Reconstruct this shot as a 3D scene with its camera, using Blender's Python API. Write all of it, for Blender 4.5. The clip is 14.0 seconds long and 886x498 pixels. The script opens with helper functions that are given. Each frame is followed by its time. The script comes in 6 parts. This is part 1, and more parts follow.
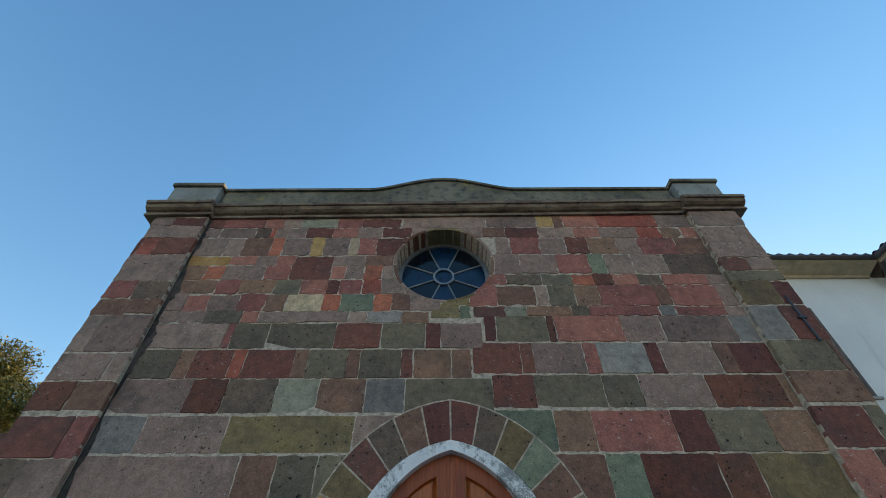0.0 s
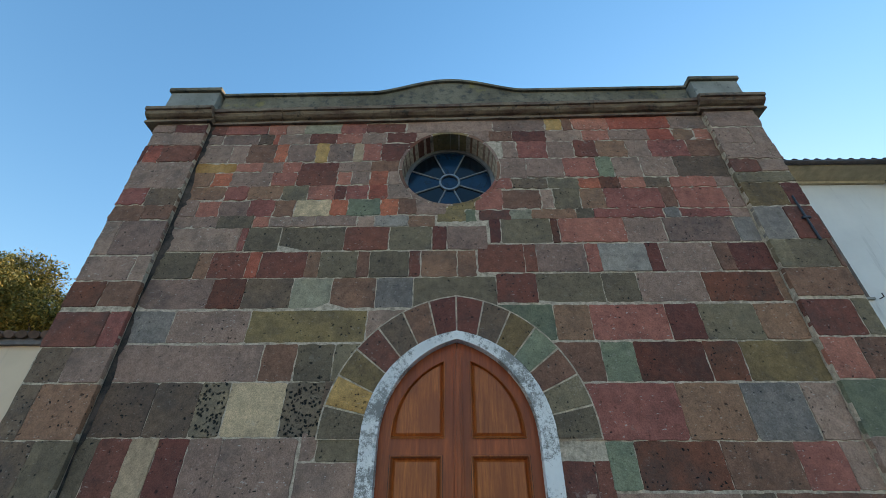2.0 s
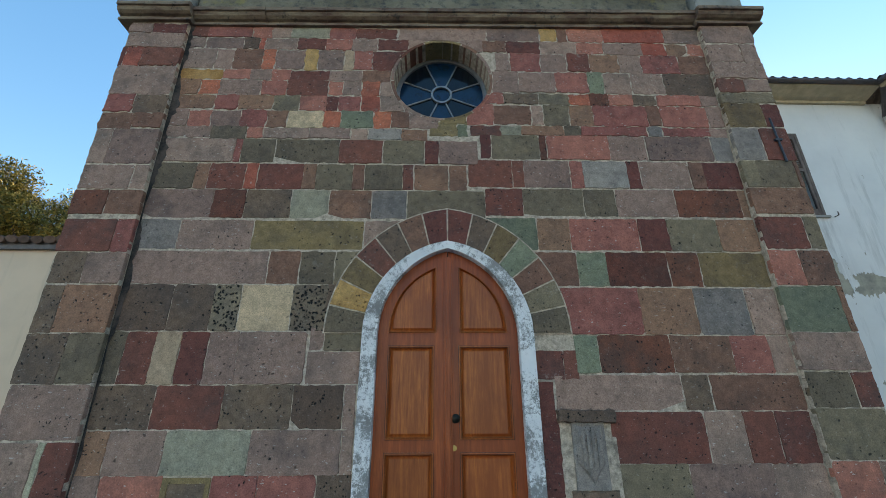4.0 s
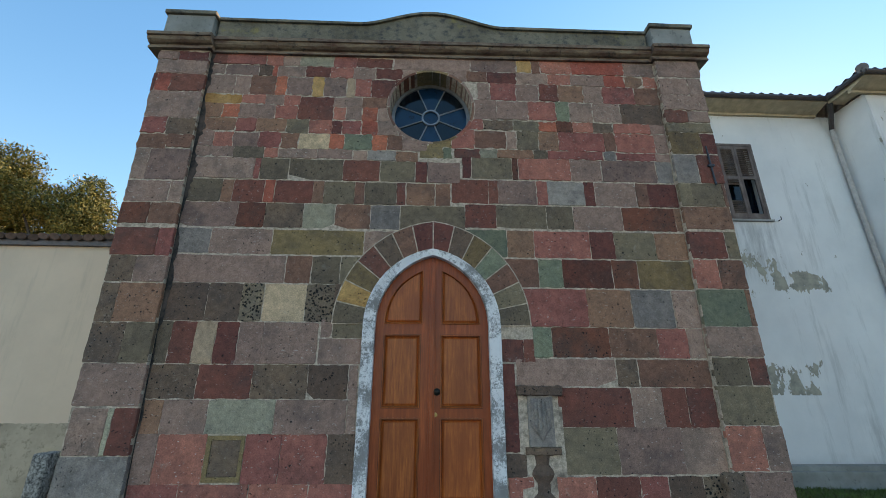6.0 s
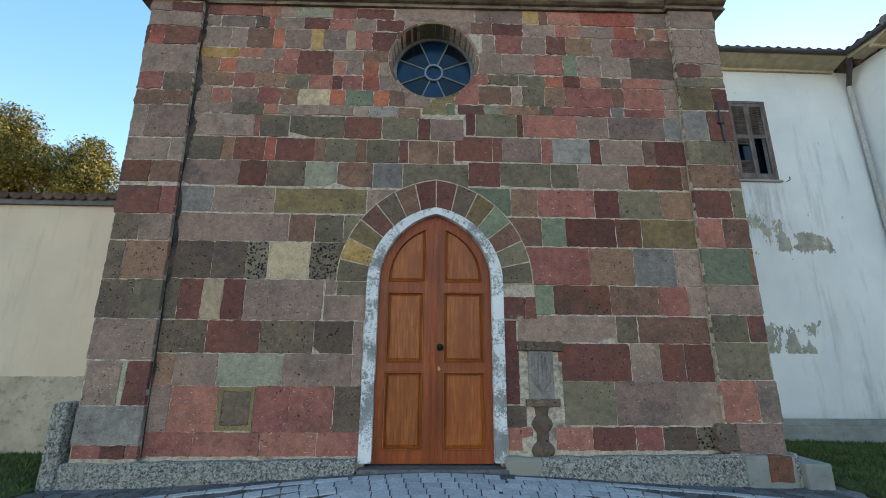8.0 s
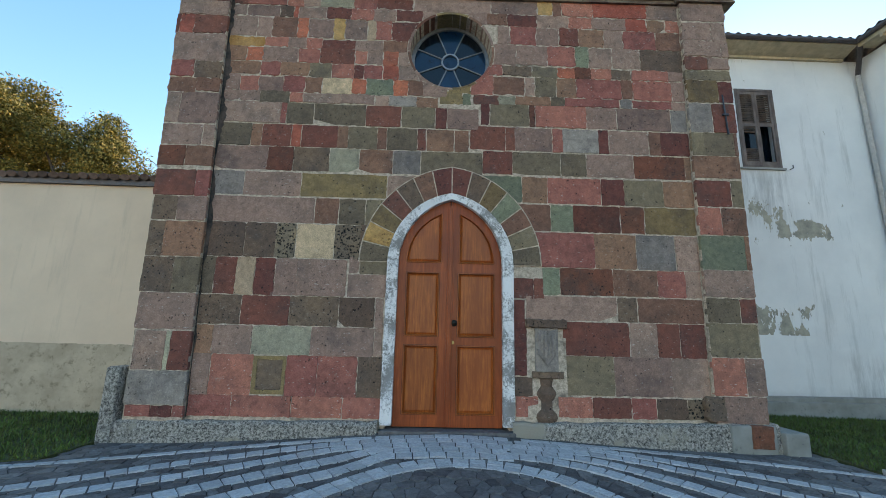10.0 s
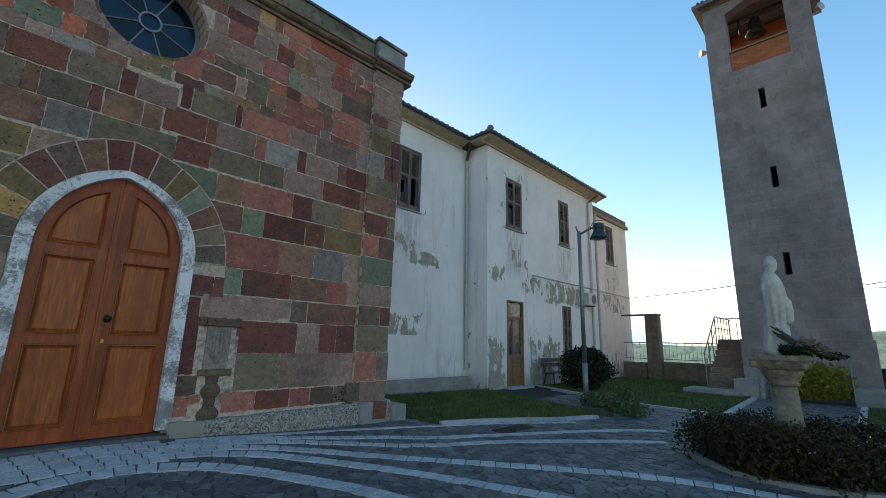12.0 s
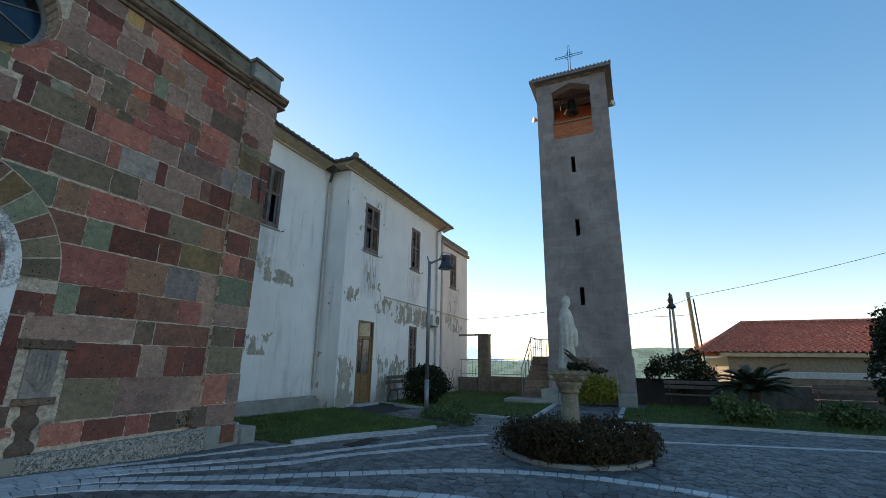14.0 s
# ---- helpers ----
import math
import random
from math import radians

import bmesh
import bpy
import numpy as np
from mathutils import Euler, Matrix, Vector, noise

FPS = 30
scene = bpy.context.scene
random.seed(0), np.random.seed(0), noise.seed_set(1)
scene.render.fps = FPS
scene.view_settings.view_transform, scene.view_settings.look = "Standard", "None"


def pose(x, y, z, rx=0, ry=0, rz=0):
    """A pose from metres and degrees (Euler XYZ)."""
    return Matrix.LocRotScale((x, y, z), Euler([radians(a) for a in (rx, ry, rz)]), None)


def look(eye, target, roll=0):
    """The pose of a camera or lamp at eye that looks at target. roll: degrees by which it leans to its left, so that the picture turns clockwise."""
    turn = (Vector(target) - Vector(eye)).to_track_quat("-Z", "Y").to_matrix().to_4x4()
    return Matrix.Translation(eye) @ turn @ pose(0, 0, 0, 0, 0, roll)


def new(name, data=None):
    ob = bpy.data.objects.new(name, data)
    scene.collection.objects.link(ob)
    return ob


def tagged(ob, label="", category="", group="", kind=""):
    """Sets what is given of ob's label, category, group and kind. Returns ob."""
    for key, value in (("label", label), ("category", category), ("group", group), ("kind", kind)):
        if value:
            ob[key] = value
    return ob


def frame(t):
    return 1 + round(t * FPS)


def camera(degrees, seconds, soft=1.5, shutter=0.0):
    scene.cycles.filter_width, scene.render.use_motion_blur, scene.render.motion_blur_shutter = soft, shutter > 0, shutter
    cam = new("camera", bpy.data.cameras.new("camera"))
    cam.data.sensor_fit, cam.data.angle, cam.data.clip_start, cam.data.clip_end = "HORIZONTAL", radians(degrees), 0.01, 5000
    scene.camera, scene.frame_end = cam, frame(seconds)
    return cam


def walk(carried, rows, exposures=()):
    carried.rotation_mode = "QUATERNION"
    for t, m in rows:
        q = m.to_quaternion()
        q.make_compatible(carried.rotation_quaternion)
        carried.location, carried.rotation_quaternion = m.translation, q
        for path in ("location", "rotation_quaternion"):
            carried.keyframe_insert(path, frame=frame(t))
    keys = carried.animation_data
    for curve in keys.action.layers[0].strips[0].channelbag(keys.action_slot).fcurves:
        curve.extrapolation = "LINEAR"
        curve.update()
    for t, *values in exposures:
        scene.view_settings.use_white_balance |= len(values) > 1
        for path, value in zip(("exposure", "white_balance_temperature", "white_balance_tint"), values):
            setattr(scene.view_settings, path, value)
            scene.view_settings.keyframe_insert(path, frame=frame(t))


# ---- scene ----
cam = camera(92.4, 14.0, 0.85)
PATH = [
    (0, (0.361, -3.986, 1.526), (0.366, -2.575, 2.944), -0.2),
    (0.5, (0.36, -3.95, 1.481), (0.358, -2.471, 2.828), -0.2),
    (1, (0.367, -3.935, 1.459), (0.352, -2.391, 2.731), -0.2),
    (1.5, (0.366, -3.924, 1.422), (0.34, -2.352, 2.658), -0.1),
    (2, (0.377, -3.935, 1.379), (0.346, -2.275, 2.495), 0.1),
    (2.5, (0.346, -3.984, 1.31), (0.307, -2.225, 2.261), 0.5),
    (3, (0.291, -4.087, 1.255), (0.261, -2.256, 2.06), 0.5),
    (5.3, (0.286, -4.888, 1.257), (0.415, -3.015, 1.946), -1.0),
    (5.5, (0.338, -5.243, 1.198), (0.421, -3.359, 1.863), 0.3),
    (6, (0.347, -5.256, 1.208), (0.427, -3.37, 1.868), 0.2),
    (6.5, (0.343, -5.242, 1.183), (0.426, -3.342, 1.802), 0.3),
    (7, (0.347, -5.241, 1.178), (0.425, -3.334, 1.778), 0.3),
    (7.5, (0.343, -5.238, 1.155), (0.416, -3.32, 1.716), 0.3),
    (8, (0.352, -5.242, 1.144), (0.419, -3.305, 1.641), 0.4),
    (10.3, (0.19, -5.709, 1.09), (0.24, -3.749, 1.488), 1.5),
    (10.5, (0.197, -5.752, 1.072), (0.29, -3.797, 1.48), 1.4),
    (10.8, (0.054, -5.825, 1.052), (0.364, -3.893, 1.464), 1.0),
    (11, (0.016, -5.865, 1.079), (0.506, -3.972, 1.499), -0.3),
    (11.5, (-0.117, -6.009, 1.072), (0.844, -4.31, 1.509), 1.2),
    (11.9, (-0.276, -6.15, 1.112), (1.05, -4.711, 1.53), 1.6),
    (12, (-0.31, -6.183, 1.106), (1.076, -4.805, 1.534), 1.5),
    (12.5, (-0.499, -6.252, 1.135), (1.105, -5.143, 1.579), 0.5),
    (13, (-0.698, -6.301, 1.149), (1.048, -5.445, 1.617), 0.0),
    (13.5, (-0.9, -6.388, 1.151), (0.872, -5.596, 1.636), 0.3),
    (14, (-1.113, -6.465, 1.156), (0.649, -5.671, 1.671), 0.9),
]
walk(cam, [(t, look(eye, target, roll)) for t, eye, target, roll in PATH],
     [(0.0, 1.26, 8000, 18), (1.5, 1.34, 8050, 18), (3.0, 1.68, 8300, 18), (5.5, 1.56, 8250, 20), (6.5, 1.52, 8250, 20), (7.5, 1.54, 8400, 20), (8.0, 1.88, 8600, 20), (10.5, 1.82, 8550, 21), (11.0, 1.50, 8450, 21), (11.5, 1.22, 8100, 19), (12.5, 1.12, 7750, 18), (14.0, 1.02, 7600, 18)])

# ---- light: low sun behind the house, open blue sky ----
SUN_AZ, SUN_EL = radians(53.0), radians(22.0)   # azimuth from +x towards +y
world = bpy.data.worlds.new("sky")
scene.world = world
world.use_nodes = True
wn = world.node_tree
sky = wn.nodes.new("ShaderNodeTexSky")
sky.sky_type, sky.sun_disc = "NISHITA", False
sky.sun_elevation, sky.sun_rotation = SUN_EL, math.pi / 2 - SUN_AZ
sky.dust_density, sky.ozone_density, sky.air_density = 0.05, 1.6, 1.0
deep = wn.nodes.new("ShaderNodeHueSaturation")
deep.inputs["Saturation"].default_value, deep.inputs["Hue"].default_value = 1.32, 0.5005
wn.links.new(sky.outputs["Color"], deep.inputs["Color"])
# haze: the glare near the sun rolls off softly, c * 1.16 / (1 + 0.1 c)
thin, over, haze = (wn.nodes.new("ShaderNodeVectorMath") for _ in range(3))
thin.operation, over.operation, haze.operation = "MULTIPLY_ADD", "SCALE", "DIVIDE"
thin.inputs[1].default_value, thin.inputs[2].default_value = (0.1, 0.1, 0.1), (1, 1, 1)
over.inputs["Scale"].default_value = 1.16
wn.links.new(deep.outputs["Color"], thin.inputs[0])
wn.links.new(deep.outputs["Color"], over.inputs[0])
wn.links.new(over.outputs[0], haze.inputs[0])
wn.links.new(thin.outputs[0], haze.inputs[1])
wn.links.new(haze.outputs[0], wn.nodes["Background"].inputs["Color"])
wn.nodes["Background"].inputs["Strength"].default_value = 0.15
sun_to = Vector((math.cos(SUN_EL) * math.cos(SUN_AZ), math.cos(SUN_EL) * math.sin(SUN_AZ), math.sin(SUN_EL)))
sun_data = bpy.data.lights.new("sun", "SUN")
sun_data.energy, sun_data.angle, sun_data.color = 3.2, radians(0.5), (1.0, 0.88, 0.70)
sun = new("sun", sun_data)
sun.matrix_world = look(sun_to * 50, (0, 0, 0))


# ---- materials ----
def lin(r, g, b):
    """Base colour from 0..255 display values."""
    return tuple(((v / 255 + 0.055) / 1.055) ** 2.4 if v > 10 else v / 255 / 12.92 for v in (r, g, b))


class Mat:
    """A node material with small helpers."""

    def __init__(self, name, rough=0.85, metal=0.0):
        self.m = bpy.data.materials.new(name)
        self.m.use_nodes = True
        self.t = self.m.node_tree
        self.b = self.t.nodes["Principled BSDF"]
        self.b.inputs["Roughness"].default_value = rough
        self.b.inputs["Metallic"].default_value = metal
        self.co = self.t.nodes.new("ShaderNodeTexCoord").outputs["Object"]
        self.h = None

    def link(self, a, b):
        self.t.links.new(a, b)

    def noise(self, scale, detail=6.0, rough=0.6, stretch=None):
        n = self.t.nodes.new("ShaderNodeTexNoise")
        n.inputs["Scale"].default_value, n.inputs["Detail"].default_value, n.inputs["Roughness"].default_value = scale, detail, rough
        co = self.co
        if stretch:
            mp = self.t.nodes.new("ShaderNodeMapping")
            mp.inputs["Scale"].default_value = stretch
            self.link(co, mp.inputs["Vector"])
            co = mp.outputs["Vector"]
        self.link(co, n.inputs["Vector"])
        return n.outputs["Fac"]

    def voronoi(self, scale, warp=0.0):
        n = self.t.nodes.new("ShaderNodeTexVoronoi")
        n.inputs["Scale"].default_value = scale
        co = self.co
        if warp:
            w = self.t.nodes.new("ShaderNodeTexNoise")
            w.inputs["Scale"].default_value, w.inputs["Detail"].default_value = scale * 0.8, 3
            self.link(co, w.inputs["Vector"])
            v = self.t.nodes.new("ShaderNodeVectorMath")
            v.operation = "MULTIPLY_ADD"
            v.inputs[1].default_value = (warp, warp, warp)
            self.link(w.outputs["Color"], v.inputs[0])
            self.link(co, v.inputs[2])
            co = v.outputs[0]
        self.link(co, n.inputs["Vector"])
        return n.outputs["Distance"]

    def ramp(self, fac, *stops):
        r = self.t.nodes.new("ShaderNodeValToRGB")
        e = r.color_ramp.elements
        while len(e) < len(stops):
            e.new(0.5)
        for k, (p, c) in zip(e, stops):
            k.position, k.color = p, (*(c if hasattr(c, "__len__") else (c, c, c)), 1)
        self.link(fac, r.inputs["Fac"])
        return r.outputs["Color"]

    def mix(self, fac, a, b, mode="MIX"):
        n = self.t.nodes.new("ShaderNodeMix")
        n.data_type, n.blend_type = "RGBA", mode
        for v, i in ((fac, 0), (a, 6), (b, 7)):
            if hasattr(v, "is_linked"):
                self.link(v, n.inputs[i])
            else:
                n.inputs[i].default_value = v if i == 0 else (*v, 1)
        return n.outputs[2]

    def math(self, op, a, b=0.0):
        n = self.t.nodes.new("ShaderNodeMath")
        n.operation = op
        for v, i in ((a, 0), (b, 1)):
            if hasattr(v, "is_linked"):
                self.link(v, n.inputs[i])
            else:
                n.inputs[i].default_value = v
        return n.outputs[0]

    def xyz(self):
        n = self.t.nodes.new("ShaderNodeSeparateXYZ")
        self.link(self.co, n.inputs[0])
        return n.outputs

    def rand(self):
        return self.t.nodes.new("ShaderNodeObjectInfo").outputs["Random"]

    def island(self):
        return self.t.nodes.new("ShaderNodeNewGeometry").outputs["Random Per Island"]

    def vary(self, col, fac, amount, hue=0.0):
        """Brightness (and a little hue) by a random value."""
        n = self.t.nodes.new("ShaderNodeHueSaturation")
        self.link(self.span(fac, 1 - amount, 1 + amount), n.inputs["Value"])
        if hue:
            self.link(self.span(fac, 0.5 - hue, 0.5 + hue), n.inputs["Hue"])
        self.link(col, n.inputs["Color"])
        return n.outputs["Color"]

    def span(self, fac, lo, hi):
        n = self.t.nodes.new("ShaderNodeMapRange")
        n.inputs["To Min"].default_value, n.inputs["To Max"].default_value = lo, hi
        self.link(fac, n.inputs["Value"])
        return n.outputs[0]

    def bump(self, height, strength=0.4, dist=0.01):
        n = self.t.nodes.new("ShaderNodeBump")
        n.inputs["Strength"].default_value, n.inputs["Distance"].default_value = strength, dist
        self.link(height, n.inputs["Height"])
        if self.h:
            self.link(self.h, n.inputs["Normal"])
        self.h = n.outputs[0]
        self.link(self.h, self.b.inputs["Normal"])
        return self

    def done(self, col):
        if hasattr(col, "is_linked"):
            self.link(col, self.b.inputs["Base Color"])
        else:
            self.b.inputs["Base Color"].default_value = (*col, 1)
        return self.m


def stone_mat(name, c1, c2, pits=0.0, specks=0.5, gain=2.12, cast=(1.43, 0.97, 0.75)):
    """Volcanic ashlar: fine-grained, flecked, more or less pitted, each block a little different."""
    m = Mat(name, 0.9)
    shift = m.t.nodes.new("ShaderNodeVectorMath")
    shift.operation = "ADD"
    m.link(m.co, shift.inputs[0])
    m.link(m.math("MULTIPLY", m.rand(), 61.0), shift.inputs[1])
    m.co = shift.outputs[0]
    a, b = (tuple(min(v * gain * k, 0.8) for v, k in zip(lin(*c), cast)) for c in (c1, c2))
    col = m.mix(m.ramp(m.noise(2.6, 5), (0.35, 0.0), (0.65, 1.0)), a, b)
    fine = m.noise(85.0, 6, 0.75)
    mid = m.noise(13.0, 8, 0.7)
    col = m.mix(0.9, col, m.ramp(fine, (0.34, 0.62), (0.5, 1.0), (0.66, 1.32)), "MULTIPLY")
    col = m.mix(0.9, col, m.ramp(mid, (0.33, 0.72), (0.5, 1.0), (0.67, 1.25)), "MULTIPLY")
    col = m.mix(m.ramp(m.noise(1.3, 9, 0.75), (0.52, 0.0), (0.70, 0.5)), col, (0.07, 0.055, 0.05))
    col = m.mix(m.ramp(m.noise(5.5, 10, 0.8), (0.60, 0.0), (0.66, 0.30)), col, (0.42, 0.35, 0.29))
    fleck = m.ramp(m.noise(34.0, 3, 0.6, (0.7, 0.7, 1.4)), (0.655, 0.0), (0.69, 0.8 * specks))
    col = m.mix(fleck, col, (0.62, 0.55, 0.49))
    scrape = m.ramp(m.noise(11.0, 9, 0.85, (0.35, 0.35, 2.6)), (0.63, 0.0), (0.68, 0.45 * specks))
    col = m.mix(scrape, col, (0.55, 0.47, 0.41))
    if pits == 1:
        hole = m.ramp(m.voronoi(27.0, 0.06), (0.27, 0.0), (0.46, 1.0))
        deepest = 0.04
    else:
        rim = m.ramp(m.voronoi(21.0, 0.07), (0.13, 0.0), (0.21, 1.0))
        where = m.ramp(m.noise(3.2, 5, 0.65), (0.38 + 0.14 * pits, 1.0), (0.46 + 0.14 * pits, 0.0))
        hole = m.mix(where, (1, 1, 1), rim)
        big = m.ramp(m.voronoi(8.0, 0.12), (0.07, 0.0), (0.11, 1.0))
        hole = m.mix(min(1.0, 0.4 + pits), hole, m.mix(1.0, hole, big, "MULTIPLY"))
        deepest = 0.07
    col = m.mix(1.0, col, m.ramp(hole, (0.0, deepest), (1.0, 1.0)), "MULTIPLY")
    m.bump(hole, 0.9, 0.02)
    col = m.vary(col, m.rand(), 0.22, 0.006)
    m.bump(m.noise(7.0, 7), 0.75, 0.04)
    m.bump(fine, 0.7, 0.008)
    return m.done(col)


STONE = {
    "p": stone_mat("mauve_stone", (99, 90, 87), (85, 79, 78), 0.2, 0.7, 2.1, (1.37, 0.97, 0.78)),
    "m": stone_mat("wine_red_stone", (76, 50, 47), (66, 46, 45), 0.3, 0.35),
    "r": stone_mat("brick_red_stone", (107, 76, 73), (97, 68, 66), 0.0, 0.9),
    "o": stone_mat("orange_red_stone", (116, 73, 63), (103, 63, 55), 0.0, 0.7),
    "s": stone_mat("pink_grey_stone", (112, 97, 92), (102, 88, 84), 0.1, 0.6, 1.9, (1.26, 1.0, 0.84)),
    "g": stone_mat("grey_green_stone", (76, 78, 70), (68, 70, 64), 0.5, 0.25),
    "v": stone_mat("olive_stone", (86, 83, 62), (76, 74, 58), 0.5, 0.25),
    "t": stone_mat("sea_green_stone", (74, 90, 81), (64, 80, 75), 0.1, 0.3),
    "b": stone_mat("blue_grey_stone", (90, 98, 102), (78, 86, 92), 0.2, 0.5),
    "l": stone_mat("pale_green_stone", (120, 122, 106), (106, 110, 98), 0.0, 0.4, 1.8, (1.2, 1.0, 0.92)),
    "n": stone_mat("brown_stone", (90, 75, 67), (78, 66, 60), 0.35, 0.4),
    "d": stone_mat("dark_brown_stone", (74, 49, 42), (60, 44, 40), 0.8, 0.2),
    "k": stone_mat("dark_basalt", (72, 67, 61), (60, 58, 56), 0.9, 0.3),
    "K": stone_mat("pitted_basalt", (84, 84, 76), (72, 74, 70), 1.0, 0.2),
    "y": stone_mat("ochre_stone", (146, 122, 80), (134, 102, 54), 0.2, 0.2, 1.6, (1.2, 1.0, 0.95)),
    "w": stone_mat("cream_stone", (170, 152, 126), (154, 138, 114), 0.0, 0.1, 1.3, (1.15, 1.0, 0.95)),
}

mt = Mat("lime_mortar", 0.95)
c = mt.mix(mt.ramp(mt.noise(16, 9, 0.8), (0.40, 0.0), (0.62, 1.0)), (0.70, 0.55, 0.42), (0.30, 0.225, 0.17))
c = mt.mix(mt.ramp(mt.noise(1.7, 8, 0.7), (0.56, 0.0), (0.66, 0.75)), c, (0.10, 0.08, 0.065))
mt.bump(mt.noise(45, 6), 0.9, 0.015)
MORTAR = mt.done(c)

# dark stain and the pilaster's shadow line, both carried by this colour
mt = Mat("shadow_line_and_stain", 0.95)
c = mt.mix(mt.ramp(mt.noise(4, 9, 0.75), (0.42, 0.0), (0.62, 1.0)), (0.022, 0.02, 0.018), (0.12, 0.085, 0.07))
mt.bump(mt.noise(25, 7), 0.9, 0.02)
SHADOW_STAIN = mt.done(c)

mt = Mat("pebbly_concrete", 0.95)
v = mt.noise(34, 9, 0.85)
c = mt.mix(mt.ramp(v, (0.42, 0.0), (0.58, 1.0)), (0.045, 0.04, 0.036), (0.62, 0.56, 0.49))
c = mt.mix(mt.ramp(mt.noise(1.1, 8, 0.7), (0.55, 0.0), (0.60, 1.0)), c, (0.40, 0.35, 0.28))
mt.bump(v, 0.9, 0.03)
PEBBLE = mt.done(c)

mt = Mat("smooth_concrete", 0.9)
c = mt.mix(mt.ramp(mt.noise(2.0, 7), (0.35, 0.0), (0.7, 1.0)), (0.22, 0.215, 0.19), (0.36, 0.35, 0.32))
c = mt.mix(mt.ramp(mt.noise(14, 6), (0.6, 0.0), (0.75, 0.8)), c, (0.09, 0.09, 0.085))
mt.bump(mt.noise(30, 6), 0.4, 0.01)
CONCRETE = mt.done(c)

mt = Mat("lichened_parapet", 0.95)
c = mt.mix(mt.ramp(mt.noise(1.3, 7, 0.7), (0.38, 0.0), (0.6, 1.0)), (0.115, 0.095, 0.065), (0.23, 0.195, 0.14))
c = mt.mix(mt.ramp(mt.noise(9, 7, 0.7), (0.5, 0.0), (0.66, 0.9)), c, (0.05, 0.055, 0.055))
c = mt.mix(mt.ramp(mt.noise(3.1, 5), (0.62, 0.0), (0.72, 0.7)), c, (0.30, 0.24, 0.08))
mt.bump(mt.noise(22, 7), 0.6, 0.02)
PARAPET = mt.done(c)

mt = Mat("weathered_moulding", 0.92)
c = mt.mix(mt.ramp(mt.noise(2.2, 7, 0.7, (1, 1, 4)), (0.38, 0.0), (0.62, 1.0)), (0.13, 0.07, 0.05), (0.29, 0.21, 0.14))
c = mt.mix(mt.ramp(mt.noise(7, 7, 0.7), (0.56, 0.0), (0.66, 0.85)), c, (0.045, 0.04, 0.035))
mt.bump(mt.noise(20, 7), 0.6, 0.02)
MOULD = mt.done(c)


def plaster(name, base, dirt, scale=1.0):
    m = Mat(name, 0.93)
    c = m.mix(m.ramp(m.noise(0.9 * scale, 7, 0.65), (0.35, 0.0), (0.72, 1.0)), base, tuple(v * 0.86 for v in base))
    c = m.mix(m.ramp(m.noise(1.6, 7, 0.7, (3.5, 3.5, 0.35)), (0.56, 0.0), (0.72, 0.4)), c, dirt)
    m.bump(m.noise(30, 5), 0.25, 0.006)
    return m, c


mt, c = plaster("cream_plaster", (0.76, 0.57, 0.42), (0.46, 0.35, 0.25))
z = mt.xyz()[2]
low = mt.math("LESS_THAN", mt.math("ADD", z, mt.math("MULTIPLY", mt.noise(9, 6), 0.06)), 0.87)
c = mt.mix(mt.math("MULTIPLY", low, 0.8), c, mt.mix(mt.ramp(mt.noise(2.2, 8, 0.7), (0.4, 0.0), (0.62, 1.0)), (0.47, 0.38, 0.28), (0.32, 0.255, 0.18)))
c = mt.mix(mt.math("MULTIPLY", low, mt.ramp(mt.noise(7, 9, 0.75), (0.54, 0.0), (0.62, 0.7))), c, (0.20, 0.155, 0.10))
CREAM = mt.done(c)

mt = Mat("peeling_white_plaster", 0.92)
z = mt.xyz()[2]
c = mt.mix(mt.ramp(mt.noise(0.8, 7), (0.35, 0.0), (0.75, 1.0)), (0.80, 0.79, 0.77), (0.66, 0.66, 0.65))
c = mt.mix(mt.ramp(mt.noise(1.4, 7, 0.7, (3.0, 3.0, 0.3)), (0.55, 0.0), (0.74, 0.55)), c, (0.36, 0.36, 0.33))
wx = mt.xyz()[0]


def flaked(*areas):
    """How far a place lies inside patches of failing plaster, given as (x0, x1, z0, z1, strength)."""
    total = 0.0
    for xa, xb, za, zb, full in areas:
        du = mt.math("MULTIPLY", mt.math("ABSOLUTE", mt.math("SUBTRACT", wx, (xa + xb) / 2)), 2 / (xb - xa))
        dv = mt.math("MULTIPLY", mt.math("ABSOLUTE", mt.math("SUBTRACT", z, (za + zb) / 2)), 2 / (zb - za))
        inner = mt.math("SUBTRACT", 1.0, mt.math("MAXIMUM", du, dv))
        inner = mt.math("MULTIPLY", mt.math("MINIMUM", mt.math("MAXIMUM", mt.math("MULTIPLY", inner, 2.0), 0.0), 1.0), full)
        total = mt.math("MAXIMUM", total, inner)
    return total


bad = flaked((5.4, 8.2, 3.1, 4.3, 0.62), (6.9, 9.1, 3.2, 3.8, 0.78), (5.0, 8.3, 1.1, 1.95, 1.0), (5.2, 9.0, 0.0, 0.6, 0.5),
             (9.9, 11.0, 2.9, 3.65, 0.85), (11.6, 13.6, 2.7, 3.6, 0.75), (12.8, 17.3, 2.45, 3.55, 1.0), (9.85, 10.95, -0.6, 1.6, 1.1), (11.8, 15.0, -0.6, 1.65, 1.0),
             (17.6, 21.5, 2.5, 3.6, 0.8), (18.2, 20.5, 3.4, 4.5, 0.55), (11.0, 12.3, 3.5, 4.4, 0.6), (10.0, 12.8, 5.2, 7.3, 0.35), (17.6, 21.5, -0.5, 1.2, 0.7))
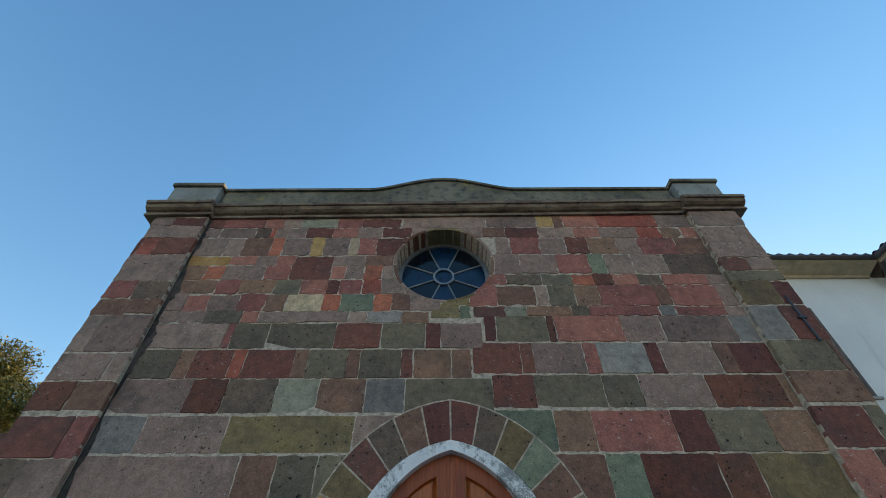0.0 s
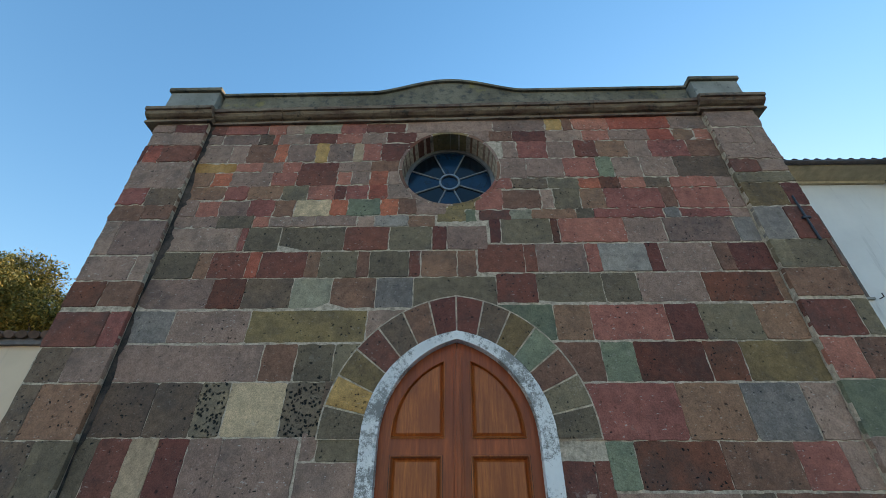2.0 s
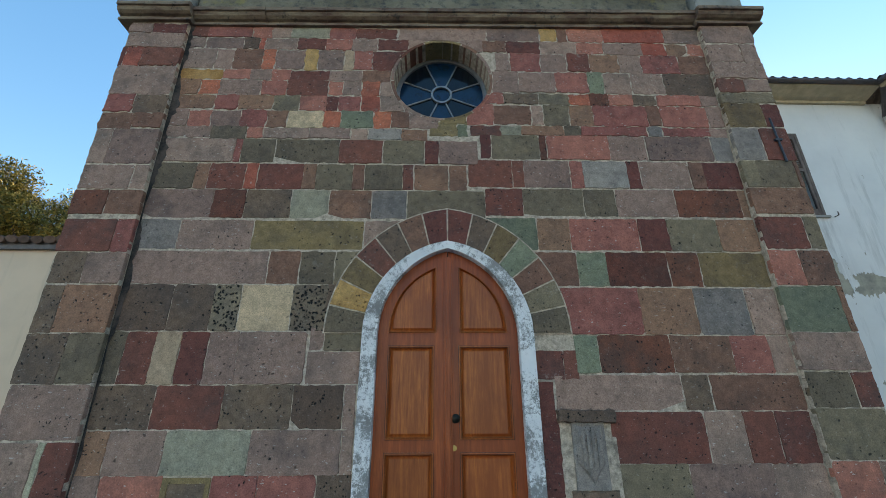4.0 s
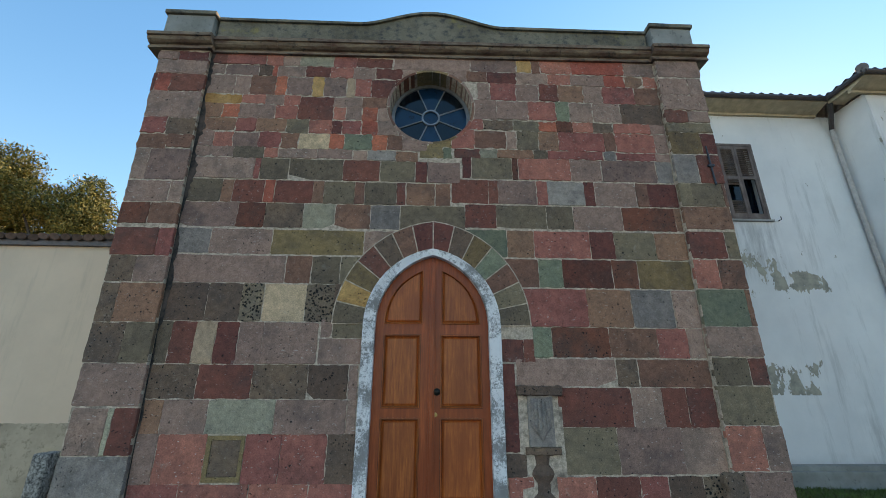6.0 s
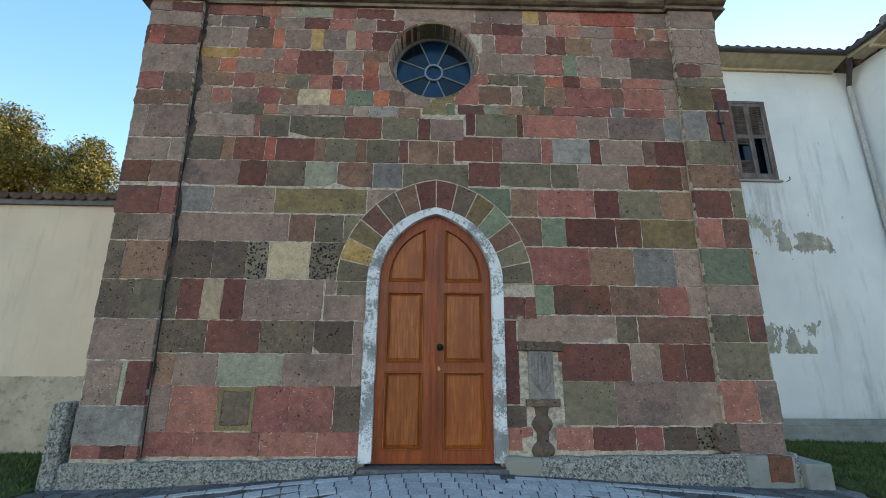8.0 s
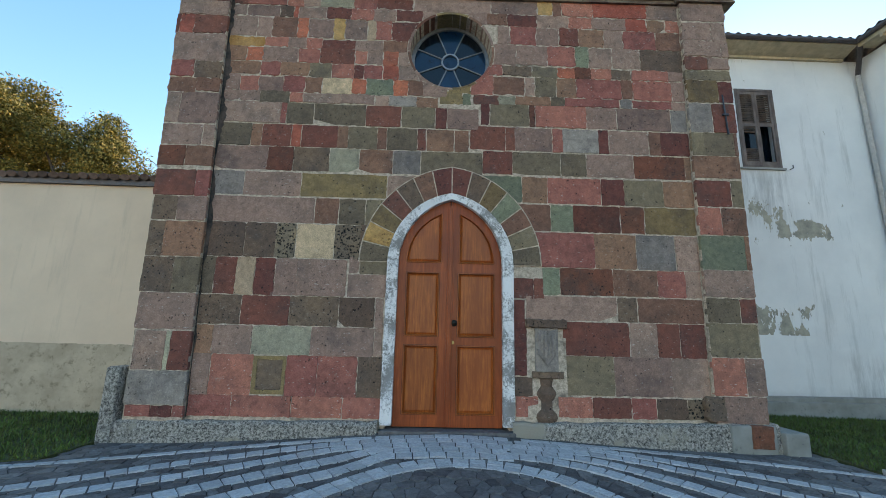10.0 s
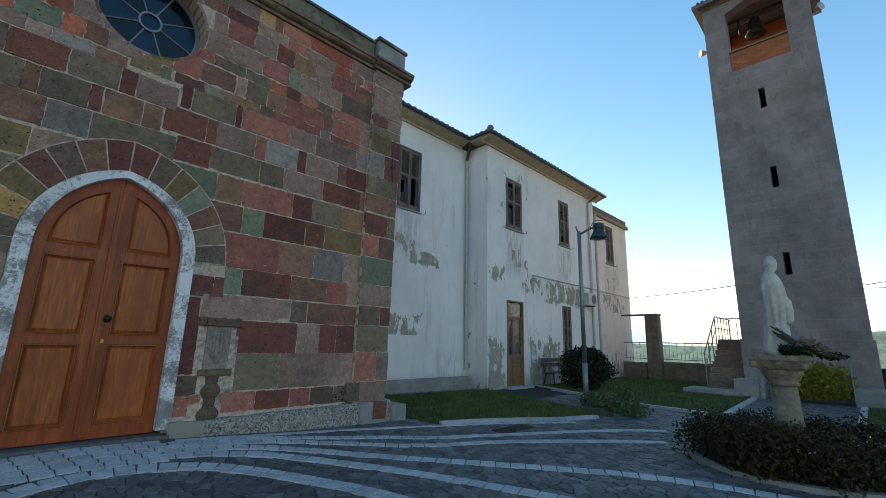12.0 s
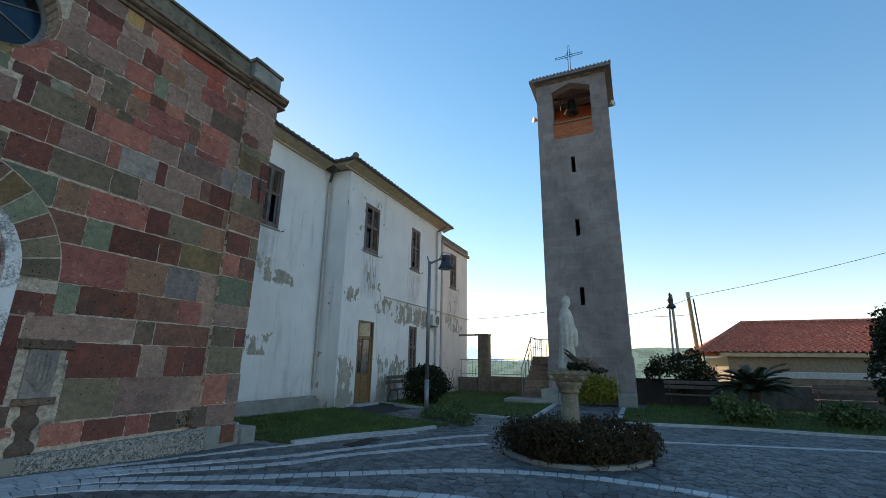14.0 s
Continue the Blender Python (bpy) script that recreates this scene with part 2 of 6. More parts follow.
ragged = mt.math("ADD", mt.math("MULTIPLY", mt.noise(3.1, 9, 0.66, (1.5, 1.5, 0.75)), 0.75), mt.math("MULTIPLY", mt.noise(1.0, 3), 0.25))
peel = mt.ramp(mt.math("ADD", ragged, mt.math("MULTIPLY", bad, 0.19)), (0.648, 0.0), (0.656, 1.0))
repaired = mt.math("MULTIPLY", mt.math("LESS_THAN", wx, 9.9), mt.math("LESS_THAN", z, 1.27))   # smooth newer render below
peel = mt.math("MULTIPLY", peel, mt.math("SUBTRACT", 1.0, repaired))
run = flaked((10.85, 12.1, 3.2, 5.1, 1.0), (14.3, 15.5, 3.3, 5.1, 0.9), (6.6, 8.1, 3.4, 5.0, 0.6), (18.5, 20.3, 3.2, 5.0, 0.7), (8.4, 10.0, -0.4, 1.0, 0.5))
streak = mt.math("MULTIPLY", run, mt.ramp(mt.noise(2.4, 9, 0.75, (4.0, 4.0, 0.5)), (0.42, 0.0), (0.62, 0.8)))
c = mt.mix(mt.math("GREATER_THAN", wx, 17.63), c, mt.mix(1.0, c, (1.0, 0.86, 0.78), "MULTIPLY"))   # the wing beyond x = 17.63 is tinted pinkish
c = mt.mix(streak, c, (0.26, 0.25, 0.24))
c = mt.mix(peel, c, mt.mix(mt.ramp(mt.noise(6, 8, 0.7), (0.4, 0.0), (0.65, 1.0)), (0.42, 0.38, 0.30), (0.25, 0.235, 0.20)))
foot = mt.ramp(mt.math("ADD", z, mt.math("MULTIPLY", mt.noise(2, 6), 0.6)), (0.1, 0.6), (0.6, 0.0))
c = mt.mix(foot, c, (0.25, 0.24, 0.21))
mt.bump(peel, 0.6, -0.015)
mt.bump(mt.noise(28, 5), 0.2, 0.006)
WHITE = mt.done(c)

mt = Mat("chipped_white_limewash", 0.9)
chips = mt.math("ADD", mt.math("MULTIPLY", mt.noise(34, 9, 0.85), 0.6), mt.math("MULTIPLY", mt.noise(2.6, 4), 0.5))
c = mt.mix(mt.ramp(chips, (0.53, 0.0), (0.585, 0.95)), (0.80, 0.77, 0.75), (0.20, 0.185, 0.17))
c = mt.mix(mt.ramp(mt.noise(3, 4), (0.45, 0.0), (0.7, 0.35)), c, (0.45, 0.45, 0.46))
mt.bump(mt.noise(24, 6), 0.5, 0.01)
LIMEWASH = mt.done(c)

def door_wood(name, light, dark, streak):
    mt = Mat(name, 0.4)
    mt.b.inputs["Specular IOR Level"].default_value = 0.35
    g1 = mt.noise(4.5, 8, 0.6, (9.0, 9.0, 0.55))
    c = mt.mix(mt.ramp(g1, (0.32, 0.0), (0.68, 1.0)), light, dark)
    c = mt.mix(mt.ramp(mt.noise(30, 5, 0.6, (8, 8, 0.3)), (0.5, 0.0), (0.75, 0.5)), c, streak)
    c = mt.mix(mt.ramp(mt.noise(1.9, 8, 0.7, (2.2, 2.2, 0.6)), (0.40, 0.0), (0.60, 0.85)), c, dark)
    c = mt.vary(c, mt.rand(), 0.2)
    mt.bump(g1, 0.12, 0.004)
    return mt.done(c)


WOOD = door_wood("varnished_door_frame_wood", (0.44, 0.085, 0.020), (0.21, 0.036, 0.009), (0.09, 0.018, 0.006))
DARKWOOD = door_wood("dark_varnished_moulding", (0.12, 0.022, 0.006), (0.07, 0.014, 0.005), (0.04, 0.01, 0.004))
PANELWOOD = door_wood("varnished_door_panel_wood", (0.60, 0.155, 0.033), (0.26, 0.052, 0.012), (0.11, 0.024, 0.007))
mt = Mat("grey_brown_shutter_paint", 0.75)
c = mt.mix(mt.ramp(mt.noise(6, 8, 0.7, (1, 1, 0.4)), (0.4, 0.0), (0.65, 1.0)), (0.115, 0.08, 0.07), (0.22, 0.17, 0.15))
mt.bump(mt.noise(40, 5), 0.3, 0.004)
SHUTTER = mt.done(mt.vary(c, mt.rand(), 0.2))

mt = Mat("brown_house_door", 0.55)
c = mt.mix(mt.ramp(mt.noise(5, 7, 0.6, (7, 7, 0.5)), (0.35, 0.0), (0.7, 1.0)), (0.26, 0.145, 0.06), (0.17, 0.09, 0.04))
BROWN = mt.done(c)

mt = Mat("tower_ashlar", 0.92)
br = mt.t.nodes.new("ShaderNodeTexBrick")
mp = mt.t.nodes.new("ShaderNodeCombineXYZ")
o = mt.xyz()
mt.link(mt.math("ADD", o[0], o[1]), mp.inputs[0])
mt.link(o[2], mp.inputs[1])
mt.link(mp.outputs[0], br.inputs["Vector"])
br.inputs["Scale"].default_value, br.inputs["Brick Width"].default_value, br.inputs["Row Height"].default_value = 1.0, 0.55, 0.29
br.inputs["Mortar Size"].default_value, br.inputs["Bias"].default_value = 0.009, 0.0
br.inputs["Color1"].default_value, br.inputs["Color2"].default_value, br.inputs["Mortar"].default_value = (0.28, 0.218, 0.20, 1), (0.335, 0.268, 0.243, 1), (0.33, 0.27, 0.245, 1)
c = mt.mix(0.85, br.outputs["Color"], mt.ramp(mt.noise(0.7, 8, 0.7), (0.3, 0.5), (0.7, 1.25)), "MULTIPLY")
c = mt.mix(mt.ramp(mt.noise(3.5, 7, 0.7, (1, 1, 0.5)), (0.56, 0.0), (0.7, 0.5)), c, (0.11, 0.105, 0.10))
mt.bump(br.outputs["Fac"], 0.5, -0.02)
mt.bump(mt.noise(14, 6), 0.5, 0.02)
TOWER = mt.done(c)


def simple(name, col, rough=0.8, metal=0.0, grain=12.0, amount=0.25, bump=0.3, random=0.0, island=0.0):
    m = Mat(name, rough, metal)
    c = m.mix(m.ramp(m.noise(grain, 6, 0.65), (0.35, 0.0), (0.68, 1.0)), col, tuple(v * (1 - amount) * 0.85 for v in col))
    c = m.mix(m.ramp(m.noise(grain / 7, 4), (0.4, 0.0), (0.7, 0.6)), c, tuple(v * (1 - amount) for v in col))
    if random:
        c = m.vary(c, m.rand(), random)
    if island:
        c = m.vary(c, m.island(), island, island * 0.08)
    if bump:
        m.bump(m.noise(grain * 2.5, 5), bump, 0.006)
    return m.done(c)


SETT = simple("pale_granite_sett", (0.55, 0.55, 0.555), 0.75, 0, 30, 0.3, 0.4, random=0.14)
SETT_REST = simple("pale_granite_setts", (0.55, 0.55, 0.555), 0.75, 0, 30, 0.3, 0.4, island=0.14)
SLAB = simple("dark_basalt_slab", (0.165, 0.152, 0.15), 0.68, 0, 18, 0.5, 0.9, island=0.45)
JOINT = simple("dark_paving_joint", (0.028, 0.027, 0.026), 0.95, 0, 25, 0.4, 0.5)
KERB = simple("pale_kerb_stone", (0.48, 0.48, 0.48), 0.85, 0, 16, 0.3, 0.4, random=0.1)
SOIL = simple("dark_soil", (0.05, 0.04, 0.03), 0.95, 0, 12, 0.4, 0.6)
COPETILE = simple("brown_clay_coping_tile", (0.20, 0.115, 0.085), 0.9, 0, 12, 0.45, 0.6, random=0.35)
TURF = simple("turf", (0.085, 0.105, 0.03), 0.95, 0, 26, 0.65, 0.9)
GRASS = simple("grass_blades", (0.115, 0.165, 0.03), 0.8, 0, 2, 0.5, 0, island=0.5)
mt = Mat("red_clay_roof_tile", 0.85)
c = mt.mix(mt.ramp(mt.noise(5.0, 6, 0.7), (0.38, 0.0), (0.62, 1.0)), (0.56, 0.15, 0.085), (0.34, 0.085, 0.055))
c = mt.mix(mt.ramp(mt.noise(9.0, 4, 0.6), (0.56, 0.0), (0.64, 0.75)), c, (0.66, 0.40, 0.28))
c = mt.mix(mt.ramp(mt.noise(1.2, 6), (0.5, 0.0), (0.7, 0.5)), c, (0.22, 0.08, 0.06))
mt.bump(mt.noise(22, 5), 0.4, 0.01)
TILE = mt.done(c)
OLDTILE = simple("weathered_grey_brown_tile", (0.25, 0.22, 0.21), 0.9, 0, 9, 0.4, 0.5, random=0.25, island=0.2)
BRICK = simple("orange_red_brick", (0.60, 0.18, 0.075), 0.88, 0, 20, 0.25, 0.4, random=0.16)
RUST = simple("rusty_iron", (0.09, 0.06, 0.05), 0.8, 0.4, 20, 0.4, 0.3)
STEEL = simple("dull_galvanised_steel", (0.30, 0.31, 0.32), 0.5, 0.7, 20, 0.25, 0.1)
DARKMETAL = simple("dark_blue_grey_painted_metal", (0.045, 0.055, 0.07), 0.45, 0.3, 20, 0.3, 0.1)
BRONZE = simple("dark_bronze", (0.05, 0.045, 0.035), 0.5, 0.8, 20, 0.3, 0.1)
BRASS = simple("brass", (0.45, 0.33, 0.14), 0.35, 1.0, 20, 0.2, 0.0)
GUTTER = simple("dull_brown_gutter_metal", (0.12, 0.10, 0.10), 0.5, 0.5, 14, 0.3, 0.1)
EAVES = simple("ochre_cream_eaves_plaster", (0.62, 0.50, 0.34), 0.92, 0, 5, 0.3, 0.3)
PIPE = simple("cream_painted_pipe", (0.55, 0.51, 0.47), 0.6, 0, 10, 0.2, 0.1)
STATUE = simple("weathered_white_statue_stone", (0.66, 0.61, 0.52), 0.8, 0, 9, 0.35, 0.4)
SANDSTONE = simple("tan_sandstone", (0.33, 0.26, 0.18), 0.9, 0, 14, 0.35, 0.6)
BROWNSTEP = simple("brown_stone_step", (0.30, 0.19, 0.13), 0.9, 0, 9, 0.4, 0.6, random=0.2)
PEDSTONE = simple("weathered_tan_pedestal_stone", (0.34, 0.27, 0.185), 0.92, 0, 14, 0.5, 0.8)
TIMBER = simple("worn_grey_timber", (0.16, 0.11, 0.085), 0.8, 0, 12, 0.35, 0.4, random=0.15)
PALEWOOD = simple("pale_timber_pole", (0.42, 0.30, 0.17), 0.8, 0, 12, 0.35, 0.3)
BARK = simple("grey_brown_bark", (0.11, 0.085, 0.065), 0.9, 0, 10, 0.4, 0.8)
# near-black colour that stands in for the darkness of unlit rooms
BLACK = simple("unlit_interior", (0.012, 0.012, 0.012), 0.9, 0, 5, 0.2, 0.0)
RUBBLE = simple("brown_rubble_masonry", (0.24, 0.19, 0.14), 0.95, 0, 5, 0.5, 0.9)
DARKRUBBLE = simple("dark_weathered_render", (0.11, 0.095, 0.08), 0.95, 0, 5, 0.5, 0.8)
ACWHITE = simple("off_white_plastic", (0.55, 0.54, 0.50), 0.5, 0, 12, 0.15, 0.05)
CURTAIN = simple("yellow_cream_curtain", (0.62, 0.47, 0.24), 0.9, 0, 8, 0.2, 0.2)
NET = simple("pale_net_curtain", (0.42, 0.44, 0.42), 0.9, 0, 8, 0.2, 0.2)
DARKWALL = simple("dark_rendered_wall", (0.06, 0.05, 0.045), 0.95, 0, 4, 0.4, 0.5)
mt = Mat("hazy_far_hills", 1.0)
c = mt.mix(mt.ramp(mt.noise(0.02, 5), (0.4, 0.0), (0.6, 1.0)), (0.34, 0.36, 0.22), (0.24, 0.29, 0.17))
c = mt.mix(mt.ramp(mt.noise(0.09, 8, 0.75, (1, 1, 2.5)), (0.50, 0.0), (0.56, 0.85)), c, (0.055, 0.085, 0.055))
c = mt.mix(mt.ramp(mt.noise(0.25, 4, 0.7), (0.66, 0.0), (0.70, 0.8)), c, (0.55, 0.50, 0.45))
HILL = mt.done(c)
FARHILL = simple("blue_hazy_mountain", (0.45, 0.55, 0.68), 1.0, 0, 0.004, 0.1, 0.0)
for m_far, glow in ((HILL, (0.06, 0.085, 0.08)), (FARHILL, (0.28, 0.37, 0.48))):   # haze put into the far hills as a faint emission glow
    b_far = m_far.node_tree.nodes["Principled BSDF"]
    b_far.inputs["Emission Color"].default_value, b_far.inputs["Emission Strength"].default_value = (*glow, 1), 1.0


def leafy(name, cols, rough=0.55):
    m = Mat(name, rough)
    m.b.inputs["Specular IOR Level"].default_value = 0.15
    c = m.ramp(m.island(), *[(i / max(1, len(cols) - 1), k) for i, k in enumerate(cols)])
    c = m.mix(m.ramp(m.noise(0.9, 3), (0.35, 0.0), (0.65, 0.5)), c, cols[0])
    return m.done(c)


# the gold tones paint sunlight into the tree crowns
LEAF_TREE = leafy("oak_leaves_sun_gold", [(0.06, 0.07, 0.02), (0.18, 0.155, 0.04), (0.40, 0.29, 0.075), (0.09, 0.095, 0.03)])
LEAF_DARK = leafy("dark_evergreen_leaves", [(0.012, 0.018, 0.010), (0.03, 0.04, 0.018), (0.02, 0.028, 0.012)])
LEAF_BED = leafy("brown_green_heather", [(0.03, 0.018, 0.01), (0.065, 0.04, 0.018), (0.04, 0.038, 0.012), (0.10, 0.055, 0.028)])
LEAF_LOW = leafy("mid_green_leaves", [(0.05, 0.08, 0.03), (0.10, 0.15, 0.05), (0.15, 0.19, 0.09)])
LEAF_GOLD = leafy("yellow_green_leaves", [(0.12, 0.13, 0.02), (0.25, 0.22, 0.03), (0.32, 0.27, 0.04), (0.10, 0.12, 0.02)])
LEAF_PALM = leafy("dull_palm_leaves", [(0.025, 0.035, 0.018), (0.05, 0.06, 0.03), (0.035, 0.05, 0.022)])
PETAL = simple("white_petals", (0.75, 0.75, 0.72), 0.7, 0, 10, 0.1, 0.0)
DRYFLOWER = simple("faded_pink_flowers", (0.30, 0.20, 0.14), 0.8, 0, 10, 0.3, 0.0, island=0.3)


def glass_mat(name, col, rough=0.08, trans=0.6):
    m = Mat(name, rough)
    m.b.inputs["Transmission Weight"].default_value = trans
    m.b.inputs["IOR"].default_value = 1.45
    m.bump(m.noise(14, 4), 0.25, 0.006)
    c = m.mix(m.ramp(m.noise(7, 6, 0.7), (0.4, 0.0), (0.7, 1.0)), col, tuple(v * 0.6 for v in col))
    return m.done(c)


BLUEGLASS = glass_mat("blue_stained_glass", (0.003, 0.035, 0.085), 0.1, 0.2)
DARKGLASS = glass_mat("dark_slate_stained_glass", (0.004, 0.012, 0.02), 0.1, 0.2)
PANE = glass_mat("clear_window_glass", (0.75, 0.8, 0.8), 0.03, 0.92)
LENS = glass_mat("frosted_lamp_glass", (0.5, 0.55, 0.6), 0.3, 0.5)


# ---- mesh helpers ----
def finish(name, bm, mat, parent=None, smooth=False):
    bmesh.ops.recalc_face_normals(bm, faces=bm.faces)
    me = bpy.data.meshes.new(name)
    bm.to_mesh(me)
    bm.free()
    me.materials.append(mat)
    if smooth:
        me.polygons.foreach_set("use_smooth", [True] * len(me.polygons))
    ob = new(name, me)
    ob.parent = parent
    return ob


def part(name, bm, mat, parent, label="", smooth=False):
    ob = finish(name, bm, mat, parent, smooth)
    if label:
        ob["label"] = label
    return ob


def thing(name, label, category, group=""):
    return tagged(new(name), label, category, group)


def solid(name, bm, mat, label, category, group="", kind="", smooth=False):
    return tagged(finish(name, bm, mat, None, smooth), label, category, group, kind)


def B():
    return bmesh.new()


def bx(bm, x0, x1, y0, y1, z0, z1, bevel=0.0):
    g = bmesh.ops.create_cube(bm, size=1, matrix=Matrix.Translation(((x0 + x1) / 2, (y0 + y1) / 2, (z0 + z1) / 2)) @ Matrix.Diagonal((x1 - x0, y1 - y0, z1 - z0, 1)))
    if bevel:
        es = {e for v in g["verts"] for e in v.link_edges}
        bmesh.ops.bevel(bm, geom=list(es), offset=bevel, segments=2, affect="EDGES", profile=0.6)
    return bm


def cyl(bm, p0, p1, r0, r1=None, n=12):
    p0, p1 = Vector(p0), Vector(p1)
    d = p1 - p0
    m = Matrix.Translation((p0 + p1) / 2) @ d.to_track_quat("Z", "Y").to_matrix().to_4x4()
    bmesh.ops.create_cone(bm, cap_ends=True, segments=n, radius1=r0, radius2=r0 if r1 is None else r1, depth=d.length, matrix=m)
    return bm


def lathe(bm, prof, cx, cy, n=24, sx=1.0, sy=1.0):
    rings = []
    for r, z in prof:
        rings.append([bm.verts.new((cx + r * sx * math.cos(2 * math.pi * k / n), cy + r * sy * math.sin(2 * math.pi * k / n), z)) for k in range(n)])
    for a, b in zip(rings, rings[1:]):
        for k in range(n):
            bm.faces.new((a[k], a[(k + 1) % n], b[(k + 1) % n], b[k]))
    bm.faces.new(rings[0][::-1])
    bm.faces.new(rings[-1])
    return bm


def tube(bm, pts, r, n=6):
    for a, b in zip(pts, pts[1:]):
        cyl(bm, a, b, r, None, n)
    return bm


def sheet(bm, outer, holes, to, depth):
    """A slab with holes: outlines in (u, v), mapped by to(u, v, w) with w from 0 to depth."""
    edges = []
    for loop in (outer, *holes):
        vs = [bm.verts.new((u, v, 0)) for u, v in loop]
        edges += [bm.edges.new((vs[i], vs[(i + 1) % len(vs)])) for i in range(len(vs))]
    faces = [f for f in bmesh.ops.triangle_fill(bm, edges=edges, use_beauty=True)["geom"] if isinstance(f, bmesh.types.BMFace)]
    ext = bmesh.ops.extrude_face_region(bm, geom=faces)
    for v in ext["geom"]:
        if isinstance(v, bmesh.types.BMVert):
            v.co.z = depth
    for v in bm.verts:
        v.co = to(v.co.x, v.co.y, v.co.z)
    return bm


def rect(u0, u1, v0, v1):
    return [(u0, v0), (u1, v0), (u1, v1), (u0, v1)]


def front(y):
    return lambda u, v, w: Vector((u, y + w, v))


def arch(cx, hw, spring, apex, foot, n=9):
    """Outline of a pointed arch opening, from the left foot over the apex to the right foot."""
    h = apex - spring
    r = (hw * hw + h * h) / (2 * hw)
    top = math.asin(h / r)
    left = [(cx - hw + r - r * math.cos(top * i / n), spring + r * math.sin(top * i / n)) for i in range(n + 1)]
    right = [(2 * cx - x, z) for x, z in left[:-1]][::-1]
    return [(cx - hw, foot)] + left + right + [(cx + hw, foot)]


def ring(bm, inner, outer, to, depth):
    """A band between two open outlines with the same number of points."""
    q = [[bm.verts.new(to(u, v, w)) for u, v in line] for w in (0, depth) for line in (inner, outer)]
    a, b, c2, d = q
    for i in range(len(inner) - 1):
        for f in ((a[i], a[i + 1], b[i + 1], b[i]), (c2[i], d[i], d[i + 1], c2[i + 1]), (a[i], c2[i], c2[i + 1], a[i + 1]), (b[i], b[i + 1], d[i + 1], d[i])):
            bm.faces.new(f)
    for i in (0, -1):
        bm.faces.new((a[i], b[i], d[i], c2[i]))
    return bm


def block(outline, y, proud, back=0.05, inset=0.011, seed=0):
    """One dressed stone from its outline in the wall's plane: joint sides, worn arris, slightly uneven face."""
    bm = B()
    rnd = random.Random(seed)
    us, vs = [p[0] for p in outline], [p[1] for p in outline]
    cu, cv, w, h = (min(us) + max(us)) / 2, (min(vs) + max(vs)) / 2, max(us) - min(us), max(vs) - min(vs)
    ku, kv = max(0.2, 1 - 2 * inset / w), max(0.2, 1 - 2 * inset / h)
    tilt_u, tilt_v = rnd.uniform(-0.004, 0.004), rnd.uniform(-0.004, 0.004)
    rows = [[], [], []]
    for u, v in outline:
        rows[0].append(bm.verts.new((u, y + back, v)))
        rows[1].append(bm.verts.new((u, y - proud * 0.35, v)))
        rows[2].append(bm.verts.new((cu + (u - cu) * ku, y - proud + tilt_u * (u - cu) / w + tilt_v * (v - cv) / h, cv + (v - cv) * kv)))
    n = len(outline)
    for a, b in zip(rows, rows[1:]):
        for i in range(n):
            bm.faces.new((a[i], a[(i + 1) % n], b[(i + 1) % n], b[i]))
    bm.faces.new(rows[2])
    return bm


def rough_rect(x0, x1, z0, z1, seed, jit):
    """Outline of a squared stone with small chipped corners and ragged sides."""
    r = random.Random(seed)
    w, h = x1 - x0, z1 - z0
    cut = [min(w, h) * r.uniform(0.01, 0.05) for _ in range(4)]
    out = []

    def side(ax, az, bx_, bz, nx, nz):
        n = max(2, min(14, round(math.hypot(bx_ - ax, bz - az) / 0.05)))
        bow = r.uniform(-0.25, 0.25) * jit
        for i in range(n + 1):
            t = i / n
            o = r.uniform(-jit, jit) * 0.7 + bow * math.sin(math.pi * t)
            out.append((ax + (bx_ - ax) * t + nx * o, az + (bz - az) * t + nz * o))

    side(x0 + cut[0], z0, x1 - cut[1], z0, 0, 1)
    side(x1, z0 + cut[1], x1, z1 - cut[2], 1, 0)
    side(x1 - cut[2], z1, x0 + cut[3], z1, 0, 1)
    side(x0, z1 - cut[3], x0, z0 + cut[0], 1, 0)
    return out


def quad_mesh(name, quads, mat):
    """One mesh of many four-cornered faces, each an island of its own."""
    pts = np.asarray(quads, dtype=float).reshape(-1, 3)
    me = bpy.data.meshes.new(name)
    me.from_pydata([tuple(p) for p in pts], [], [(4 * i, 4 * i + 1, 4 * i + 2, 4 * i + 3) for i in range(len(pts) // 4)])
    me.materials.append(mat)
    return new(name, me)


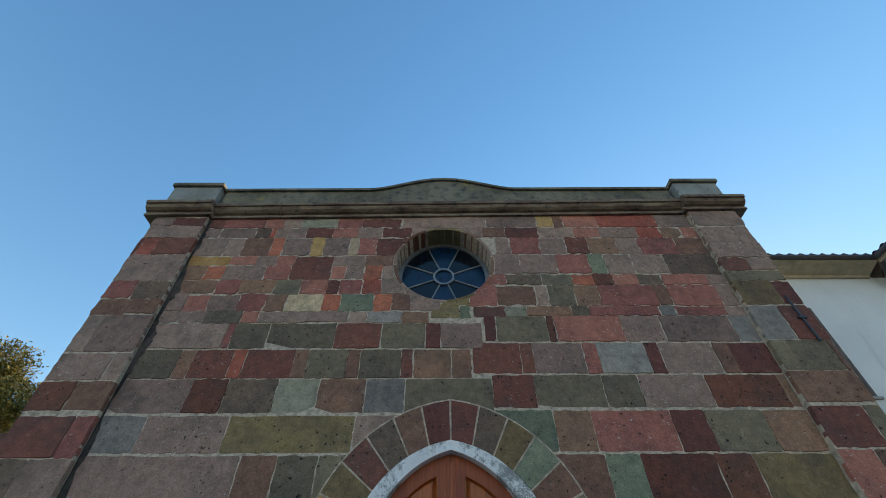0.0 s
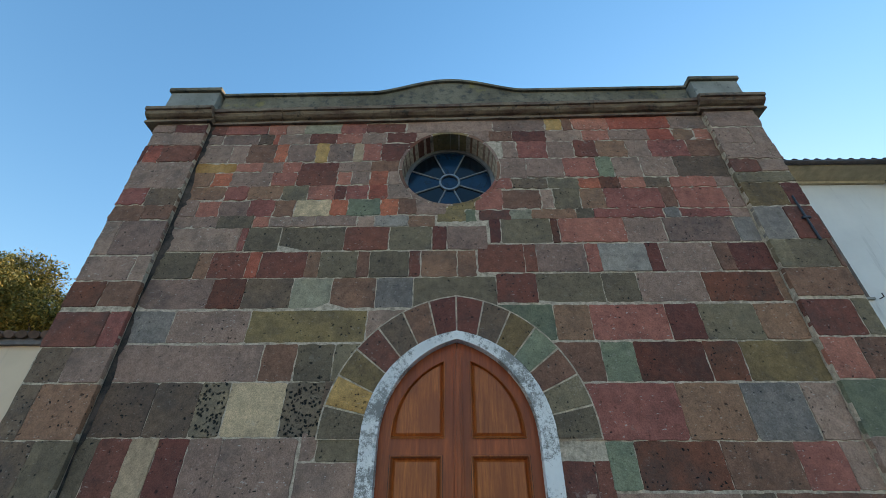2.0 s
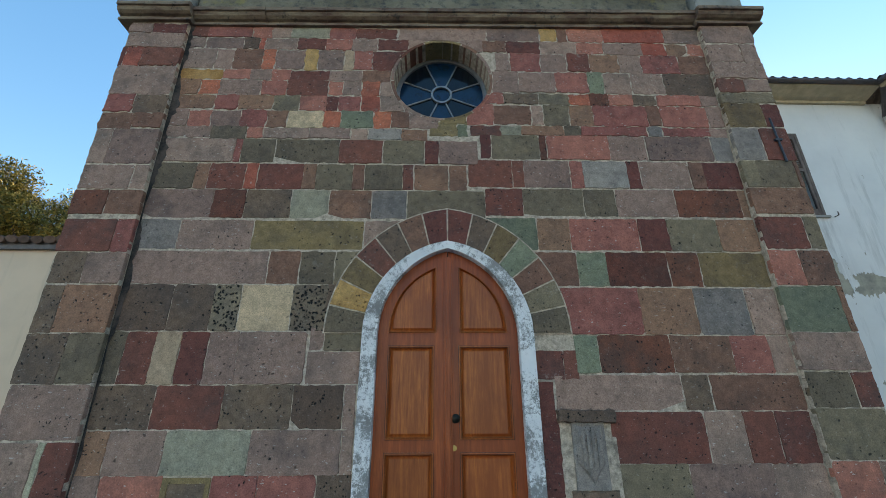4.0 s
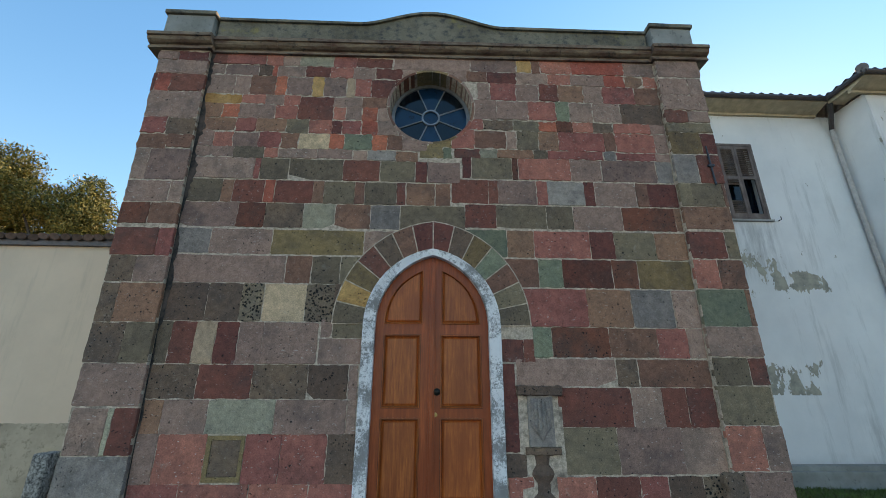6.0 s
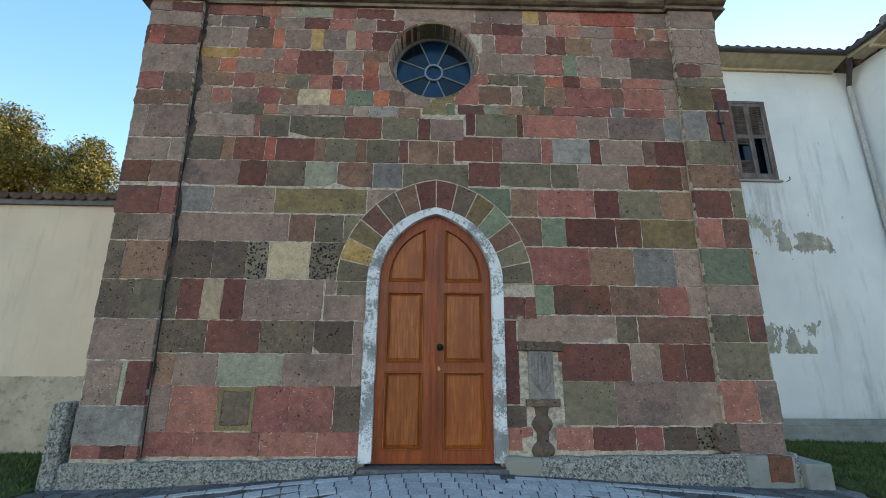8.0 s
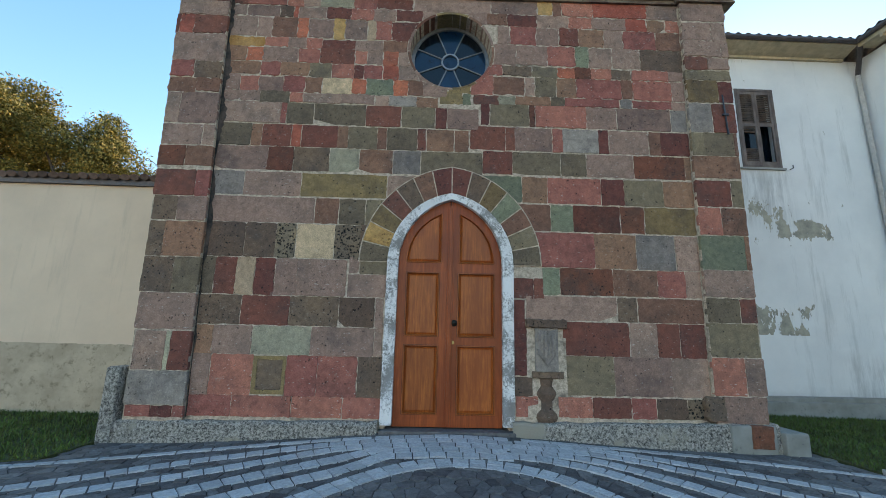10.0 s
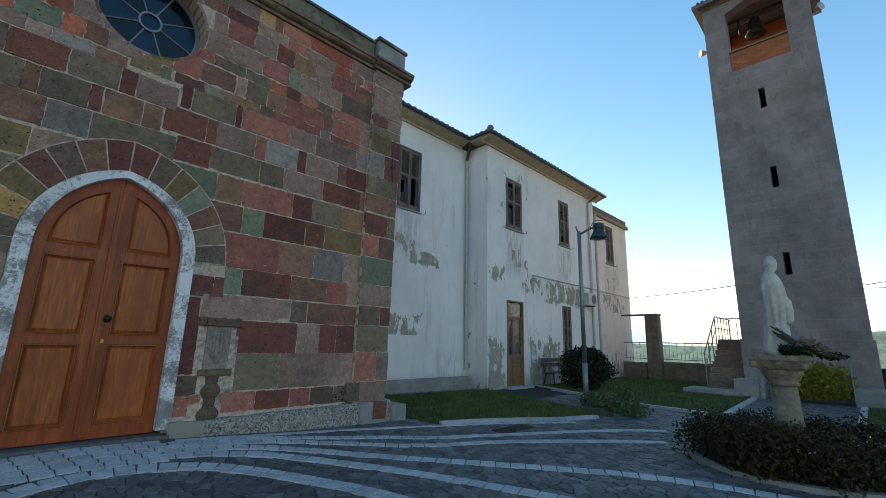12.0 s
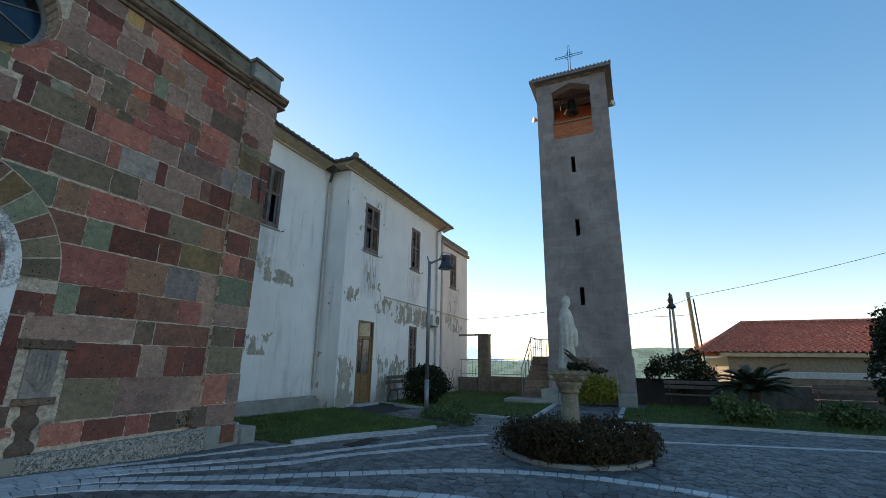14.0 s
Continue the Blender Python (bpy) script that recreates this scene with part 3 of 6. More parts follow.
def leaf_quads(rng, blobs, count, size, hollow=0.55, flat=0.0):
    """Leaf cards scattered in ragged clumps: blobs of (x, y, z, rx, ry, rz)."""
    blobs = np.asarray(blobs, float)
    vol = (blobs[:, 3] * blobs[:, 4] * blobs[:, 5]) ** (2 / 3)
    idx = rng.choice(len(blobs), count, p=vol / vol.sum())
    d = rng.normal(size=(count, 3))
    d /= np.linalg.norm(d, axis=1)[:, None]
    rad = hollow + (1 - hollow) * rng.random(count) ** 0.6
    lump = 1 + 0.16 * np.sin(5 * d[:, 0] + idx) * np.cos(4 * d[:, 2] + 2 * idx) + 0.10 * np.sin(11 * d[:, 1] + idx) + 0.06 * rng.normal(size=count)
    p = blobs[idx, :3] + d * blobs[idx, 3:] * (rad * lump)[:, None]
    a = rng.normal(size=(count, 3)) + d * 0.4
    a[:, 2] -= flat
    a /= np.linalg.norm(a, axis=1)[:, None]
    b = np.cross(a, rng.normal(size=(count, 3)))
    b /= np.linalg.norm(b, axis=1)[:, None]
    s = size * (0.6 + 0.8 * rng.random(count))[:, None]
    return np.stack([p - a * s, p + b * s * 0.45, p + a * s, p - b * s * 0.45], axis=1)


def ground_z(x, y):
    """The square is almost level and rises a little to the church door."""
    t = min(1.0, max(0.0, (y + 2.4) / 2.3))
    return -0.24 + 0.17 * math.exp(-(((x - 0.45) / 2.3) ** 2)) * t * t * (3 - 2 * t)


def spline(pts, step):
    """Points at even steps along a smooth curve through pts."""
    p = [Vector((*q, 0)) for q in pts]
    p = [2 * p[0] - p[1]] + p + [2 * p[-1] - p[-2]]
    fine = []
    for a, b, c2, d in zip(p, p[1:], p[2:], p[3:]):
        for i in range(24):
            t = i / 24
            fine.append(0.5 * (2 * b + (c2 - a) * t + (2 * a - 5 * b + 4 * c2 - d) * t * t + (3 * b - a - 3 * c2 + d) * t ** 3))
    fine.append(p[-2])
    out, left = [fine[0]], step
    for a, b in zip(fine, fine[1:]):
        seg = (b - a).length
        while seg >= left:
            a = a + (b - a) * (left / seg)
            out.append(a)
            seg = (b - a).length
            left = step
        left -= seg
    return out


# ---- ground ----
GZ = -0.24
bm = B()
xs = [-3000, -300, -60, -20] + [-10 + 0.5 * i for i in range(57)] + [19, 22, 24]
ys = [-3000, -300, -60] + [-24 + 0.5 * i for i in range(49)] + [1, 2, 6, 40, 300, 3000]
grid = [[bm.verts.new((x, y, ground_z(x, y) - 0.02)) for y in ys] for x in xs]
for i in range(len(xs) - 1):
    for j in range(len(ys) - 1):
        bm.faces.new((grid[i][j], grid[i + 1][j], grid[i + 1][j + 1], grid[i][j + 1]))
# the hillside falls away behind the tower
far_x = [(24, GZ - 0.02), (40, -5), (120, -18), (600, -30), (3200, -30)]
cols = [[bm.verts.new((x, y, zz)) for y in ys] for x, zz in far_x]
cols[0] = grid[-1]
for i in range(len(cols) - 1):
    for j in range(len(ys) - 1):
        bm.faces.new((cols[i][j], cols[i + 1][j], cols[i + 1][j + 1], cols[i][j + 1]))
bm.faces.ensure_lookup_table()
for f in bm.faces:
    if f.calc_center_median().x > 24:
        f.material_index = 1
GROUND = solid("ground", bm, JOINT, "dark ground under the paved square and hillside", "ground", kind="structure")
GROUND.data.materials.append(HILL)

# grass areas in plan
LAWN_1 = [(-30, -1.9), (-6, -1.55), (-3.75, -0.85), (-3.72, 1.55), (-30, 1.55)]
LAWN_2 = [(5.05, -0.85), (6.0, -1.22), (7.3, -2.0), (8.5, -2.35), (9.3, 0.2), (10.0, 2.05), (5.05, 2.8)]
LAWN_3 = [(12.2, 1.9), (10.55, -1.95), (10.35, -3.8), (15.2, -3.6), (15.6, -2.0), (19.8, -2.0), (19.8, 1.9)]
LAWN_4 = [(10.9, -5.9), (15.0, -5.9), (15.3, -6.6), (17.4, -6.6), (17.4, -24), (11.4, -24), (11.25, -11), (11.3, -8.3)]
LAWNS = (LAWN_1, LAWN_2, LAWN_3, LAWN_4)
BED = (6.62, -5.38, 1.14)


def inside(x, y, poly):
    hit = False
    for (x0, y0), (x1, y1) in zip(poly, poly[1:] + poly[:1]):
        if (y0 > y) != (y1 > y) and x < (x1 - x0) * (y - y0) / (y1 - y0) + x0:
            hit = not hit
    return hit


rng = np.random.default_rng(5)
for n, lawn in enumerate(LAWNS):
    bm = B()
    low = [bm.verts.new((x, y, GZ - 0.05)) for x, y in lawn]
    top = [bm.verts.new((x, y, GZ + 0.02)) for x, y in lawn]
    bm.faces.new(top)
    for i in range(len(lawn)):
        bm.faces.new((low[i], low[(i + 1) % len(lawn)], top[(i + 1) % len(lawn)], top[i]))
    solid("lawn_%d" % (n + 1), bm, TURF, "turf of a mown lawn beside the square", "lawn", kind="structure")
    lo, hi = np.min(lawn, axis=0), np.max(lawn, axis=0)
    lo = np.maximum(lo, (-9, -14))
    quads = []
    for x, y in rng.uniform(lo, hi, (int(min(40000, 1400 * np.prod(hi - lo))), 2)):
        if inside(x, y, lawn):
            a, h, w = rng.uniform(0, 6.28), rng.uniform(0.025, 0.075), rng.uniform(0.005, 0.011)
            dx, dy, lx, ly = w * math.cos(a), w * math.sin(a), *rng.normal(0, 0.02, 2)
            quads.append([(x - dx, y - dy, GZ + 0.015), (x + dx, y + dy, GZ + 0.015), (x + lx + dx * 0.3, y + ly + dy * 0.3, GZ + h), (x + lx - dx * 0.3, y + ly - dy * 0.3, GZ + h)])
    tagged(quad_mesh("grass", quads, GRASS), "short green grass growing on the lawn", "grass", kind="stuff")


def kerb(pts, w=0.12, h=0.055, step=0.8):
    """Kerb stones laid end to end along a line."""
    out = spline(pts, step)
    for a, b in zip(out, out[1:]):
        d = (b - a).normalized()
        s = Vector((-d.y, d.x, 0)) * w / 2
        bm = B()
        vs = [bm.verts.new((*(q + e)[:2], zz)) for zz in (GZ - 0.1, GZ + h) for q, e in ((a + d * 0.004, s), (b - d * 0.004, s), (b - d * 0.004, -s), (a + d * 0.004, -s))]
        for f in ((0, 1, 2, 3), (4, 5, 6, 7), (0, 1, 5, 4), (1, 2, 6, 5), (2, 3, 7, 6), (3, 0, 4, 7)):
            bm.faces.new([vs[i] for i in f])
        part("kerb_stone", bm, KERB, KERBS)


KERBS = tagged(new("kerb"), "pale stone kerbs edging the lawns", "kerb", kind="structure")
for line in ([(-14, -1.8), (-6, -1.55), (-3.75, -0.88)], [(5.05, -0.9), (6.0, -1.27), (7.3, -2.05), (8.5, -2.4)], [(12.3, 1.9), (10.5, -1.95)],
             [(10.5, -1.95), (10.3, -3.85)], [(10.3, -3.85), (15.2, -3.62)], [(10.85, -5.87), (15.0, -5.87)], [(10.85, -5.87), (11.25, -8.3), (11.2, -11), (11.35, -18)]):
    kerb(line)

# dark irregular slabs of the square
PAVE = tagged(new("pavement"), "dark slab paving with bands of pale setts", "pavement", kind="structure")
rnd = random.Random(11)
NX, NY, X0, Y0, STEP = 184, 114, -9.0, -16.0, 0.14
seeds = {(i, j): (X0 + (i + 0.5 * (j % 2) + rnd.uniform(-0.42, 0.42)) * STEP, Y0 + (j + rnd.uniform(-0.42, 0.42)) * STEP) for i in range(NX) for j in range(NY)}


def cell(i, j):
    """The broken slab round one seed: what lies nearer to it than to its neighbours."""
    sx, sy = seeds[i, j]
    poly = [(sx - 0.25, sy - 0.25), (sx + 0.25, sy - 0.25), (sx + 0.25, sy + 0.25), (sx - 0.25, sy + 0.25)]
    for di in (-2, -1, 0, 1, 2):
        for dj in (-2, -1, 0, 1, 2):
            other = seeds.get((i + di, j + dj))
            if other is None or (di, dj) == (0, 0):
                continue
            nx, ny = other[0] - sx, other[1] - sy
            lim = (nx * nx + ny * ny) / 2
            out, n = [], len(poly)
            for k in range(n):
                p, q = poly[k], poly[(k + 1) % n]
                a = (p[0] - sx) * nx + (p[1] - sy) * ny - lim
                c = (q[0] - sx) * nx + (q[1] - sy) * ny - lim
                if a <= 0:
                    out.append(p)
                if (a < 0) != (c < 0) and abs(a - c) > 1e-9:
                    t = a / (a - c)
                    out.append((p[0] + (q[0] - p[0]) * t, p[1] + (q[1] - p[1]) * t))
            poly = out
            if len(poly) < 3:
                return []
    return poly


sv, sf = [], []
for i in range(NX):
    for j in range(NY):
        mx, my = seeds[i, j]
        if my > -0.1 or math.hypot(mx - BED[0], my - BED[1]) < BED[2] or any(inside(mx, my, p) for p in LAWNS):
            continue
        poly = cell(i, j)
        if len(poly) < 3:
            continue
        zz, gap = rnd.uniform(-0.005, 0.005), rnd.uniform(0.004, 0.010)
        cx0, cy0 = sum(p[0] for p in poly) / len(poly), sum(p[1] for p in poly) / len(poly)
        top, low = [], []
        for x, y in poly:
            d = max(math.hypot(x - cx0, y - cy0), 0.02)
            kt, kl = max(1 - gap / d - 0.01, 0.3), max(1 - gap * 0.5 / d, 0.4)
            x1, y1, x2, y2 = cx0 + (x - cx0) * kt, cy0 + (y - cy0) * kt, cx0 + (x - cx0) * kl, cy0 + (y - cy0) * kl
            top.append((x1, y1, ground_z(x1, y1) + zz))
            low.append((x2, y2, ground_z(x2, y2) - 0.014))
        n, o = len(poly), len(sv)
        sv += top + low
        sf.append(tuple(range(o, o + n)))
        sf += [(o + k, o + n + k, o + n + (k + 1) % n, o + (k + 1) % n) for k in range(n)]
me = bpy.data.meshes.new("paving_slabs")
me.from_pydata(sv, [], sf)
me.materials.append(SLAB)
slabs = new("paving_slabs", me)
slabs.parent = PAVE
tagged(slabs, "dark irregular basalt slabs with open joints", kind="stuff")

# pale setts in curved bands that gather at the church door
setts = []


def sett_band(pts, width, step, rows=1):
    line = spline(pts, step)
    for a, b in zip(line, line[1:]):
        d = (b - a).normalized()
        s = Vector((-d.y, d.x, 0))
        for r in range(rows):
            o0, o1 = -width / 2 + width * r / rows + 0.004, -width / 2 + width * (r + 1) / rows - 0.004
            setts.append([(a + d * 0.005 + s * o0), (b - d * 0.005 + s * o0), (b - d * 0.005 + s * o1), (a + d * 0.005 + s * o1)])


RIGHT = dict(
    A=[(1.3, -0.30), (2.3, -0.32), (3.4, -0.42), (4.5, -0.78), (5.85, -1.40), (7.3, -2.30)],
    B1=[(1.2, -0.42), (2.3, -0.50), (3.0, -0.78), (3.65, -1.10), (4.35, -1.60), (5.15, -2.0), (6.9, -2.95), (7.7, -3.65)],
    B2=[(1.15, -0.56), (2.2, -0.68), (2.9, -1.05), (3.5, -1.55), (4.05, -1.93), (4.9, -2.35), (6.1, -3.3), (6.8, -3.95)],
    C=[(1.1, -0.70), (1.8, -0.80), (2.4, -1.15), (3.0, -1.80), (3.8, -2.86), (4.57, -3.98), (4.92, -4.75), (5.08, -5.46), (5.10, -6.14), (4.92, -7.2), (4.5, -8.3)],
    D=[(1.0, -0.84), (1.5, -0.94), (2.05, -1.25), (2.7, -2.1), (3.2, -3.3), (3.53, -4.43), (3.6, -5.6), (3.4, -6.8)],
    E=[(0.45, -1.08), (0.95, -1.14), (1.42, -1.36), (1.85, -1.85), (2.2, -2.6), (2.4, -3.6), (2.35, -4.8)])
LEFT = dict(
    A=[(-0.45, -0.30), (-1.2, -0.34), (-2.1, -0.48), (-3.1, -0.80), (-4.05, -1.12), (-6.5, -1.75)],
    B1=[(-0.4, -0.42), (-1.0, -0.52), (-1.7, -0.74), (-2.45, -1.08), (-3.15, -1.55), (-4.6, -2.5)],
    B2=[(-0.35, -0.56), (-0.9, -0.72), (-1.55, -1.05), (-2.55, -1.62), (-3.15, -2.05), (-4.5, -3.3)],
    C=[(-0.3, -0.70), (-0.7, -0.96), (-1.42, -1.38), (-1.98, -1.80), (-2.5, -2.25), (-3.4, -3.4)],
    D=[(-0.2, -0.86), (-0.62, -1.26), (-1.3, -1.70), (-1.8, -2.2), (-2.5, -3.2)],
    E=[(0.45, -1.08), (0.0, -1.18), (-0.55, -1.58), (-1.08, -2.16), (-1.6, -3.1)])
for side in (RIGHT, LEFT):
    for key in "EDCBA":
        for k2, pts in side.items():
            if k2[0] == key:
                wide = {"E": 0.21, "D": 0.18, "C": 0.18, "B": 0.165, "A": 0.10}[key]
                sett_band(pts, wide, 0.17 if key != "A" else 0.35, 2 if key == "E" else 1)
for r in range(5):
    yy = -0.26 - 0.155 * r
    sett_band([(-0.42 + 0.03 * r, yy - 0.05), (0.45, yy + 0.0), (1.32 - 0.03 * r, yy - 0.05)], 0.15, 0.175)
sett_band([(8.5, -6.75), (8.95, -8.6), (9.35, -10.2), (9.7, -12.5)], 0.13, 0.3)
near = sorted(setts, key=lambda q: (q[0].x - 0.6) ** 2 + (q[0].y + 1.6) ** 2)


def sett_faces(bm, q, lift):
    mid = sum(q, Vector()) / 4
    low = [bm.verts.new((p.x, p.y, ground_z(p.x, p.y) - 0.015)) for p in q]
    top = [bm.verts.new((mid.x + (p.x - mid.x) * 0.965, mid.y + (p.y - mid.y) * 0.965, ground_z(p.x, p.y) + lift)) for p in q]
    bm.faces.new(top)
    for i in range(4):
        bm.faces.new((low[i], low[(i + 1) % 4], top[(i + 1) % 4], top[i]))


rest = B()
for q in near[300:]:
    sett_faces(rest, q, 0.009 + rnd.uniform(0, 0.004))
tagged(part("granite_setts", rest, SETT_REST, PAVE), "pale granite setts in curved bands", kind="stuff")

# drain grating in the paving
grate = thing("drain_grating", "dark iron drain grating set in the paving", "drain")
part("frame", bx(bx(bx(bx(B(), 5.35, 6.15, -2.02, -1.99, GZ, GZ + 0.012), 5.35, 6.15, -1.75, -1.72, GZ, GZ + 0.012), 5.35, 5.38, -2.0, -1.73, GZ, GZ + 0.012), 6.12, 6.15, -2.0, -1.73, GZ, GZ + 0.012), RUST, grate)
for i in range(12):
    part("bar", bx(B(), 5.41 + 0.06 * i, 5.44 + 0.06 * i, -1.99, -1.75, GZ, GZ + 0.01), RUST, grate)

# ---- church front ----
CX = 0.44
rose = [(0.385 + 0.61 * math.cos(2 * math.pi * k / 36), 5.29 + 0.62 * math.sin(2 * math.pi * k / 36)) for k in range(36)]
opening = arch(CX, 0.78, 2.04, 3.0, -0.05)
outline = [(-2.95, -0.4), (CX - 0.78, -0.4)] + opening + [(CX + 0.78, -0.4), (3.95, -0.4), (3.95, 6.25), (-2.95, 6.25)]
WALL = solid("wall_front", sheet(B(), outline, [rose], front(-0.003), 0.56), MORTAR, "church front of squared coloured stones in lime mortar", "wall", kind="structure")
PIL_1 = solid("pilaster_1", sheet(B(), [(-3.50, -0.4), (-2.79, -0.4), (-2.94, 6.2), (-3.66, 6.2)], [], front(-0.071), 0.63), MORTAR, "stone corner pilaster of the church front", "pilaster", kind="structure")
PIL_2 = solid("pilaster_2", sheet(B(), [(3.83, -0.4), (4.50, -0.4), (4.56, 6.28), (3.89, 6.28)], [], front(-0.071), 0.63), MORTAR, "stone corner pilaster of the church front", "pilaster", kind="structure")
solid("wall_side_1", bx(B(), -3.6, -3.2, 0.57, 13, -0.4, 6.1), CREAM, "plastered side wall of the church", "wall", kind="structure")
solid("wall_side_2", bx(B(), 4.1, 4.5, 0.57, 13, -0.4, 6.1), CREAM, "plastered side wall of the church", "wall", kind="structure")
solid("wall_back", bx(B(), -3.19, 4.09, 12.6, 13, -0.4, 6.1), CREAM, "plastered back wall of the church", "wall", kind="structure")
solid("roof", bx(B(), -3.6, 4.5, 0.6, 13, 6.11, 6.3), OLDTILE, "flat church roof behind the parapet", "roof", kind="structure")
solid("floor", bx(B(), -3.19, 4.09, 0.57, 12.6, -0.3, -0.04), CONCRETE, "bare floor inside the church", "floor", kind="structure")


def lean(x):
    """The bed joints and cornice rise slightly to one side."""
    return 0.016 * (x - CX)


def moulding(x0, x1, y):
    prof = [(0.3, 6.165), (-0.035, 6.165), (-0.035, 6.20), (-0.012, 6.205), (-0.012, 6.24), (-0.05, 6.25), (-0.085, 6.275), (-0.10, 6.31), (-0.10, 6.325), (-0.125, 6.33), (-0.125, 6.385), (-0.09, 6.40), (0.3, 6.41)]
    bm = B()
    rows = []
    nseg = max(2, int((x1 - x0) / 0.22))
    r = random.Random(int(x0 * 100))
    for k in range(nseg + 1):
        x = x0 + (x1 - x0) * k / nseg
        w = r.uniform(-0.008, 0.008)
        rows.append([bm.verts.new((x, y + p + (w if p < 0 else 0), q + lean(x) + w * 0.6)) for p, q in prof])
    for a, b in zip(rows, rows[1:]):
        for i in range(len(prof)):
            bm.faces.new((a[i], a[(i + 1) % len(prof)], b[(i + 1) % len(prof)], b[i]))
    bm.faces.new(rows[0])
    bm.faces.new(rows[-1][::-1])
    return bm


CORNICE = tagged(new("cornice"), "weathered moulded stone cornice along the church front", "cornice", kind="structure")
for x0, x1, y in ((-3.82, -2.9, -0.085), (3.84, 4.74, -0.085)):
    part("moulding", moulding(x0, x1, y), MOULD, CORNICE)
x = -2.896
for w in (0.95, 0.8, 0.72, 0.62, 0.88, 0.7, 0.62, 0.84, 0.6):
    part("moulding", moulding(x, min(x + w - 0.004, 3.836), -0.01), MOULD, CORNICE)
    x += w


def crest(x):
    t = (x - 0.38) / 1.1
    bump = 0.0 if abs(t) > 1 else 0.26 * (0.5 + 0.5 * math.cos(math.pi * t)) ** 0.8
    return 6.765 + lean(x) * 0.4 + bump


top = [(-2.92 + 0.0 + 6.76 * k / 60, crest(-2.92 + 6.76 * k / 60)) for k in range(61)]
bm = sheet(B(), [(-2.92, 6.36)] + top + [(3.84, 6.40)], [], front(-0.02), 0.4)
solid("parapet", bm, PARAPET, "lichen-stained rendered parapet with a curved crest", "parapet", kind="structure")
bm = B()
for k in range(60):
    (xa, za), (xb, zb) = top[k], top[k + 1]
    vs = [bm.verts.new(p) for p in ((xa, -0.055, za), (xb, -0.055, zb), (xb, 0.4, zb + 0.01), (xa, 0.4, za + 0.01), (xa, -0.055, za + 0.045), (xb, -0.055, zb + 0.045), (xb, 0.4, zb + 0.05), (xa, 0.4, za + 0.05))]
    for f in ((0, 1, 5, 4), (4, 5, 6, 7), (0, 3, 2, 1)):
        bm.faces.new([vs[i] for i in f])
bmesh.ops.remove_doubles(bm, verts=bm.verts, dist=0.001)
solid("coping", bm, PARAPET, "weathered coping along the curved parapet", "coping", kind="structure")
for x0, x1, z1 in ((-3.70, -2.93, 6.82), (3.86, 4.58, 6.92)):
    pier = tagged(new("parapet_pier"), "pale rendered pier at the end of the parapet", "pier", kind="structure")
    zb = 6.38 + lean(x0)
    part("shaft", bx(B(), x0 + 0.03, x1 - 0.03, -0.11, 0.42, zb, z1 - 0.07, 0.01), CONCRETE, pier)
    part("cap", bx(B(), x0, x1, -0.15, 0.45, z1 - 0.07, z1, 0.015), PARAPET, pier)

# plinth and its end blocks
bm = B()
rows = []
for k in range(60):
    x = -3.62 + 8.2 * k / 59
    r = random.Random(k)
    yo = -0.13 + r.uniform(-0.012, 0.012)
    if CX - 0.80 < x < CX + 0.80:
        yo = 0.1
    zt = 0.055 + 0.012 * (x - CX) + r.uniform(-0.012, 0.012)
    rows.append([bm.verts.new(p) for p in ((x, 0.02, zt), (x, yo + 0.03, zt), (x, yo, zt - 0.03), (x, yo - 0.015, -0.4), (x, 0.02, -0.4))])
for a, b in zip(rows, rows[1:]):
    if CX - 0.80 < (a[0].co.x + b[0].co.x) / 2 < CX + 0.80:
        continue
    for i in range(4):
        bm.faces.new((a[i], a[i + 1], b[i + 1], b[i]))
for row in (rows[0], rows[-1]):
    bm.faces.new(row)
solid("plinth", bm, PEBBLE, "rough pebbly concrete plinth along the church front", "plinth", kind="structure")
solid("end_block", bx(B(), -3.74, -3.57, -0.16, 0.1, -0.4, 0.64, 0.03), PEBBLE, "pebbly concrete buttress block leaning on the pilaster foot", "block", kind="structure")
solid("end_block", bx(B(), 4.58, 4.88, -0.22, 0.45, -0.4, 0.03, 0.025), CONCRETE, "low concrete block at the pilaster foot", "block", kind="structure")
solid("threshold", bx(B(), CX - 0.84, CX + 0.84, -0.14, 0.3, -0.35, -0.045, 0.01), SLAB, "dark stone threshold under the church door", "threshold", kind="structure")
part("patch", bx(B(), 3.95, 4.52, -0.165, -0.1, -0.3, 0.10, 0.02), CONCRETE, PIL_2, "smooth cement repair")
part("brick", block(rough_rect(4.2, 4.47, -0.17, 0.1, 4, 0.01), -0.165, 0.02), STONE["d"], PIL_2)

# door surround, whitewashed
inn = arch(CX, 0.70, 2.05, 2.95, 0.0, 12)
out = arch(CX, 0.845, 2.05, 3.035, 0.0, 12)
solid("door_trim", ring(B(), inn, out, front(-0.045), 0.17), LIMEWASH, "chipped whitewashed stone trim round the pointed door", "door trim", kind="structure")


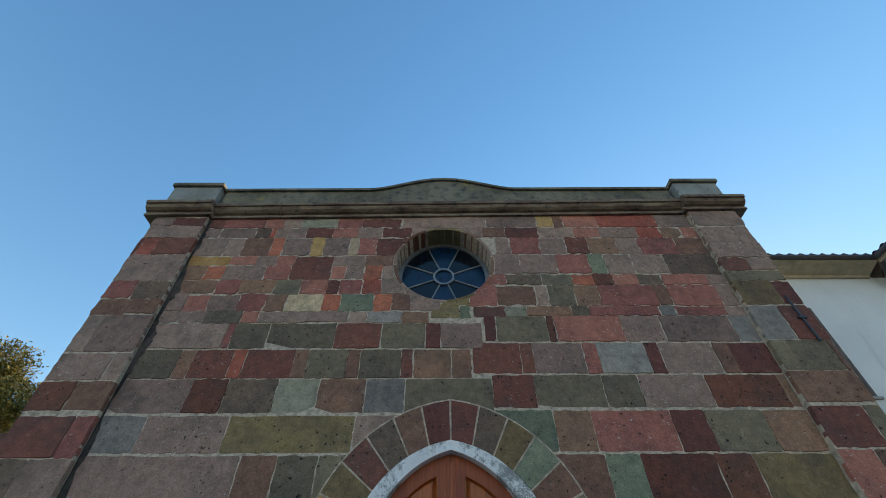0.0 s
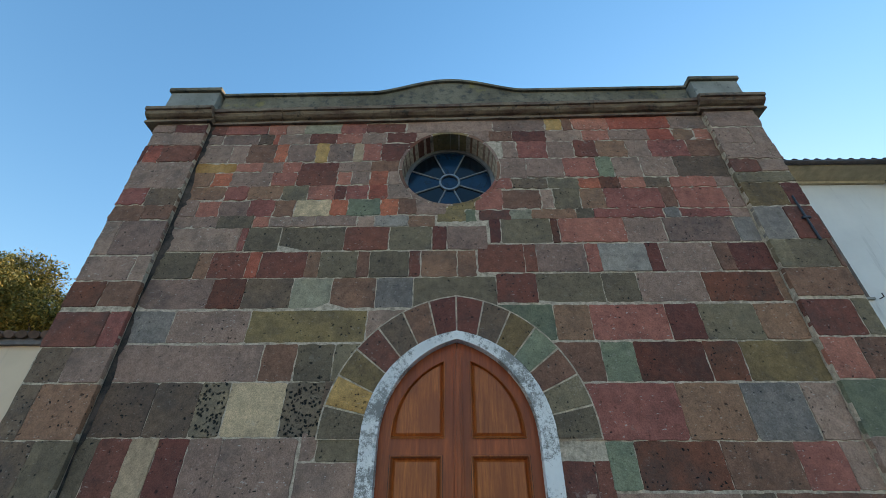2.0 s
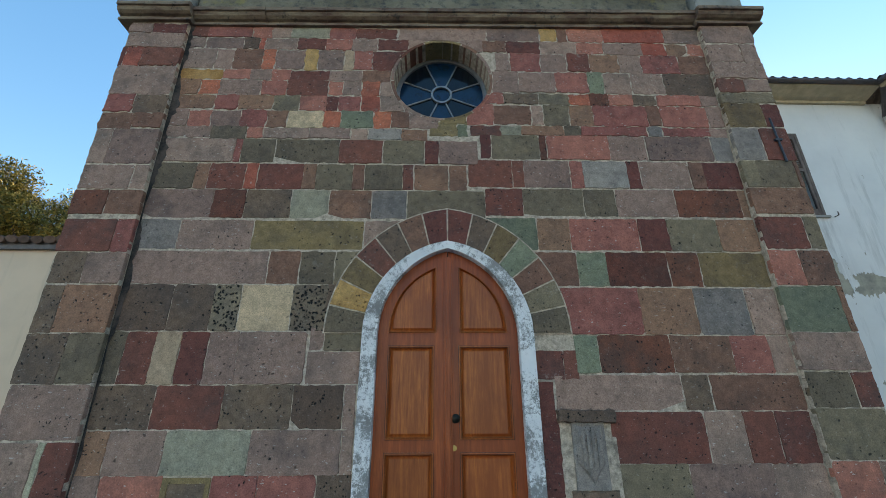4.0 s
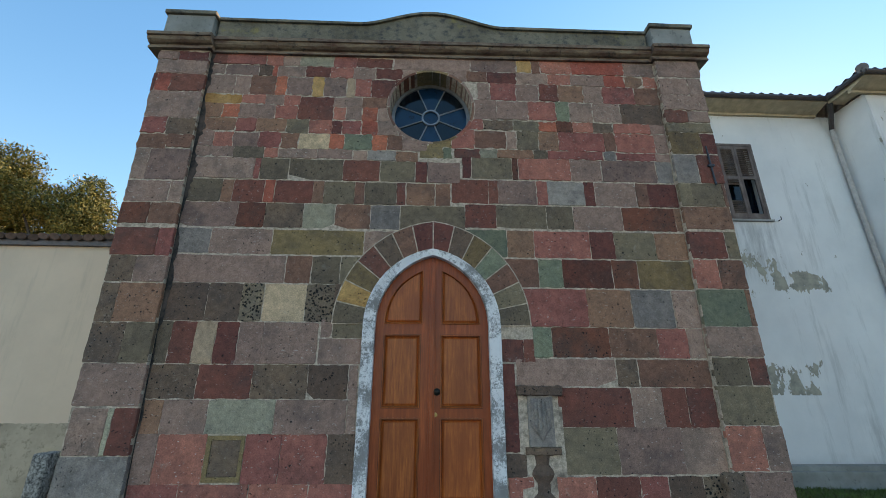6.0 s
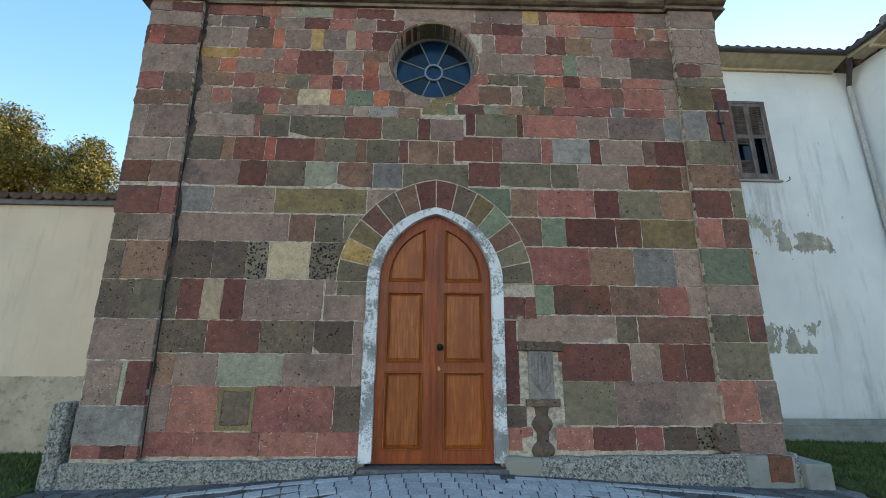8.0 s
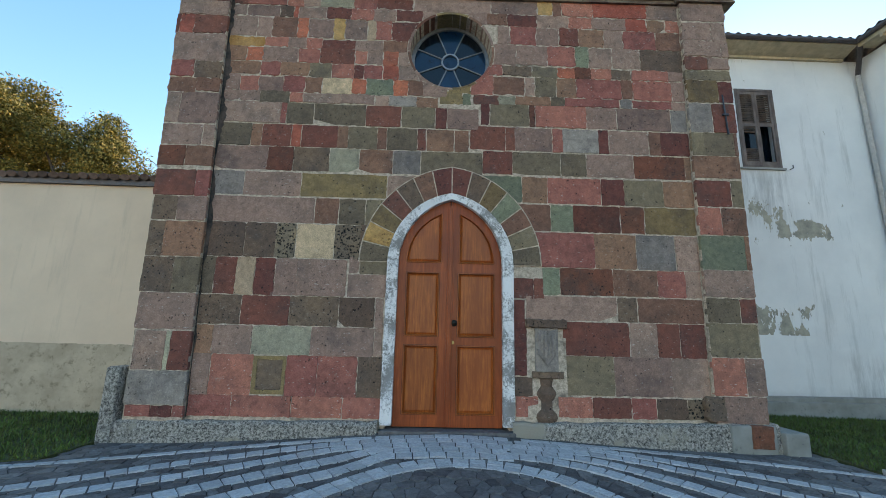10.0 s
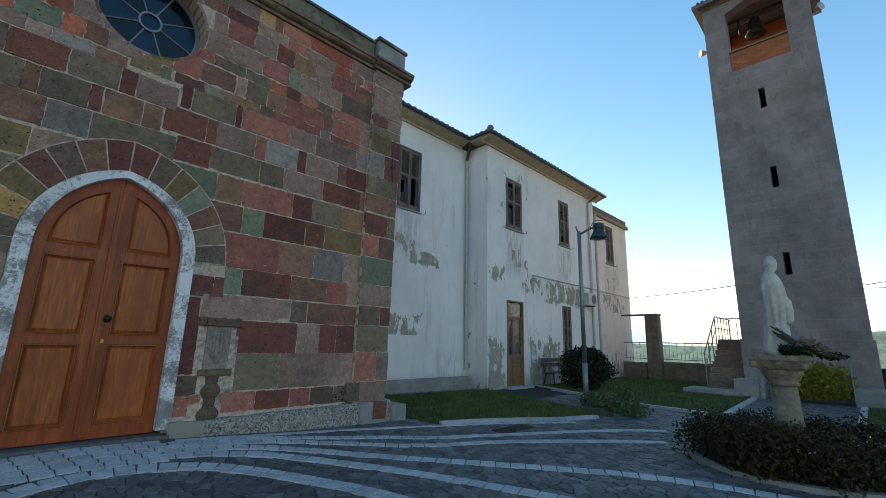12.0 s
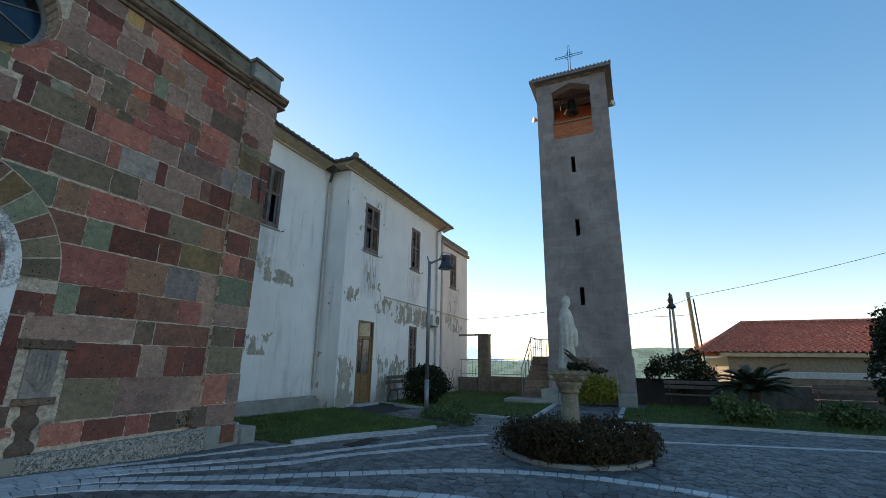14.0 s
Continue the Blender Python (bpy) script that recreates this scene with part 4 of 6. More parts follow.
# pointed double door
def door_leaf(side, parent):
    """One leaf with a pointed head: frame, moulded rims, raised panels."""
    hw = 0.70
    full = arch(CX, hw, 2.05, 2.95, -0.03, 14)
    half = [p for p in full if p[0] <= CX + 1e-6] if side < 0 else [p for p in full if p[0] >= CX - 1e-6]
    if side < 0:
        edge = half + [(CX - 0.004, 2.945), (CX - 0.004, -0.03)]
        edge = [(min(u, CX - 0.004), v) for u, v in edge]
    else:
        edge = [(CX + 0.004, -0.03), (CX + 0.004, 2.945)] + half
        edge = [(max(u, CX + 0.004), v) for u, v in edge]
    clean = []
    for p in edge:
        if not clean or (abs(p[0] - clean[-1][0]) + abs(p[1] - clean[-1][1])) > 1e-4:
            clean.append(p)
    if abs(clean[0][0] - clean[-1][0]) + abs(clean[0][1] - clean[-1][1]) < 1e-4:
        clean.pop()
    u0, u1 = (CX - 0.59, CX - 0.14) if side < 0 else (CX + 0.105, CX + 0.605)
    panels = [rect(u0, u1, 0.12, 0.98), rect(u0, u1, 1.09, 1.94)]
    h = arch(CX, 0.60, 2.07, 2.80, 2.07, 14)
    head = [(u, v) for u, v in h if (u - CX) * side >= 0.115]
    uc = CX + side * 0.115
    zc = max(v for u, v in head) + 0.012
    head = ([(uc, zc)] if side > 0 else []) + [p for p in head if p[1] > 2.071 or abs(p[0] - CX) > 0.5] + ([(uc, zc)] if side < 0 else [])
    head = [(uc, 2.07)] + head if side > 0 else head + [(uc, 2.07)]
    clean2 = []
    for p in head:
        if not clean2 or (abs(p[0] - clean2[-1][0]) + abs(p[1] - clean2[-1][1])) > 1e-3:
            clean2.append(p)
    panels.append(clean2)
    leaf = part("leaf", sheet(B(), clean, panels, front(0.06), 0.05), WOOD, parent)
    for z0, z1 in ((0.12, 0.98), (1.09, 1.94)):
        e = 0.016
        part("moulding", ring(B(), [(u0 + e, z0 + e), (u0 + e, z1 - e), (u1 - e, z1 - e), (u1 - e, z0 + e), (u0 + e, z0 + e)], [(u0 - 0.004, z0 - 0.004), (u0 - 0.004, z1 + 0.004), (u1 + 0.004, z1 + 0.004), (u1 + 0.004, z0 - 0.004), (u0 - 0.004, z0 - 0.004)], front(0.054), 0.02), DARKWOOD, leaf, "dark panel moulding")
    for p in panels:
        us, vs = [q[0] for q in p], [q[1] for q in p]
        cu, cv = (min(us) + max(us)) / 2, (min(vs) + max(vs)) / 2
        sc = lambda k: [(cu + (u - cu) * (1 - k / (max(us) - min(us))), cv + (v - cv) * (1 - k / (max(vs) - min(vs)))) for u, v in p]  # noqa: E731
        bm = B()
        loops = [[bm.verts.new((u, y, v)) for u, v in sc(k)] for k, y in ((0.002, 0.047), (0.02, 0.045), (0.035, 0.062), (0.05, 0.08), (0.06, 0.085), (0.10, 0.072))]
        for a, b in zip(loops, loops[1:]):
            for i in range(len(p)):
                bm.faces.new((a[i], a[(i + 1) % len(p)], b[(i + 1) % len(p)], b[i]))
        bm.faces.new(loops[-1])
        part("panel", bm, PANELWOOD, leaf)
    return leaf


DOOR = tagged(new("door_1"), "closed varnished wooden double door with a pointed head", "door", kind="structure")
left_leaf = door_leaf(-1, DOOR)
right_leaf = door_leaf(1, DOOR)
part("astragal", bx(bx(B(), CX - 0.04, CX + 0.04, 0.035, 0.06, -0.02, 2.87, 0.006), CX - 0.018, CX + 0.018, 0.02, 0.04, -0.02, 2.87, 0.006), WOOD, DOOR)
knob = B()
cyl(knob, (CX + 0.065, 0.06, 1.27), (CX + 0.065, 0.035, 1.27), 0.042, None, 20)
cyl(knob, (CX + 0.065, 0.04, 1.27), (CX + 0.065, -0.005, 1.27), 0.02, 0.032, 16)
part("door_handle", knob, BRONZE, right_leaf, "dark round door knob", True)
part("keyhole", cyl(cyl(B(), (CX + 0.05, 0.06, 1.02), (CX + 0.05, 0.05, 1.02), 0.024, None, 16), (CX + 0.05, 0.05, 1.02), (CX + 0.05, 0.043, 1.02), 0.012, None, 10), BRASS, right_leaf, "small brass lock")
# unseen sheet added behind the door, its black standing in for darkness
solid("wall_inner", bx(B(), CX - 0.9, CX + 0.9, 0.6, 0.65, -0.04, 3.2), BLACK, "dark lobby screen behind the church door", "wall", kind="structure")

# rose window
ROSE = tagged(new("window_1"), "round stained glass window with eight blue petals", "window", kind="structure")
rx, rz, ry = 0.385, 5.29, 0.30
circle = lambda r, n=48: [(rx + r * math.cos(2 * math.pi * k / n), rz + r * 1.015 * math.sin(2 * math.pi * k / n)) for k in range(n + 1)]  # noqa: E731
part("window_frame", ring(B(), circle(0.555), circle(0.605), front(ry - 0.03), 0.05), STEEL, ROSE)
part("hub", ring(B(), circle(0.115), circle(0.14), front(ry - 0.03), 0.05), STEEL, ROSE)
for k in range(8):
    a = math.pi / 8 + k * math.pi / 4
    part("bar", cyl(B(), (rx + 0.135 * math.cos(a), ry - 0.01, rz + 0.135 * math.sin(a)), (rx + 0.56 * math.cos(a), ry - 0.01, rz + 0.56 * math.sin(a)), 0.011, None, 8), STEEL, ROSE)
    pts = [(rx + r * math.cos(a + s), rz + r * math.sin(a + s)) for r, s in [(0.125, math.pi / 4 * i / 4) for i in range(5)] + [(0.575, math.pi / 4 * i / 6) for i in range(6, -1, -1)]]
    part("pane", sheet(B(), pts, [], front(ry), 0.008), BLUEGLASS if k % 2 else DARKGLASS, ROSE)
part("pane", sheet(B(), circle(0.125)[:-1], [], front(ry), 0.008), BLUEGLASS, ROSE)

# carved niche panel and pilaster fragment reused in the wall
NICHE = tagged(new("carved_panel"), "weathered stone panel with a worn shield carving", "panel", kind="structure")
part("bed", bx(B(), 1.46, 1.97, -0.006, 0.05, 0.10, 1.27), MORTAR, NICHE, "pale mortar bed")
bm = bx(B(), 1.56, 1.86, -0.035, 0.02, 0.68, 1.26, 0.01)
lathe_pts = [(1.59, 1.2), (1.83, 1.2), (1.83, 0.9), (1.71, 0.74), (1.59, 0.9)]
part("slab", bm, STONE["b"], NICHE)
part("shield", block(lathe_pts, -0.035, 0.022, 0.01, 0.02), STONE["b"], NICHE)
for k in range(4):
    part("rib", bx(B(), 1.63 + 0.045 * k, 1.655 + 0.045 * k, -0.07, -0.05, 0.86, 1.16, 0.006), STONE["b"], NICHE)
part("lintel", block(rough_rect(1.44, 1.98, 1.235, 1.345, 8, 0.015), -0.02, 0.05), STONE["k"], NICHE)
part("sill", block(rough_rect(1.52, 1.93, 0.60, 0.68, 9, 0.012), -0.01, 0.04), STONE["k"], NICHE)
part("baluster", lathe(B(), [(0.10, 0.60), (0.085, 0.50), (0.125, 0.44), (0.135, 0.40), (0.11, 0.35), (0.085, 0.32), (0.085, 0.22), (0.13, 0.17), (0.145, 0.12), (0.12, 0.06)], 1.70, 0.02, 20, 1.0, 0.6), STONE["k"], NICHE, "pitted dark stone baluster")
PLAQUE = tagged(new("plaque"), "small yellowed stone frame with a worn dark relief", "plaque", kind="structure")
part("frame", ring(B(), [(-1.985, 0.385), (-1.985, 0.755), (-1.665, 0.755), (-1.665, 0.385), (-1.985, 0.385)], [(-2.035, 0.335), (-2.035, 0.80), (-1.625, 0.80), (-1.625, 0.335), (-2.035, 0.335)], front(-0.014), 0.05), STONE["v"], PLAQUE)
part("relief", block(rough_rect(-1.985, -1.665, 0.385, 0.755, 3, 0.005), -0.0, 0.012), STONE["k"], PLAQUE)
# ragged dark strip: stain plus the pilaster's shadow line, put into colour
rnd_j, inner, outer = random.Random(3), [], []
for k in range(123):
    t = k / 122
    x = -2.785 - 0.15 * t
    w = (0.012 + 0.10 * t) * (0.55 + 1.1 * noise.noise(Vector((2.5, 0, 17 * t)))) * rnd_j.uniform(0.6, 1.25)
    inner.append((x - 0.006, 0.05 + 6.1 * t))
    outer.append((x + max(w, 0.004), 0.05 + 6.1 * t))
part("open_joint", ring(B(), inner, outer, front(-0.016), 0.03), SHADOW_STAIN, WALL, "soot-dark open joint beside the pilaster")
part("broken_stone", block(rough_rect(3.72, 3.97, 0.12, 0.42, 5, 0.025), -0.075, 0.03, 0.1, 0.02, 2), STONE["k"], PIL_2, "dark broken pitted stone")
SLOT = tagged(new("wall_anchor"), "rusty iron tie bar let into the stone pilaster", "tie bar", kind="structure")
part("bar", cyl(B(), (4.375, -0.10, 4.66), (4.40, -0.10, 4.04), 0.011, 0.013, 8), DARKMETAL, SLOT)
part("wedge", bx(B(), 4.345, 4.435, -0.115, -0.08, 4.33, 4.36, 0.006), DARKMETAL, SLOT)

# ---- wall beside the church ----
lw = 1.55
solid("wall_left", bx(B(), -34, -3.3, lw, lw + 0.25, -0.4, 3.52), CREAM, "cream plastered boundary wall with a stained grey foot", "wall", kind="structure")
COPE = tagged(new("wall_coping"), "weathered clay tile coping on a dark timber board", "coping", kind="structure")
part("board", bx(B(), -34, -3.3, lw - 0.06, lw + 0.3, 3.52, 3.63), GUTTER, COPE)
bm = B()
cyl(bm, (0, -0.14, 0.0), (0, 0.2, 0.09), 0.085, 0.07, 10)
for v in bm.verts:
    v.co.z *= 0.62
cope_tile = bm
bmesh.ops.recalc_face_normals(cope_tile, faces=cope_tile.faces)
cope_me = bpy.data.meshes.new("tile")
cope_tile.to_mesh(cope_me)
cope_tile.free()
cope_me.materials.append(COPETILE)
for k in range(88):
    ob = new("tile", cope_me)
    ob.parent = COPE
    r = random.Random(k)
    ob.matrix_basis = pose(-3.42 - 0.172 * k, lw + 0.02 + r.uniform(-0.015, 0.015), 3.645 + r.uniform(-0.01, 0.01), r.uniform(-3, 3), r.uniform(-9, 9), r.uniform(-2, 2))

# ---- house ----
HY, BY, WY = 2.07, 2.95, 2.14
HOUSE = thing("house", "two-storey white house with peeling plaster", "house")


def louvre_window(x0, x1, z0, z1, y, parent, missing=(), name="window"):
    """Window with closed, worn louvred shutters: frame, two leaves, every slat."""
    win = new(name)
    win.parent = parent
    f = 0.055
    part("pane", bx(B(), x0 + f, x1 - f, y + 0.17, y + 0.176, z0 + f, z1 - f), DARKGLASS, win)
    part("frame", ring(B(), rect(x0 + f, x1 - f, z0 + f, z1 - f) + [(x0 + f, z0 + f)], rect(x0, x1, z0, z1) + [(x0, z0)], front(y - 0.02), 0.10), SHUTTER, win)
    mid = (x0 + x1) / 2
    for side, (a, b) in enumerate(((x0 + f + 0.004, mid - 0.003), (mid + 0.003, x1 - f - 0.004))):
        s, rails = 0.05, (z0 + f + 0.004, z0 + f + 0.09, z0 + (z1 - z0) * 0.52, z0 + (z1 - z0) * 0.52 + 0.08, z1 - f - 0.08, z1 - f - 0.004)
        bm = B()
        bx(bm, a, a + s, y - 0.015, y + 0.02, rails[0], rails[5])
        bx(bm, b - s, b, y - 0.015, y + 0.02, rails[0], rails[5])
        for k in (0, 2, 4):
            bx(bm, a + s, b - s, y - 0.012, y + 0.017, rails[k], rails[k + 1])
        leaf = part("shutter", bm, SHUTTER, win)
        for zone, (lo, hi) in enumerate(((rails[1], rails[2]), (rails[3], rails[4]))):
            n = int((hi - lo) / 0.052)
            for k in range(n):
                hole = [m for m in missing if m[0] == side and m[1] == zone and m[2] <= k / n <= m[3]]
                if hole:
                    continue
                zc = lo + (k + 0.5) * (hi - lo) / n
                bm = B()
                bmesh.ops.create_cube(bm, size=1, matrix=Matrix.Translation(((a + b) / 2, y + 0.003, zc)) @ pose(0, 0, 0, -38, 0, 0) @ Matrix.Diagonal((b - a - 2 * s, 0.036, 0.008, 1)))
                part("slat", bm, SHUTTER, leaf)
    part("sill", bx(B(), x0 - 0.06, x1 + 0.06, y - 0.05, y + 0.1, z0 - 0.05, z0 - 0.004, 0.008), CONCRETE, win)
    for xa in (x0 - 0.17, x1 + 0.17):
        bm = tube(B(), [(xa, y + 0.02, z0 - 0.02), (xa, y - 0.09, z0 - 0.02), (xa, y - 0.09, z0 + 0.05)], 0.009, 6)
        part("shutter_catch", bm, RUST, win)
    return win


W_BACK = (6.95, 7.83, 4.88, 6.78)
W_1, W_2, W_3 = (10.98, 11.90, 4.95, 6.74), (14.5, 15.28, 4.98, 6.84), (14.55, 15.2, 0.75, 2.58)
W_4 = (18.95, 19.75, 4.9, 6.75)
D_HOUSE = (10.98, 11.92, -0.2, 2.50)
part("wall", sheet(B(), rect(4.52, 9.97, -0.4, 7.6), [rect(*W_BACK)], front(BY), 0.4), WHITE, HOUSE)
out = [(9.97, -0.4), (10.98, -0.4), (10.98, 2.5), (11.92, 2.5), (11.92, -0.4), (17.62, -0.4), (17.62, 7.6), (9.97, 7.6)]
part("wall", sheet(B(), out, [rect(*W_1), rect(*W_2), rect(*W_3)], front(HY), 0.4), WHITE, HOUSE)
part("wall", bx(B(), 9.97, 10.45, HY + 0.4, BY + 0.4, -0.4, 7.6), WHITE, HOUSE)
part("wall", sheet(B(), rect(17.62, 21.4, -0.4, 7.1), [rect(*W_4)], front(WY), 0.4), WHITE, HOUSE)
part("wall", bx(B(), 21.0, 21.4, WY + 0.4, 12, -0.4, 7.1), WHITE, HOUSE)
part("wall", bx(B(), 17.25, 17.62, HY + 0.4, 12, -0.4, 7.5), WHITE, HOUSE)
part("wall", bx(B(), 4.52, 21.4, 12, 12.4, -0.4, 7.1), WHITE, HOUSE)
part("ledge", bx(B(), 4.55, 9.96, BY - 0.34, BY - 0.003, -0.4, 0.02, 0.02), CONCRETE, HOUSE, "low cement ledge at the wall foot")
part("inner_floor", bx(B(), 4.6, 21.0, BY + 0.5, 12, 3.2, 3.4), CONCRETE, HOUSE)
part("inner_screen", bx(B(), 4.6, 21.0, BY + 1.2, BY + 1.3, -0.3, 7.0), BLACK, HOUSE, "unlit rooms behind the windows")
louvre_window(*W_BACK, BY, HOUSE, [(1, 0, 0.0, 1.0), (0, 0, 0.35, 0.8)])
louvre_window(*W_1, HY, HOUSE, [(0, 0, 0.0, 0.93), (0, 1, 0.3, 0.5), (0, 1, 0.75, 0.85)])
louvre_window(*W_2, HY, HOUSE, [(0, 0, 0.0, 0.25), (0, 1, 0.4, 0.48)])
louvre_window(*W_3, HY, HOUSE, [])
louvre_window(*W_4, WY, HOUSE, [])

# eaves, gutter and roof
def eaves(x0, x1, y, z, turn_lo=False):
    prof = [(0.0, z - 0.02), (-0.06, z - 0.02), (-0.07, z + 0.03), (-0.16, z + 0.05), (-0.30, z + 0.10), (-0.42, z + 0.13), (-0.42, z + 0.17), (0.0, z + 0.17)]
    bm = B()
    ra = [bm.verts.new((x0, y + p, q)) for p, q in prof]
    rb = [bm.verts.new((x1, y + p, q)) for p, q in prof]
    for i in range(len(prof)):
        bm.faces.new((ra[i], ra[(i + 1) % len(prof)], rb[(i + 1) % len(prof)], rb[i]))
    bm.faces.new(ra)
    bm.faces.new(rb)
    return bm


part("eaves_moulding", eaves(4.0, 9.6, BY, 7.58), EAVES, HOUSE)
part("eaves_moulding", eaves(9.6, 17.95, HY, 7.58), EAVES, HOUSE)
part("eaves_moulding", bx(B(), 9.6, 9.97, HY, BY - 0.42, 7.65, 7.75), EAVES, HOUSE)
part("eaves_moulding", bx(B(), 17.66, 21.52, WY - 0.12, WY, 7.0, 7.16, 0.02), SANDSTONE, HOUSE)
part("gutter", tube(B(), [(4.0, BY - 0.46, 7.78), (9.55, BY - 0.46, 7.78), (9.55, HY - 0.46, 7.78), (18.0, HY - 0.46, 7.78)], 0.055, 10), GUTTER, HOUSE)
part("parapet", bx(B(), 17.65, 21.45, WY - 0.03, 12, 7.163, 7.44), RUBBLE, HOUSE)
RISE = 0.33


def tile_roof(x0, x1, y0, y1, z0, pitch=0.23, lo=0.0, hi=0.0):
    """A slope of pan tiles: corrugated across, stepped at every course."""
    bm = B()
    rows, ncol = [], int((x1 - x0) / (pitch / 6))
    steps = max(2, int((y1 - y0) / 0.38))
    for j in range(steps):
        for e, up in ((0.0, 0.03), (1.0, 0.0)):
            y = y0 + (y1 - y0) * (j + e) / steps
            rows.append([bm.verts.new((x0 + lo * (y - y0) + (x1 - x0 + (hi - lo) * (y - y0)) * k / ncol, y, z0 + (y - y0) * RISE + up + 0.026 * math.sin(2 * math.pi * (k / 6)))) for k in range(ncol + 1)])
    for a, b in zip(rows, rows[1:]):
        for k in range(ncol):
            bm.faces.new((a[k], a[k + 1], b[k + 1], b[k]))
    return bm


part("roof", tile_roof(4.0, 9.55, BY - 0.5, 6.0, 7.80, hi=1.0), OLDTILE, HOUSE, "weathered grey-brown tile roof")
part("roof", tile_roof(9.5, 18.0, HY - 0.5, 6.0, 7.80, lo=1.0), OLDTILE, HOUSE, "weathered grey-brown tile roof")
bm = B()
rows = []
for j in range(11):
    for up in (0.0, 0.03) if j else (0.03,):
        s = 0.4 * j
        rows.append([bm.verts.new((9.5 + s, BY - 0.5 + s + (HY - BY) * k / 24, 7.80 + s * RISE + up + 0.026 * math.sin(2 * math.pi * k / 6))) for k in range(25)])
for a, b in zip(rows, rows[1:]):
    for k in range(24):
        bm.faces.new((a[k], a[k + 1], b[k + 1], b[k]))
part("roof", bm, OLDTILE, HOUSE, "weathered grey-brown tile roof")
hip = B()
for k in range(16):
    cyl(hip, (9.52 + 0.3 * k, HY - 0.48 + 0.3 * k, 7.84 + 0.099 * k), (9.86 + 0.3 * k, HY - 0.14 + 0.3 * k, 7.96 + 0.099 * k), 0.11, 0.09, 10)
part("hip_tile", hip, OLDTILE, HOUSE)
part("roof_back", bx(B(), 4.0, 18.0, 6.0, 12.5, 8.4, 9.1), OLDTILE, HOUSE)


def downpipe(pts, r=0.05):
    part("downpipe", tube(B(), pts, r, 10), PIPE, HOUSE)


part("downpipe", tube(B(), [(9.62, BY - 0.45, 7.66), (9.86, BY - 0.08, 7.2)], 0.05, 10), GUTTER, HOUSE)
downpipe([(9.86, BY - 0.08, 7.2), (9.93, BY - 0.08, 0.3)])
part("downpipe", tube(B(), [(17.25, HY - 0.42, 7.66), (17.0, HY - 0.08, 7.35)], 0.045, 10), GUTTER, HOUSE)
downpipe([(17.0, HY - 0.07, 7.35), (17.0, HY - 0.07, -0.2)])
downpipe([(17.75, WY - 0.07, 7.0), (17.75, WY - 0.07, -0.2)], 0.06)
part("conduit", tube(B(), [(12.5, HY - 0.03, 3.5), (17.2, HY - 0.03, 3.5), (21.4, WY - 0.03, 3.48)], 0.022, 6), PIPE, HOUSE)
part("ledge", bx(B(), 4.9, 9.95, BY - 0.22, BY - 0.002, -0.4, 0.10, 0.02), CONCRETE, HOUSE, "low concrete ledge at the wall foot")
part("meter_box", bx(B(), 12.32, 12.5, HY - 0.06, HY, 0.75, 1.05, 0.01), ACWHITE, HOUSE)

# house door with glazed panel and transom
hd = new("door")
hd.parent = HOUSE
hd["label"] = "brown half-glazed door with a curtained transom"
x0, x1, z0, z1 = D_HOUSE
part("frame", ring(B(), [(x0 + 0.05, z0), (x0 + 0.05, z1 - 0.05), (x1 - 0.05, z1 - 0.05), (x1 - 0.05, z0)], [(x0, z0), (x0, z1), (x1, z1), (x1, z0)], front(HY - 0.015), 0.12), BROWN, hd)
leafm = B()
for a, b, c2, d in ((x0 + 0.05, x1 - 0.05, 1.90, 1.98), (x0 + 0.05, x0 + 0.13, z0, 1.9), (x1 - 0.13, x1 - 0.05, z0, 1.9), (x0 + 0.36, x0 + 0.42, z0, 1.9), (x0 + 0.13, x1 - 0.13, 0.66, 0.75), (x0 + 0.13, x1 - 0.13, z0, z0 + 0.12)):
    bx(leafm, a, b, HY + 0.03, HY + 0.07, c2, d)
part("leaf", leafm, BROWN, hd)
for k in range(5):
    part("panel", bx(B(), x0 + 0.43, x1 - 0.13, HY + 0.045, HY + 0.06, z0 + 0.13 + k * 0.145, z0 + 0.13 + k * 0.145 + 0.135, 0.008), BROWN, hd)
part("panel", bx(B(), x0 + 0.13, x0 + 0.36, HY + 0.045, HY + 0.06, z0 + 0.13, 0.66, 0.008), BROWN, hd)
part("pane", bx(B(), x0 + 0.13, x1 - 0.13, HY + 0.05, HY + 0.055, 0.75, 1.9), PANE, hd)
part("pane", bx(B(), x0 + 0.05, x1 - 0.05, HY + 0.05, HY + 0.055, 1.98, z1 - 0.05), PANE, hd)
part("curtain", bx(B(), x0 + 0.05, x1 - 0.05, HY + 0.10, HY + 0.12, 1.98, z1 - 0.05), CURTAIN, hd, "yellow cream curtain")
part("curtain", bx(B(), x0 + 0.42, x1 - 0.13, HY + 0.10, HY + 0.12, 0.7, 1.85), NET, hd, "pale net curtain")
part("step", bx(B(), x0 - 0.15, x1 + 0.15, HY - 0.3, HY + 0.3, -0.35, -0.205, 0.01), KERB, hd)

# air conditioner
ac = thing("air_conditioner", "off-white air conditioner unit bracketed to the house wall", "air conditioner")
part("casing", bx(B(), 16.05, 16.75, HY - 0.36, HY - 0.06, 2.72, 3.22, 0.02), ACWHITE, ac)
part("fan_grille", cyl(B(), (16.52, HY - 0.36, 2.97), (16.52, HY - 0.375, 2.97), 0.19, None, 24), DARKMETAL, ac, "dark round fan grille")
for xa in (16.2, 16.6):
    part("bracket", bx(B(), xa, xa + 0.03, HY - 0.36, HY, 2.68, 2.715), STEEL, ac)

